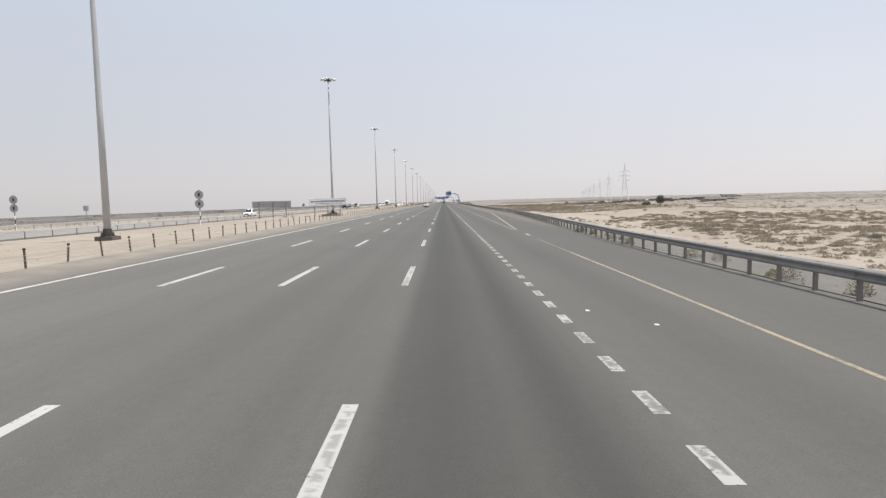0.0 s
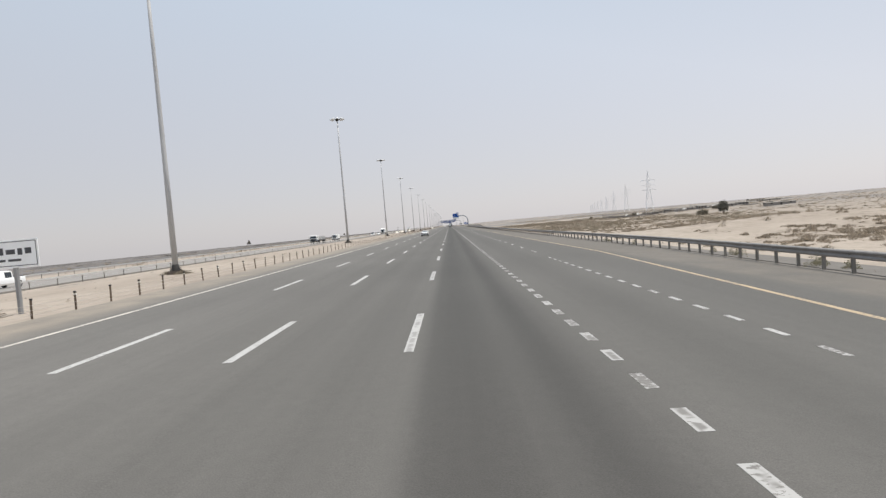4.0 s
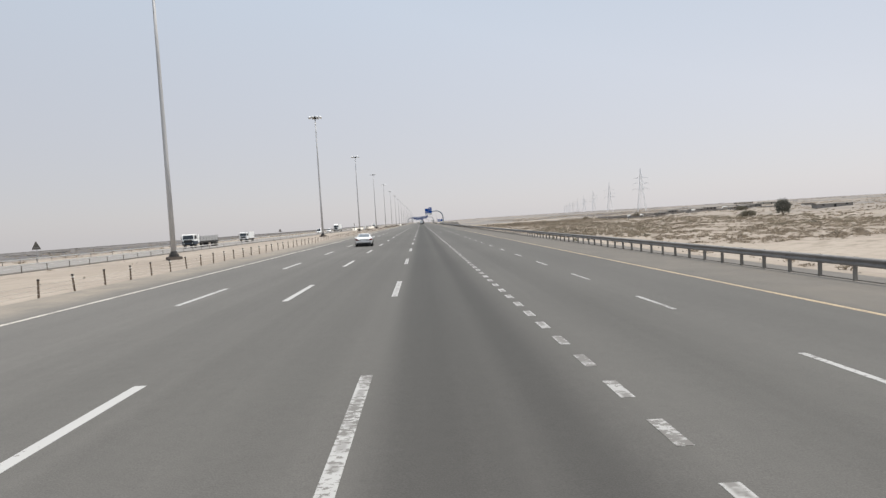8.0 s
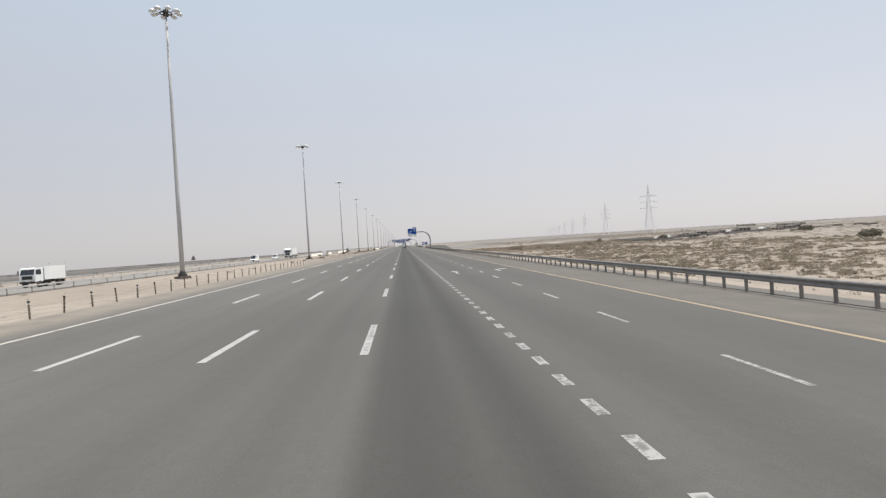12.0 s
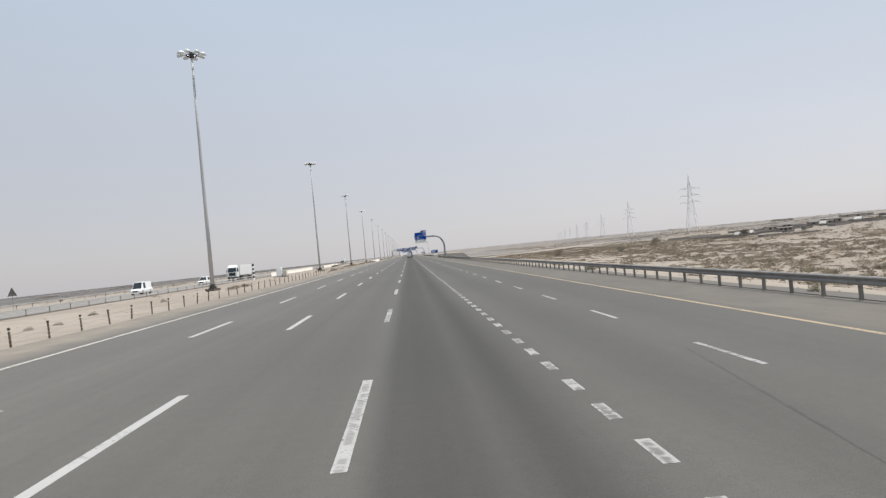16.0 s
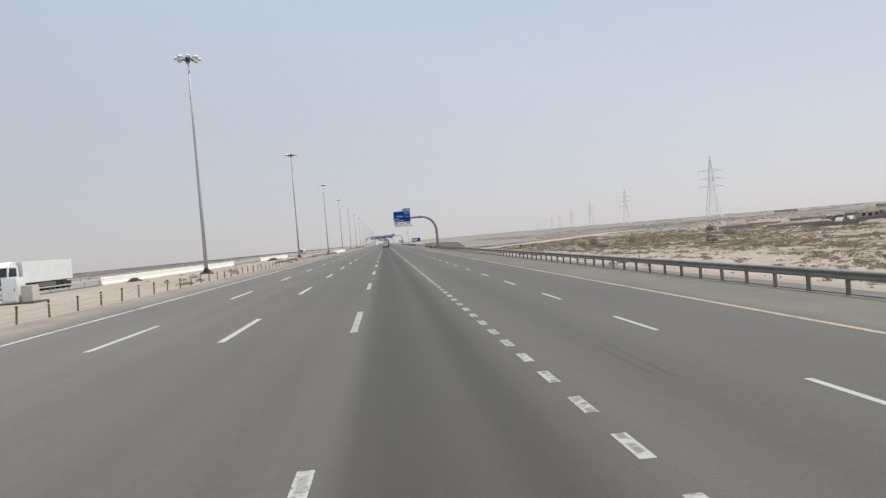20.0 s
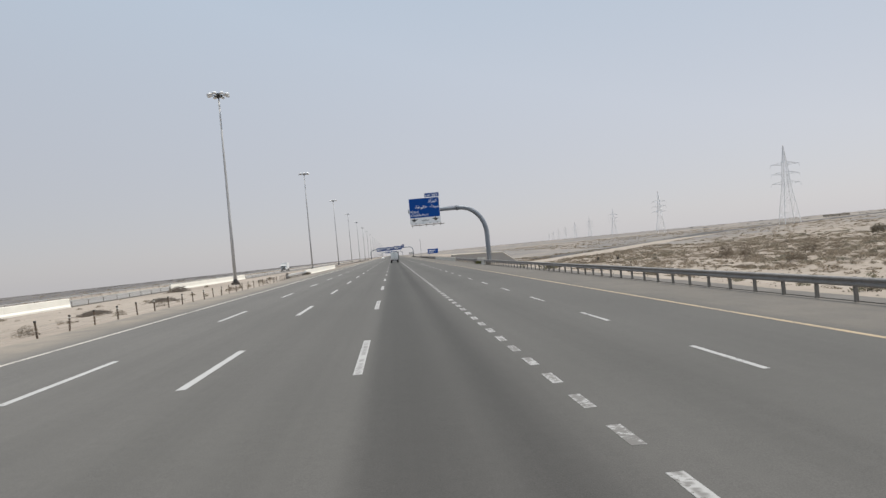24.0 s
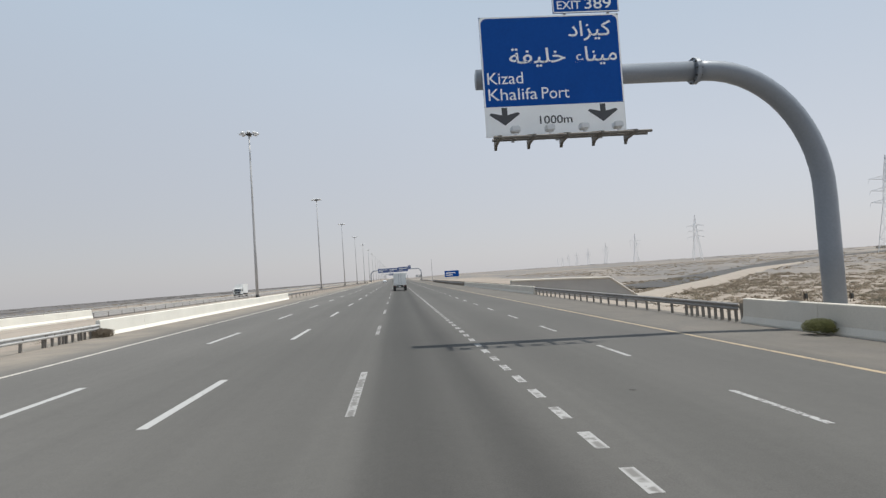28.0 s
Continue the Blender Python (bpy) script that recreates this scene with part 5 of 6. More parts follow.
def flatbed(at, label, paint, low_paint):
    """A tipper tractor with a low flat trailer."""
    t = thing("flatbed_truck", label, "truck", "oncoming vehicles", at=at)
    chassis(t, 0.2, 15.2, 1.05, (1.2, 2.5, 3.8, 10.6, 14.2), 0.48, 2.45, (1.2, 2.5, 3.8, 10.6))
    cab_box(t, 2.45, 13.3, 15.3, 0.85, 2.85, paint)
    bm = bmesh.new()
    box(bm, -1.235, 1.235, 13.28, 15.34, 0.83, 1.45)
    part("lower_cab_band", bm, low_paint, t, "dark lower cab")
    bm = bmesh.new()
    box(bm, -1.2, 1.2, 12.1, 13.0, 1.1, 2.85, 0.04)
    part("headboard_box", bm, M_TRUCKWHITE, t)
    bm = bmesh.new()
    box(bm, -1.2, 1.2, 0.0, 12.0, 1.0, 1.32, 0.02)
    part("flat_deck", bm, M_DARKSTEEL, t)
    for s in (-1, 1):
        for y in np.arange(0.3, 12, 1.9):
            bm = bmesh.new()
            box(bm, s * 1.16 - 0.04, s * 1.16 + 0.04, y - 0.04, y + 0.04, 1.28, 2.38)
            part("stake", bm, M_DARKSTEEL, t)
        bm = bmesh.new()
        box(bm, s * 1.16 - 0.02, s * 1.16 + 0.02, 0.3, 11.9, 1.32, 2.35)
        part("side_board", bm, M_SIGNGREY, t)
    return t


def semi_trailer(at, label):
    t = thing("articulated_truck", label, "truck", "oncoming vehicles", at=at)
    chassis(t, 0.2, 15.2, 1.15, (1.2, 2.5, 3.8, 11.0, 14.2), 0.5, 2.5, (1.2, 2.5, 3.8, 11.0))
    bm = bmesh.new()
    box(bm, -1.25, 1.25, 0, 12.2, 1.25, 3.95, 0.05)
    b = part("trailer_box", bm, M_TRUCKWHITE, t)
    for i in range(8):
        for s in (-1, 1):
            bm = bmesh.new()
            box(bm, s * 1.265 - 0.015, s * 1.265 + 0.015, 0.7 + i * 1.5, 0.78 + i * 1.5, 1.3, 3.9)
            part("side_rib", bm, M_SIGNWHITE, b)
    cab_box(t, 2.45, 13.0, 15.2, 0.9, 3.5, M_TRUCKWHITE)
    bm = bmesh.new()
    prism(bm, [(13.2, 3.5), (14.7, 3.5), (14.0, 3.95), (13.2, 4.0)], -1.1, 1.1, axis="x")
    part("roof_fairing", bm, M_TRUCKWHITE, t)
    bm = bmesh.new()
    box(bm, -1.2, 1.2, 4.5, 9.5, 0.55, 1.1, 0.03)
    part("side_skirt", bm, M_POST, t)
    return t


def passenger(at, label, name, category, length, height, hood, bed=0.0, group="oncoming vehicles"):
    """A van, pickup or estate with its front at y = length."""
    t = thing(name, label, category, group, at=at)
    w = 0.92
    bm = bmesh.new()
    L = length
    loft(bm, [(0.0, sec(w * 0.9, 0.45, 0.95, 1.0)), (0.1, sec(w, 0.35, 1.0, 1.05)), (1.2, sec(w, 0.3, 1.0, 1.05)), (L - hood, sec(w, 0.3, 1.0, 1.06)), (L - 0.35, sec(w * 0.97, 0.32, 0.86, 0.95)), (L, sec(w * 0.80, 0.42, 0.7, 0.76))])
    part("body", bm, M_CARWHITE, t)
    c0, c1 = bed + 0.08, L - hood + 0.1
    bm = bmesh.new()
    cabst = [(c0, 0.74, 1.02), (c0 + 0.18, 0.70, height - 0.04), (c0 + 0.6, 0.70, height), (c1 - 0.85, 0.70, height), (c1 - 0.6, 0.69, height - 0.05), (c1, 0.76, 1.02)]
    loft(bm, [(y, [(0.0, 0.95), (0.84, 0.95), (q + 0.02, z - 0.04), (q * 0.85, z), (0.0, z + 0.02)]) for y, q, z in cabst])
    part("cabin", bm, M_CARWHITE, t)
    for s in (-1, 1):
        y = c0 + 0.30 if name != "van" else c1 - 1.55
        while y < c1 - 1.0:
            e = min(y + 0.95, c1 - 0.75)
            pts = [(s * 0.838, y, 1.06), (s * 0.838, e + 0.05, 1.06), (s * 0.745, e, height - 0.16), (s * 0.745, y, height - 0.16)]
            panel("side_window", pts if s > 0 else pts[::-1], M_GLASS, t)
            y = e + 0.1
        for y in (0.95, L - 0.9):
            wheel(t, s * 0.80, y, 0.36, 0.24)
        bm = bmesh.new()
        box(bm, s * 0.62 - 0.16, s * 0.62 + 0.16, L - 0.13, L - 0.03, 0.62, 0.76, 0.02)
        part("headlamp", bm, M_REFLECT, t)
    panel("windscreen", [(0.72, c1 + 0.01, 1.04), (-0.72, c1 + 0.01, 1.04), (-0.64, c1 - 0.57, height - 0.08), (0.64, c1 - 0.57, height - 0.08)], M_GLASS, t)
    bm = bmesh.new()
    box(bm, -0.45, 0.45, L - 0.02, L + 0.015, 0.48, 0.72, 0.01)
    part("grille", bm, M_BLACK, t)
    if bed:
        bm = bmesh.new()
        box(bm, -0.80, 0.80, 0.06, bed, 1.05, 1.075)
        part("bed_cover", bm, M_BLACK, t)
    return t


coupe(pose(-6.3, 239.7, road_z(-6.3), 0, math.degrees(math.atan(FALL)), 3.0))
box_truck(pose(0.55, 710.2, road_z(0.55), 0, 1.2, 0), "white box lorry with closed rear doors on the truck lane", 2.35, 2.28)
box_truck(pose(1.6, 790.0, road_z(1.6), 0, 1.2, 0), "dark blue tarpaulin lorry driving ahead of the white lorry", 2.45, 2.75, 6.0, M_NAVY, M_NAVY, 1.1, "tarpaulin_truck")
FLIP = 180
flatbed(pose(-48.0, 316.5, -0.165, 0, 0, FLIP), "white lorry with a dark lower cab and a long grey-sided trailer", M_TRUCKWHITE, M_NAVY)
o = box_truck(pose(-48.0, 347.6, -0.165, 0, 0, FLIP), "small white box lorry on the opposite carriageway", 2.1, 1.75, 5.0, None, None, 0.9)
o["group"] = "oncoming vehicles"
passenger(pose(-46.0, 150.0, -0.14, 0, 0, FLIP), "white double-cab pickup on the opposite carriageway", "pickup", "car", 5.2, 1.78, 1.5, 1.55)
passenger(pose(-46.0, 456.0, -0.14, 0, 0, FLIP), "white panel van on the opposite carriageway", "van", "van", 5.0, 2.15, 0.9)
passenger(pose(-47.0, 492.0, -0.15, 0, 0, FLIP), "light silver four-wheel-drive on the opposite carriageway", "four_wheel_drive", "car", 4.9, 1.85, 1.4)
semi_trailer(pose(-46.0, 523.5, -0.14, 0, 0, FLIP), "white articulated lorry with a long box trailer on the opposite carriageway")
o = box_truck(pose(-46.0, 786.0, -0.14, 0, 0, FLIP), "white lorry far off on the opposite carriageway", 2.4, 2.6, 5.5)
o["group"] = "oncoming vehicles"
passenger(pose(-6.3, 930.0, road_z(-6.3), 0, 1.2, 0), "white saloon car far ahead on the fast lane", "saloon_car", "car", 4.7, 1.45, 1.4, group="far traffic")

# ---------------------------------------------------------------- pylons
def pylon(at):
    t = thing("pylon", "tall pale steel lattice power pylon on the desert", "pylon", "power line pylons", at=at)

    def half(z):
        return 4.9 - 2.9 * z / 24.0 if z < 24 else (2.0 - 0.7 * (z - 24) / 13.0 if z < 37 else 1.3 - 1.18 * (z - 37) / 13.0)
    levels = [0, 5.0, 13.0, 19.0, 24, 27.2, 30.4, 33.6, 37, 40, 43, 46, 50]
    corners = [(-1, -1), (1, -1), (1, 1), (-1, 1)]
    for a, b in corners:
        bm = bmesh.new()
        sweep(bm, [(a * half(z), b * half(z), z - (2.5 if z == 0 else 0)) for z in levels], [0.20 if z < 26 else 0.15 for z in levels], 4)
        part("leg", bm, M_PYLON, t)
    for k in range(4):
        (a, b), (c, d) = corners[k], corners[(k + 1) % 4]
        bm = bmesh.new()
        for z0, z1 in zip(levels, levels[1:]):
            p, q = half(z0), half(z1)
            sweep(bm, [(a * p, b * p, z0), (c * q, d * q, z1)], 0.095, 4)
            sweep(bm, [(c * p, d * p, z0), (a * q, b * q, z1)], 0.095, 4)
            sweep(bm, [(a * q, b * q, z1), (c * q, d * q, z1)], 0.07, 4)
        part("bracing", bm, M_PYLON, t)
    for z, w in ((24.0, 9.2), (30.4, 8.9), (36.8, 9.0)):
        for s in (-1, 1):
            bm = bmesh.new()
            h = half(z)
            tip = (s * w, 0, z + 0.6)
            for b in (-1, 1):
                sweep(bm, [(s * h, b * h, z), tip], 0.10, 4)
                sweep(bm, [(s * h, b * h, z + 2.2), tip], 0.10, 4)
                n = 4
                for i in range(n):
                    f, g = i / n, (i + 1) / n
                    lo = (s * (h + (w - h) * g), b * h * (1 - g), z + 0.6 * g)
                    up = (s * (h + (w - h) * f), b * h * (1 - f), z + 2.2 + (0.6 - 2.2) * f)
                    sweep(bm, [lo, up], 0.06, 4)
            part("cross_arm", bm, M_PYLON, t)
            bm = bmesh.new()
            sweep(bm, [(s * w, 0, z + 0.5), (s * (w + 0.5), 0, z - 1.6)], 0.10, 6)
            part("insulator", bm, M_PYLON, t)
    return t


py = pylon(pose(266.5, 907, 1.3, 0, 0, -11.5))
for k in range(1, 9):
    copy_thing(py, pose(266.5 + 73 * k, 907 + 360 * k, 1.3, 0, 0, -11.5))

# ---------------------------------------------------------------- far gantries and boards
def gantry(y, panels):
    t = thing("sign_gantry", "grey arched steel gantry carrying wide blue signs across the carriageway", "sign gantry", "far gantries", at=pose(0, y, 0))
    x0, x1 = -17.3, 17.5
    bm = bmesh.new()
    pts = [(x0, 0, -0.6), (x0, 0, 5.0)]
    pts += [(x0 + 3 * (1 - math.cos(math.radians(a))), 0, 5.0 + 3 * math.sin(math.radians(a))) for a in (15, 30, 45, 60, 75, 90)]
    pts += [(x1 - 3 * (1 - math.cos(math.radians(a))), 0, 5.0 + 3 * math.sin(math.radians(a))) for a in (90, 75, 60, 45, 30, 15)]
    pts += [(x1, 0, 5.0), (x1, 0, -0.9)]
    sweep(bm, pts, 0.34, 10)
    part("arch_tube", bm, M_GANTRY, t, smooth=True)
    for a, b, z0, z1 in panels:
        bm = bmesh.new()
        box(bm, a, b, -0.5, -0.42, z0, z1)
        p = part("blue_panel", bm, M_HAZEBLUE, t)
        bm = bmesh.new()
        box(bm, a + 0.6, b - 0.8, -0.515, -0.505, z0 + 0.6 * (z1 - z0), z0 + 0.75 * (z1 - z0))
        box(bm, a + 0.6, (a + b) / 2, -0.515, -0.505, z0 + 0.25 * (z1 - z0), z0 + 0.4 * (z1 - z0))
        part("lettering_bar", bm, M_SIGNWHITE, p)
        bm = bmesh.new()
        box(bm, (a + b) / 2 - 0.1, (a + b) / 2 + 0.1, -0.42, 0.0, 7.7, 8.3)
        part("panel_bracket", bm, M_GALV, p)
    return t


gantry(1025, ((-12.4, -5.0, 6.3, 9.2), (-4.9, 1.6, 6.3, 9.2), (1.7, 8.4, 6.4, 9.6), (8.5, 10.4, 7.6, 10.4)))
gantry(1560, ((-11, -3, 6.2, 9.2), (-2, 6, 6.2, 9.2)))


def verge_board(x, y, w, z0, z1, label, material, post_z):
    t = thing("direction_board", label, "road sign", "verge boards", at=pose(x, y, 0))
    for s in (-0.35, 0.35):
        bm = bmesh.new()
        sweep(bm, [(s * w, 0.1, post_z), (s * w, 0.1, z1 - 0.1)], 0.09, 8)
        part("post", bm, M_GALV, t)
    bm = bmesh.new()
    box(bm, -w / 2, w / 2, -0.05, 0.0, z0, z1)
    p = part("board", bm, material, t)
    bm = bmesh.new()
    box(bm, -w * 0.4, w * 0.25, -0.065, -0.055, z0 + 0.55 * (z1 - z0), z0 + 0.72 * (z1 - z0))
    box(bm, -w * 0.4, w * 0.05, -0.065, -0.055, z0 + 0.22 * (z1 - z0), z0 + 0.38 * (z1 - z0))
    part("lettering_bar", bm, M_SIGNWHITE, p)


verge_board(20.2, 820, 5.2, 1.5, 3.7, "dark blue direction board on two posts beside the exit ramp", M_BLUE, -1.2)
verge_board(19.0, 1120, 5.0, 1.6, 3.6, "grey direction board far along the verge", M_SIGNGREY, -1.2)
t = thing("camera_mast", "slim steel mast on the far verge", "mast", at=pose(19.5, 930, -0.6))
bm = bmesh.new()
sweep(bm, [(0, 0, -0.5), (0, 0, 11.5)], [0.14, 0.07], 8)
part("mast", bm, M_GALV, t)
bm = bmesh.new()
box(bm, -0.5, 0.1, -0.15, 0.15, 11.2, 11.6, 0.03)
part("camera_box", bm, M_LAMP, t)
# ---------------------------------------------------------------- plants
def tufts(name, spots, material, label, blades, seed, thin=0.07):
    """Low domed clumps of many small leaves and twigs: each spot is x, y, z, width, height."""
    rng = np.random.default_rng(seed)
    s = np.array(spots)
    n = len(s)
    shape = (n, blades)
    a = rng.uniform(0, 2 * np.pi, shape)
    q = rng.uniform(0, 1, shape) ** 0.6
    wide = s[:, 3:4] * rng.uniform(0.7, 1.2, (n, 1))
    stretch = rng.uniform(0.7, 1.4, (n, 1))
    lump = 1 + 0.3 * np.sin(3 * a + rng.uniform(0, 6.3, (n, 1)))
    cx = s[:, 0:1] + np.cos(a) * q * wide * 0.5 * stretch * lump
    cy = s[:, 1:2] + np.sin(a) * q * wide * 0.5 / stretch * lump
    cz = s[:, 2:3] + s[:, 4:5] * np.sqrt(np.maximum(0.02, 1 - q * q)) * rng.uniform(0.15, 1.0, shape)
    c = np.stack([cx, cy, cz], -1).reshape(-1, 1, 3)
    size = (s[:, 3:4] * rng.uniform(0.5, 1.3, shape) * thin).reshape(-1, 1)
    out = np.stack([np.cos(a) * (0.4 + q), np.sin(a) * (0.4 + q), np.full(shape, 0.9)], -1).reshape(-1, 3)
    p = out + rng.normal(0, 0.5, out.shape)
    p /= np.linalg.norm(p, axis=1, keepdims=True)
    r = np.cross(p, rng.normal(0, 1, p.shape))
    r /= np.linalg.norm(r, axis=1, keepdims=True)
    p, r = p * size * 1.5, r * size * 0.6
    flat = np.clip(s[:, 4:5] / (s[:, 3:4] * thin * 3.5), 0, 1) * np.ones(shape)
    p[:, 2] *= flat.reshape(-1)
    r[:, 2] *= flat.reshape(-1)
    v = c + np.stack([-p - r * 0.6, -p + r * 0.6, p * 0.7 + r, p - r * 0.5], 1)
    me = bpy.data.meshes.new(name)
    me.from_pydata(v.reshape(-1, 3).tolist(), [], np.arange(n * blades * 4).reshape(-1, 4).tolist())
    me.materials.append(material)
    return tagged(new(name, me), label, "scrub", kind="stuff")


rng = random.Random(11)


def scatter(count, x0, x1, y0, y1, w, h, keep, bias=1.0):
    out = []
    tries = 0
    while len(out) < count and tries < count * 12:
        tries += 1
        x = x0 + (x1 - x0) * rng.random() ** bias
        y = rng.uniform(y0, y1)
        d = 0.7 * noise.noise((x * 0.03, y * 0.012, 9.0)) + 0.7 * noise.noise((x * 0.13, y * 0.05, 6.0))
        if x > 30 and x < 200:
            d -= 1.5 * dune(x, y) + 0.6 * (1 - smoothstep(36, 58, x))
        if d < keep:
            continue
        s = rng.uniform(0.5, 1.5)
        out.append((x, y, ground_z(x, y), rng.uniform(*w) * s, rng.uniform(*h) * s))
    return out


tufts("desert_scrub", scatter(4000, 34, 130, 0, 800, (0.8, 2.0), (0.16, 0.4), -0.25), M_SCRUB, "dry brown scrub tussocks dotted over the sand", 62, 1, 0.072)
tufts("desert_scrub", scatter(8000, 34, 130, 0, 800, (0.4, 1.0), (0.1, 0.25), -0.4), M_SCRUB, "small dry brown tufts on the sand", 14, 21, 0.15)
tufts("desert_scrub", scatter(330, 36, 130, 0, 800, (1.8, 3.0), (0.35, 0.65), -0.3), M_SCRUB, "larger dry brown bushes on the sand", 240, 9, 0.04)
tufts("desert_scrub", scatter(1250, 46, 135, 15, 240, (1.0, 2.5), (0.22, 0.5), -0.35), M_SCRUB, "dense dry brown bushes on the sandy low ground", 110, 41, 0.05)
foot_spots = []
for i in range(46):
    y = 50 + 3.6 * i + rng.uniform(-1.5, 1.5)
    x = 42.5 + rng.uniform(-1.5, 4.5)
    w = rng.uniform(0.6, 1.7)
    foot_spots.append((x, y, ground_z(x, y), w, w * 0.35))
tufts("slope_foot_scrub", foot_spots, M_OLIVE, "straw-coloured bushes along the foot of the embankment", 300, 42, 0.03)
tufts("desert_scrub", scatter(5200, 36, 150, 300, 760, (0.6, 1.9), (0.12, 0.34), -0.45), M_SCRUB, "thickly strewn dry tussocks on the low ground", 22, 51, 0.13)
tufts("olive_scrub", scatter(1900, 40, 160, 330, 800, (0.9, 2.4), (0.2, 0.45), -0.1), M_OLIVE, "yellowish olive desert bushes on the sand", 70, 22, 0.07)
tufts("desert_scrub", scatter(8000, 120, 420, 0, 1300, (1.2, 3.2), (0.2, 0.45), -0.2, 1.2), M_SCRUB, "dry brown scrub on the low ground", 12, 2, 0.16)
tufts("desert_scrub", scatter(5000, 38, 125, 540, 780, (0.3, 0.8), (0.1, 0.24), -0.75), M_SCRUB, "small dark tufts strewn evenly over the pale sand", 14, 52, 0.16)
tufts("green_desert_scrub", scatter(130, 42, 180, 0, 800, (1.0, 2.4), (0.3, 0.6), 0.0), M_GREEN, "dull green desert bushes on the sand", 180, 3, 0.045)
slope_spots = []
for i in range(420):
    x, y = rng.uniform(17, 33), rng.uniform(0, 660)
    slope_spots.append((x, y, ground_z(x, y), rng.uniform(0.3, 0.9), rng.uniform(0.12, 0.35)))
for x, y, w in ((78, 238, 2.2), (70, 244, 1.4), (84, 244, 1.2), (95, 236, 3.0), (88, 262, 1.6), (66, 236, 1.8), (72, 252, 1.3)):
    slope_spots.append((x, y, ground_z(x, y), w, w * 0.45))
tufts("slope_scrub", slope_spots, M_SCRUB, "small dry tufts on the sandy embankment slope", 110, 23, 0.045)
tufts("distant_scrub", scatter(1800, 400, 1900, 200, 3600, (3, 9), (0.3, 0.7), -0.1), M_GREYSCRUB, "far desert scrub towards the horizon", 10, 4, 0.2)
tufts("distant_scrub", scatter(3500, -2600, -130, 200, 4200, (4, 12), (0.2, 0.5), -0.2, 0.8), M_GREYSCRUB, "far dry scrub belt on the flat desert", 10, 5, 0.2)
tufts("median_scrub", [(-22.2, 424.7, 0.12, 1.3, 0.45), (-21.9, 428.0, 0.12, 1.4, 0.5), (-21.0, 517.0, 0.15, 1.3, 0.45), (-25.6, 140.3, 0.1, 1.2, 0.4), (-24.0, 139.8, 0.1, 1.6, 0.4), (-24.6, 112.4, 0.1, 0.7, 0.3), (-27.4, 112.8, 0.1, 0.6, 0.25)], M_OLIVE, "rounded grey-green tufts standing in the sandy median", 500, 31, 0.025)
tufts("median_scrub", scatter(26, -35, -19, 60, 470, (0.3, 0.8), (0.1, 0.26), 0.05), M_SCRUB, "small dry tufts in the sandy median", 260, 6, 0.022)
near_bridge = []
for x, y, w, h in ((-17.0, 484.6, 1.7, 0.35), (-17.2, 489.2, 1.3, 0.4), (-22.7, 496.7, 1.0, 0.4), (-21.8, 499.2, 0.9, 0.4), (-22.1, 503.8, 1.2, 0.5), (-17.2, 502.9, 1.1, 0.4),
                   (-23.1, 515.0, 1.0, 0.4), (-27.0, 528.0, 1.2, 0.5), (-17.9, 532.7, 1.0, 0.35), (-17.4, 544.6, 1.4, 0.6), (-17.4, 554.6, 1.0, 0.4), (-16.9, 560.2, 1.0, 0.55),
                   (-17.3, 584.9, 1.3, 0.45), (-17.0, 571.3, 0.7, 0.4), (-17.0, 579.9, 1.6, 0.5), (-17.0, 588.2, 0.9, 0.45), (-16.8, 595.9, 1.3, 0.65), (-21.8, 582.7, 0.9, 0.3),
                   (-21.2, 621.9, 1.8, 0.6), (-19.5, 616.0, 1.2, 0.5), (-16.9, 614.6, 1.6, 0.5), (-31.1, 619.5, 1.4, 0.4), (-21.0, 613.2, 1.5, 0.5), (-32.5, 567.8, 1.0, 0.35),
                   (-21.8, 381.4, 0.7, 0.25), (-21.2, 383.3, 0.7, 0.25), (-23.7, 392.3, 0.9, 0.3), (-23.0, 403.8, 0.8, 0.4), (-20.5, 416.8, 1.1, 0.5)):
    near_bridge.append((x, y, ground_z(x, y), w * 0.75, h * 0.9))
tufts("median_scrub", near_bridge, M_SCRUB, "rounded dry grey-brown bushes in the sandy median", 900, 7, 0.02)
tufts("median_scrub", scatter(26, -36, -17, 470, 640, (0.3, 0.7), (0.1, 0.25), -0.15), M_SCRUB, "dry bushes in the sandy median near the bridge", 160, 7, 0.035)


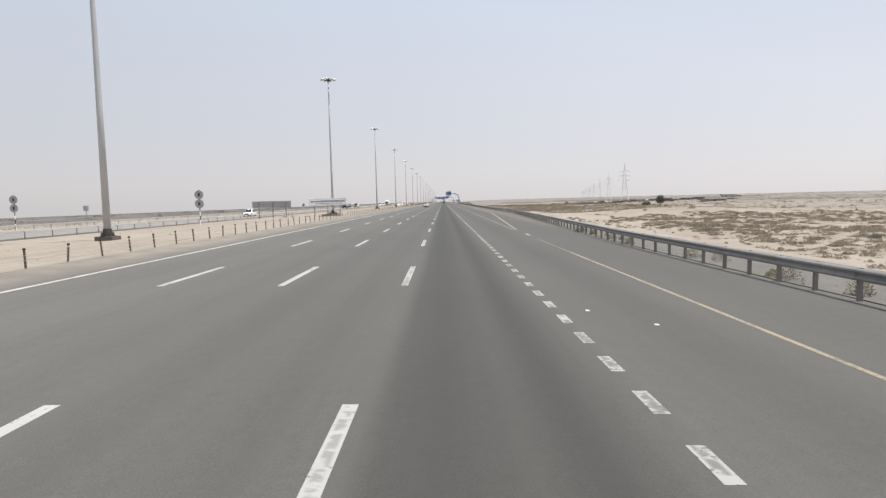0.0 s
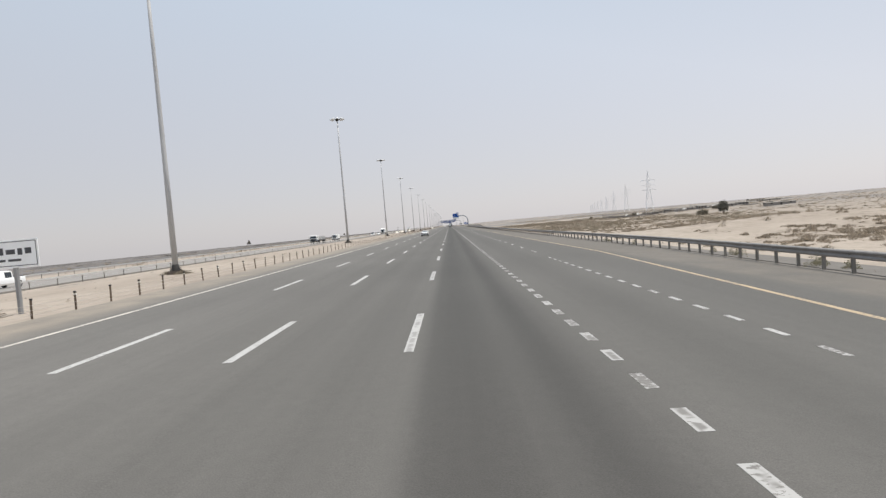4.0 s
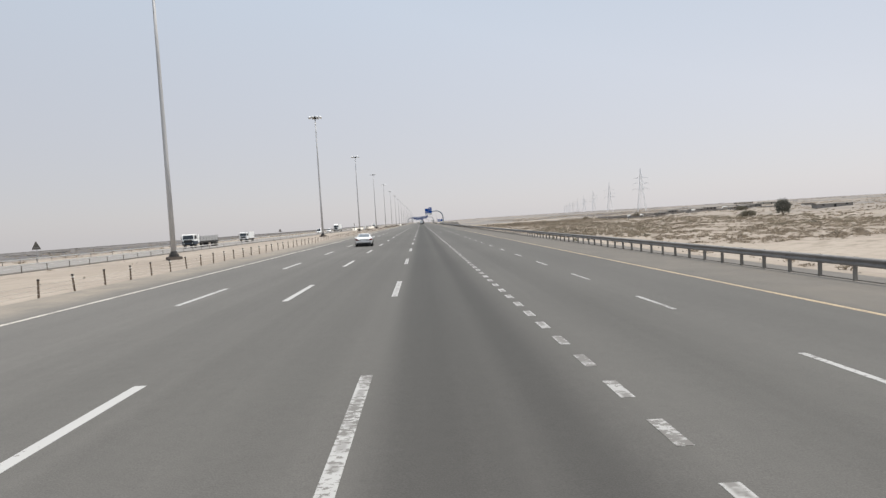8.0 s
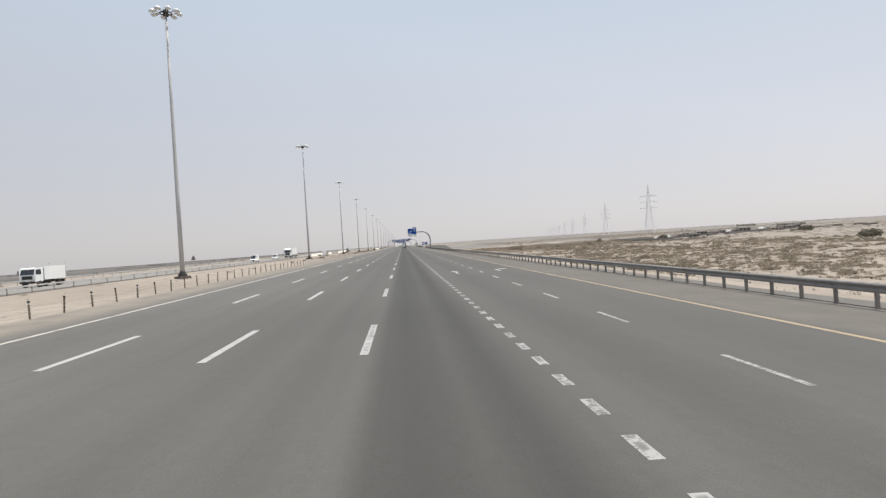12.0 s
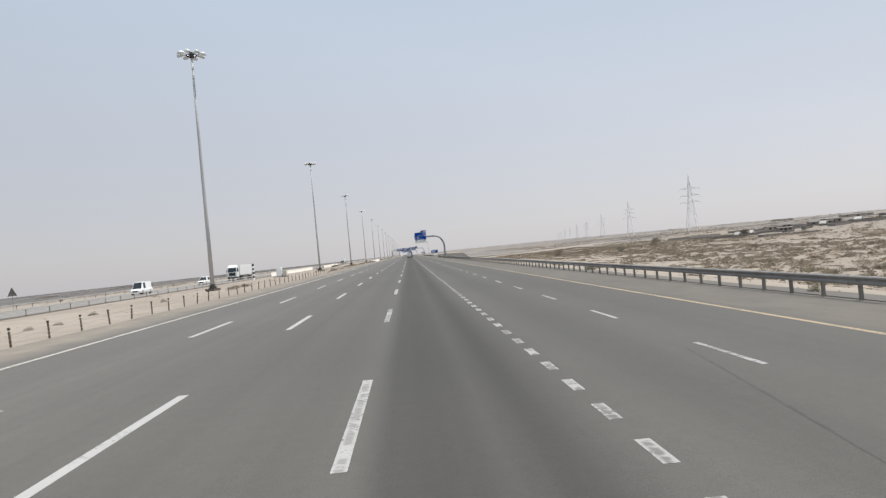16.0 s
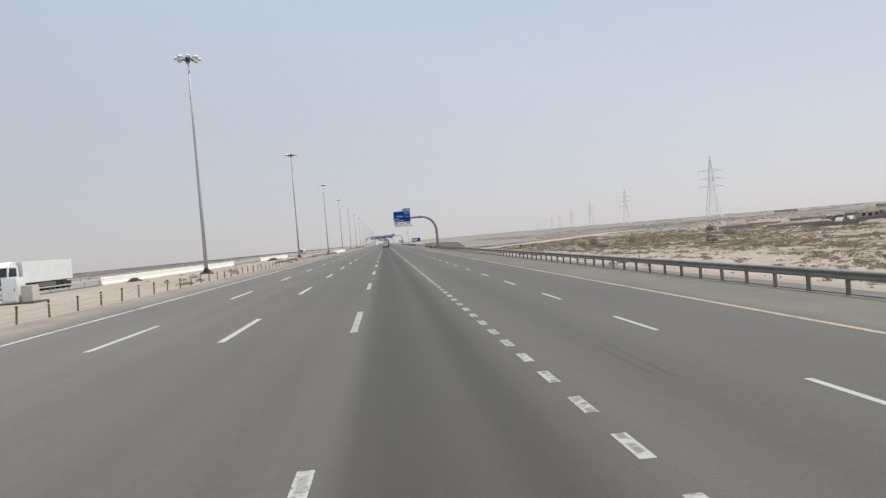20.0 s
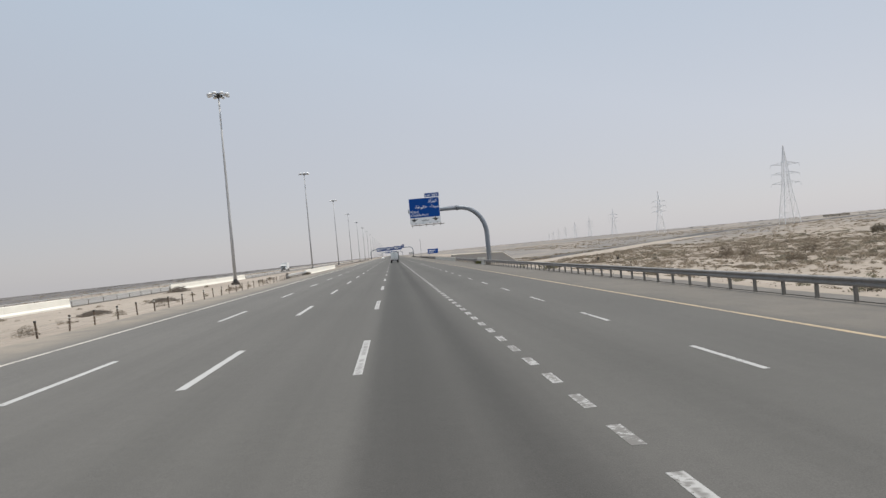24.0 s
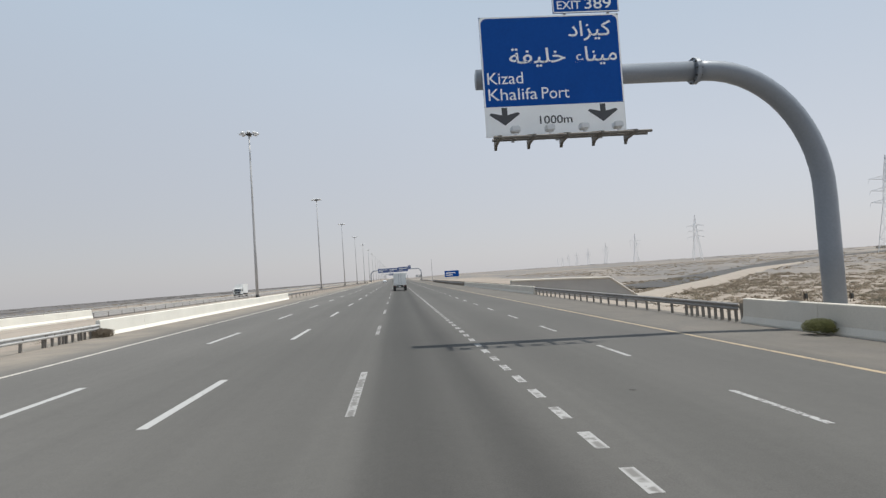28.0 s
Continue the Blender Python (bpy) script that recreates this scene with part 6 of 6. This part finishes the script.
def brush_pile(x, y, length, depth, h, turn, seed, label):
    """A heap of dead branches: many crooked thin sticks over a few thicker limbs."""
    t = thing("brush_pile", label, "brush", "heaps of dead branches", at=pose(x, y, ground_z(x, y), 0, 0, turn))
    r = random.Random(seed)
    bm = bmesh.new()
    for k in range(7):
        u, v = r.uniform(-0.3, 0.3) * length, r.uniform(-0.3, 0.3) * depth
        a, l = r.uniform(-0.5, 0.5), r.uniform(0.3, 0.6) * length
        z0, z1 = r.uniform(0.0, 0.25) * h, r.uniform(0.2, 0.8) * h
        sweep(bm, [(u - l / 2 * math.cos(a), v - l / 2 * math.sin(a), z0), (u, v, (z0 + z1) / 2 + 0.1 * h), (u + l / 2 * math.cos(a), v + l / 2 * math.sin(a), z1)], [0.03, 0.025, 0.012], 5)
    part("limbs", bm, M_RUST, t)
    bm = bmesh.new()
    for k in range(420):
        u, v = r.gauss(0, 0.24) * length, r.gauss(0, 0.3) * depth
        top = h * max(0.1, 1 - (2 * u / length) ** 2 * 0.8)
        c = Vector((u, v, r.uniform(0.02, 0.9) * top))
        d = Vector((r.uniform(-1, 1), r.uniform(-0.6, 0.6), r.uniform(-0.3, 0.35))).normalized() * r.uniform(0.08, 0.14) * length
        q = Vector((0, 0, 0.012))
        bm.faces.new([bm.verts.new(p) for p in (c - d - q, c + d - q, c + d + q, c - d + q)])
    part("twigs", bm, M_TWIG, t)
    return t


for i, (x, y, l, d, h, turn) in enumerate(((-19.6, 109.3, 3.4, 0.9, 0.5, 0), (-21.3, 559.8, 2.2, 0.9, 0.35, 4), (-20.6, 570.8, 2.4, 0.9, 0.32, 0), (-31.0, 605.8, 3.2, 1.2, 0.85, 0), (-35.0, 520.0, 1.8, 0.9, 0.6, 0))):
    brush_pile(x, y, l, d, h, turn, 60 + i, "heap of dead dry branches lying on the sandy median" if y > 200 else "straw-dry brush heap lying below a road name board")
tufts("far_verge_scrub", scatter(1700, -230, -64, 0, 900, (0.8, 2.2), (0.1, 0.28), -0.2, 0.8), M_SCRUB, "low dry tufts on the flat sand beyond the opposite carriageway", 14, 33, 0.14)


def stones(name, spots, label):
    """Loose stones and clods: small uneven lumps sunk a little into the sand."""
    r = random.Random(77)
    vs, fs = [], []
    for x, y, z, d in spots:
        i = len(vs)
        for u, v, w in ((1, 0, 0), (0, 1, 0), (-1, 0, 0), (0, -1, 0), (0, 0, 1), (0, 0, -0.6)):
            k = d * r.uniform(0.6, 1.3)
            vs.append((x + u * k + r.uniform(-0.2, 0.2) * d, y + v * k * 1.2, z + w * k * 0.7))
        for p, q in ((0, 1), (1, 2), (2, 3), (3, 0)):
            fs += [(i + p, i + q, i + 4), (i + q, i + p, i + 5)]
    me = bpy.data.meshes.new(name)
    me.from_pydata(vs, [], fs)
    me.materials.append(M_STONE)
    return tagged(new(name, me), label, "stones", kind="stuff")


stone_spots = []
for i in range(1500):
    x, y = rng.uniform(-37, -16.3), rng.uniform(0, 640)
    stone_spots.append((x, y, ground_z(x, y), rng.choice((0.02, 0.03, 0.04, 0.05, 0.1))))
for i in range(900):
    y = rng.uniform(0, 640)
    x = right_rail(y) + rng.uniform(0.3, 1.2) if y < 120 else rng.uniform(15.6, 19)
    stone_spots.append((x, y, ground_z(x, y) if x > 15.42 else road_z(x) + 0.04, rng.choice((0.02, 0.03, 0.05, 0.08))))
stones("loose_stones", stone_spots, "loose stones and clods scattered over the sandy verges")
rail_spots = []
for x, y, w in ((11.0, 48.8, 0.8), (11.4, 49.4, 0.7), (11.3, 45.7, 0.6), (11.0, 39.7, 0.6), (11.4, 38.8, 0.5), (10.75, 35.2, 0.6), (10.8, 26.5, 0.65), (10.8, 19.0, 0.75), (10.9, 15.8, 0.7)):
    rail_spots.append((x, y, road_z(x), w, w * 0.75))
for x, y, w in ((16.2, 399.8, 0.9), (17.8, 536.2, 1.2), (17.7, 544.9, 0.7), (18.2, 540.6, 0.6), (18.6, 583.5, 0.7), (19.2, 586.0, 0.7), (16.0, 472.8, 0.6)):
    rail_spots.append((x, y, ground_z(x, y), w, w * 0.6))
for i in range(40):
    y = rng.uniform(0, 150) if i < 30 else rng.uniform(150, 590)
    x = right_rail(y) + rng.uniform(0.35, 1.1)
    rail_spots.append((x, y, max(road_z(x) if x < 15.3 else -9, ground_z(x, y)), rng.uniform(0.3, 0.7), rng.uniform(0.25, 0.5)))
tufts("roadside_scrub", [(x, y, ground_z(x, y), w, h) for x, y, w, h in ((16.3, 577.4, 1.3, 0.6), (16.6, 578.6, 1.5, 0.75), (17.0, 580.0, 1.4, 0.6), (16.4, 400.3, 0.9, 0.45), (17.9, 476.0, 0.9, 0.4))], M_WEED, "rounded olive-brown bushes crowding the guardrail", 2600, 61, 0.014)
tufts("roadside_scrub", rail_spots, M_WEED, "grey-green weeds growing behind the guardrail posts", 520, 8, 0.03)


def bush(x, y, z, w, h, label, seed, clumps=420, leaf=None, fine=0.055):
    """A rounded shrub: a forked stem with a crown of many small leaf clumps."""
    t = thing("desert_tree", label, "tree", "desert trees", at=pose(x, y, z))
    r = random.Random(seed)
    bm = bmesh.new()
    for k in range(5):
        a = k * 1.3 + r.random()
        sweep(bm, [(0.1 * math.cos(a), 0.1 * math.sin(a), -0.2), (0.12 * w * math.cos(a), 0.12 * w * math.sin(a), h * 0.3), (0.3 * w * math.cos(a), 0.3 * w * math.sin(a), h * 0.65)], [0.05 * h * 0.4, 0.03 * h * 0.4, 0.012 * h * 0.4], 6)
    part("trunk", bm, M_RUST, t)
    vs, fs = [], []
    for k in range(clumps):
        a, u = r.uniform(0, 2 * math.pi), r.uniform(-0.75, 1)
        d = r.uniform(0.45, 1.0) * (1 + 0.25 * noise.noise((math.cos(a) * 2, math.sin(a) * 2, u * 2 + seed)))
        c = Vector((0.5 * w * d * math.cos(a) * math.sqrt(max(0, 1 - u * u)), 0.5 * w * d * math.sin(a) * math.sqrt(max(0, 1 - u * u)), h * (0.5 + 0.5 * d * u)))
        for j in range(6):
            p, q = Vector((r.uniform(-1, 1), r.uniform(-1, 1), r.uniform(-1, 1))).normalized(), Vector((r.uniform(-1, 1), r.uniform(-1, 1), r.uniform(-1, 1))).normalized()
            s = fine * w * r.uniform(0.6, 1.2)
            i = len(vs)
            vs += [tuple(c + s * p), tuple(c + s * q), tuple(c - s * p * 0.6), tuple(c - s * q * 0.5)]
            fs.append((i, i + 1, i + 2, i + 3))
    me = bpy.data.meshes.new("crown")
    me.from_pydata(vs, [], fs)
    me.materials.append(leaf or M_FOLIAGE)
    part("crown", me, None, t, "dense dusty green crown")
    return t


bush(147.2, 418.5, -3.7, 5.9, 6.8, "dark rounded desert tree standing alone on the sand", 1, 1500, None, 0.036)
bush(145, 441, ground_z(145, 441), 7, 3.2, "low grey-green desert shrub near a lone tree", 2, 500, M_GREEN, 0.04)
bush(135.2, 675.7, ground_z(135.2, 675.7), 4.4, 3.2, "dusty thorn tree beside the camp", 12, 500, M_OLIVE, 0.035)
bush(205, 560, ground_z(205, 560), 8, 3.0, "wide low dusty desert shrub", 3, 500, M_GREEN, 0.04)
bush(165, 640, ground_z(165, 640), 6, 3.0, "low dusty desert shrub", 4, 500, M_GREEN, 0.04)
for i, (x, y, w, h, m) in enumerate(((81, 577, 3.2, 2.6, M_GREEN), (64, 608, 3.6, 1.3, M_SCRUB), (83, 631, 3.6, 2.2, M_SCRUB), (70, 632, 3.4, 2.6, M_SCRUB), (76, 650, 3.2, 2.8, M_SCRUB), (66, 632, 3.0, 2.0, M_SCRUB), (39, 606, 2.6, 1.2, M_OLIVE), (111, 620, 4.0, 2.4, M_SCRUB), (56, 399, 2.6, 1.2, M_SCRUB))):
    bush(x, y, ground_z(x, y) - 0.1, w, h, "thin dry thorn shrub on the desert sand", 20 + i, 420, m, 0.03)
bush(14.0, 615.4, road_z(14.0), 1.1, 0.56, "olive-green tumbleweed resting against the concrete parapet", 5, 2600, M_TUMBLE, 0.021)
bush(-15.95, 630.2, 0.22, 1.3, 0.6, "dry grey bush at the parapet's end", 6, 1100, M_SCRUB, 0.028)

# a desert camp: low sheds, tarpaulin pens and white tents
def shed(x, y, w, d, h, wall, turn, label):
    z = ground_z(x, y)
    t = thing("desert_shed", label, "shed", "desert camp", at=pose(x, y, z, 0, 0, turn))
    bm = bmesh.new()
    box(bm, -w / 2, w / 2, -d / 2, d / 2, -1.5, h)
    part("wall", bm, wall, t)
    bm = bmesh.new()
    prism(bm, [(-d / 2 - 0.4, h + 0.1), (0, h + 0.45), (d / 2 + 0.4, h + 0.1), (d / 2 + 0.4, h), (-d / 2 - 0.4, h)], -w / 2 - 0.4, w / 2 + 0.4, axis="x")
    part("roof", bm, M_POST, t)
    for k in range(3):
        bm = bmesh.new()
        xx = -w / 3 + k * w / 3
        box(bm, xx - 0.6, xx + 0.6, -d / 2 - 0.03, -d / 2 + 0.05, 0.9 if k != 1 else 0.0, min(2.1, h - 0.2))
        part("window" if k != 1 else "door", bm, M_BLACK, t)
    return t


def tent(x, y, r):
    z = ground_z(x, y)
    t = thing("tent", "small white canvas tent in the desert camp", "tent", "camp tents", at=pose(x, y, z, 0, 0, 20 * r))
    bm = bmesh.new()
    prism(bm, [(-r, -0.3), (-r, 1.1), (0, 2.3), (r, 1.1), (r, -0.3)], -r * 1.3, r * 1.3)
    part("canvas", bm, M_CANVAS, t)
    bm = bmesh.new()
    box(bm, -0.4, 0.4, -r * 1.3 - 0.03, -r * 1.3 + 0.01, 0.0, 1.5)
    part("doorway", bm, M_BLACK, t)


def pen(x, y, w, turn):
    z = ground_z(x, y)
    t = thing("livestock_pen", "low dark fabric fence pen on wooden stakes", "fence", "camp pens", at=pose(x, y, z, 0, 0, turn))
    for a, b in (((-w / 2, 0), (w / 2, 0)), ((w / 2, 0), (w / 2, w * 0.4)), ((w / 2, w * 0.4), (-w / 2, w * 0.4)), ((-w / 2, w * 0.4), (-w / 2, 0))):
        bm = bmesh.new()
        p, q = Vector((*a, 0)), Vector((*b, 0))
        n = Vector((q.y - p.y, p.x - q.x, 0)).normalized() * 0.03
        lo = [bm.verts.new(v + u + Vector((0, 0, -0.3))) for v, u in ((p, n), (q, n), (q, -n), (p, -n))]
        hi = [bm.verts.new(v + u + Vector((0, 0, 0.95))) for v, u in ((p, n), (q, n), (q, -n), (p, -n))]
        bm.faces.new(hi)
        for k in range(4):
            bm.faces.new((lo[k], lo[(k + 1) % 4], hi[(k + 1) % 4], hi[k]))
        part("fabric_panel", bm, M_CAMP, t)
    for k in range(8):
        bm = bmesh.new()
        xx = -w / 2 + w * k / 7
        sweep(bm, [(xx, -0.06, -0.3), (xx, -0.06, 1.6)], 0.05, 5)
        part("stake", bm, M_RUST, t)


CX, CY = 160.0, 630.0


def camp_y(x, y):
    """The camp ends along a slanting line."""
    return min(y, 518 + 1.05 * x)


for x, y, w, d, h, wall in ((193.5, 661, 7, 5, 2.2, M_MASONRY), (208, 676, 7, 4, 2.2, M_CAMP), (224, 668, 12, 4, 1.9, M_CAMP), (246, 690, 9, 5, 2.4, M_CAMP), (182, 634, 6, 4, 1.8, M_CAMP), (262, 664, 14, 5, 2.0, M_CAMP), (236, 636, 8, 4, 1.7, M_MASONRY), (290, 700, 11, 5, 2.4, M_CAMP)):
    shed(x, y, w, d, h, wall, rng.uniform(-25, 25), "low flat shed of the desert camp")
for x, y, r in ((168.3, 640.5, 1.7), (155.3, 627.5, 1.0), (216, 654, 1.3), (252, 676, 1.5)):
    tent(x, y, r)
for x, y, w, turn in ((174.5, 697.5, 36, 38), (203.5, 707, 15, 22), (151.5, 648, 12, 8), (143, 614, 15, -4), (146, 581.5, 11, 5), (158, 581, 10, -8), (178.5, 640, 14, 6), (196, 646, 16, -5), (214, 640, 13, 9), (232, 652, 18, -6), (250, 650, 14, 12), (268, 684, 20, 4), (206, 690, 14, -10), (228, 700, 16, 6)):
    pen(x, camp_y(x, y), w, turn)
for i in range(22):
    x = CX + rng.uniform(-14, 150)
    pen(x, camp_y(x, CY + rng.uniform(-55, 60)), rng.uniform(4, 11), rng.uniform(-30, 30))
shed(211, 482, 18, 5, 1.7, M_CAMP, -3, "long low dark shed near a lone desert tree")
for x, y, w, d, h in ((420, 900, 26, 9, 2.2), (600, 1300, 30, 12, 3.0)):
    shed(x, y, w, d, h, M_MASONRY, rng.uniform(-20, 20), "low pale building far off on the sand")

# a graded track across the low ground
def track(points, width):
    bm = bmesh.new()
    prev = None
    for i in range(len(points) - 1):
        (x0, y0), (x1, y1) = points[i], points[i + 1]
        n = max(2, int(math.hypot(x1 - x0, y1 - y0) / 6))
        for k in range(n + (i == len(points) - 2)):
            f = k / n
            x, y = x0 + (x1 - x0) * f, y0 + (y1 - y0) * f
            d = Vector((x1 - x0, y1 - y0, 0)).normalized()
            side = Vector((d.y, -d.x, 0))
            z = -3.6 + 0.004 * max(0, x - 60)
            row = [bm.verts.new(Vector((x, y, z + dz)) + side * o) for o, dz in ((-width, -1.5), (-width * 0.5, 0), (width * 0.5, 0), (width * 1.1, -1.5))]
            if prev:
                for q in range(3):
                    bm.faces.new((prev[q], prev[q + 1], row[q + 1], row[q]))
            prev = row
    return tagged(part("sand_track", bm, M_TRACK), "pale graded sand track on a low bank", "track", kind="structure")


track([(34, 694), (54, 718), (85, 756), (150, 843), (222, 908), (420, 1075)], 4.6)
# a dark desert road behind the track
bm = bmesh.new()
prev = None
for x, y in ((60, 752), (84, 780), (150, 858), (230, 935), (420, 1095), (700, 1310)):
    z = max(ground_z(x, y), ground_z(x + 6, y - 4), ground_z(x - 6, y + 4)) + 0.25
    row = [bm.verts.new((x + 5.5 * u, y - 7.0 * u, z + dz)) for u, dz in ((-1.2, -1.2), (-1, 0), (1, 0), (1.2, -1.2))]
    if prev:
        for q in range(3):
            bm.faces.new((prev[q], prev[q + 1], row[q + 1], row[q]))
    prev = row
tagged(part("desert_road", bm, M_OLDROAD), "narrow dark asphalt road across the desert", "road", kind="structure")

def marker_box(x, y):
    t = thing("marker_box", "small dark marker box on two stakes in the sand", "marker", "sand markers", at=pose(x, y, ground_z(x, y), 0, 0, 25))
    bm = bmesh.new()
    box(bm, -0.28, 0.28, -0.15, 0.15, 0.35, 1.05, 0.03)
    part("box", bm, M_DARKSTEEL, t)
    for s in (-0.35, 0.35):
        bm = bmesh.new()
        sweep(bm, [(s, 0, -0.4), (s, 0, 1.35)], 0.05, 6)
        part("stake", bm, M_RUST, t)


marker_box(54.2, 674.3)
marker_box(58.5, 671.5)

# tyre marks and loose bits on the motorway
def smear(points, width):
    bm = bmesh.new()
    prev = None
    for i, (x, y) in enumerate(points):
        w = width * (0.4 if i in (0, len(points) - 1) else 1.0) / 2
        row = [bm.verts.new((x + u, y, road_z(x + u) + 0.003)) for u in (-w, w)]
        if prev:
            bm.faces.new((prev[0], prev[1], row[1], row[0]))
        prev = row
    return part("skid_mark", bm, M_RUBBER, road, "dark rubber tyre smear")


smear([(2.39, 334.2), (2.63, 336.8), (3.0, 339.8), (3.5, 343.6), (4.44, 349.6), (5.86, 358.2)], 0.08)
smear([(4.35, 440.0), (4.42, 443.5), (4.5, 447.5)], 0.10)
smear([(4.62, 440.0), (4.68, 443.5), (4.75, 447.0)], 0.10)
for i, (x, y) in enumerate(((4.38, 12.2), (3.37, 13.8), (4.59, 607.9))):
    bm = bmesh.new()
    r = random.Random(40 + i)
    top = [bm.verts.new((0.055 * math.cos(k) * r.uniform(0.6, 1.3), 0.06 * math.sin(k) * r.uniform(0.6, 1.3), 0.015)) for k in range(6)]
    low = [bm.verts.new((v.co.x * 1.3, v.co.y * 1.3, -0.01)) for v in top]
    bm.faces.new(top)
    for k in range(6):
        bm.faces.new((low[k], low[(k + 1) % 6], top[(k + 1) % 6], top[k]))
    scrap = thing("litter_scrap", "small pale scrap of litter on the asphalt" if y < 100 else "small dark rubber scrap on the asphalt", "litter", "road litter", at=pose(x, y, road_z(x)))
    part("scrap", bm, M_REFLECT if y < 100 else M_RUBBER, scrap)

# ---------------------------------------------------------------- road markings, last
def drift(y):
    """The markings were set out in lengths that do not quite add up."""
    return float(np.interp(y, (38, 50, 183, 330, 356, 395, 460, 588, 604), (-0.27, 0.13, 0.13, -0.28, -0.17, -0.02, -0.02, 0.0, -0.34)))


me_long = stripe_mesh("lane_dash", DASH, 0.20, M_WHITE)
ys = [FIRST + STEP * k for k in range(-2, 68)]
me_ladder = stripe_mesh("lane_dash", DASH, 0.20, M_LADDER)
for x in (LINE_A, LINE_B, LINE_C):
    stripes(x, [y for y in ys if x != LINE_C or y < 590], me_ladder if x == LINE_C else me_long, road)
    joined_stripes(x, [FIRST + STEP * k for k in range(68, 130)], DASH, 0.20, M_WHITE, road)
stripes(LINE_C, [y for y in ys if y >= 590], stripe_mesh("lane_dash", DASH, 0.17, M_SCUFFED), road)
me_short = stripe_mesh("short_dash", 0.88, 0.20, M_SHORTWHITE)
S_STEP = 1.804
s_all = [y + drift(y) for y in (0.07 + S_STEP * k for k in range(-3, 640))]
stripes(LINE_S, s_all[:300], me_short, road, "short_dash")
joined_stripes(LINE_S, s_all[300:], 0.92, 0.20, M_SHORTWHITE, road)
stripes(LINE_D - 0.17, [53.68 + S_STEP * k for k in range(0, 40)], stripe_mesh("short_dash", 0.80, 0.14, M_WORNWHITE), road, "short_dash")
me_mid = stripe_mesh("middle_dash", 2.76, 0.13, M_WORNWHITE)
d_ys = [y + drift(y) for y in (131.61 + 8.0215 * k for k in range(0, 75))]
stripes(LINE_D, [43.98], stripe_mesh("middle_dash", 2.38, 0.14, M_WHITE), road, "middle_dash")
stripes(LINE_D, d_ys, me_mid, road, "middle_dash")
joined_stripes(LINE_D, [d_ys[-1] + 8.0215 * k for k in range(1, 60)], 2.5, 0.14, M_WORNWHITE, road)


def lane_arrow(x, y, turn):
    """A painted straight arrow, or one bent to the right."""
    bm = bmesh.new()
    z = 0.004
    shapes = [[(-0.1, 0), (0.1, 0), (0.1, 3.4), (-0.1, 3.4)], [(-0.42, 3.4), (0.42, 3.4), (0.0, 5.0)]]
    if turn:
        shapes = [[(-0.1, 0), (0.1, 0), (0.1, 3.0), (-0.1, 3.0)], [(0.1, 2.6), (0.55, 3.2), (0.55, 3.6), (-0.1, 3.0)], [(0.55, 2.7), (1.15, 3.5), (0.55, 4.2)]]
    for s in shapes:
        bm.faces.new([bm.verts.new((u, v, -FALL * u + z)) for u, v in s])
    part("lane_arrow", bm, M_WHITE, road).location = (x, y, road_z(x))


lane_arrow(4.3, 307.5, False)
lane_arrow(8.0, 309.5, True)
for x in (-42.6, -46.2, -49.9, -53.6):
    bm = bmesh.new()
    for k in range(0, 70):
        y = 1.0 + 15.9 * k
        z = -0.33 + 0.29 * (x + 60.5) / 21.7 + 0.005
        bm.faces.new([bm.verts.new((x + a, y + b, z)) for a, b in ((-0.1, 0), (0.1, 0), (0.1, 5.3), (-0.1, 5.3))])
    part("far_lane_line", bm, M_WHITE, road_far)["kind"] = "stuff"
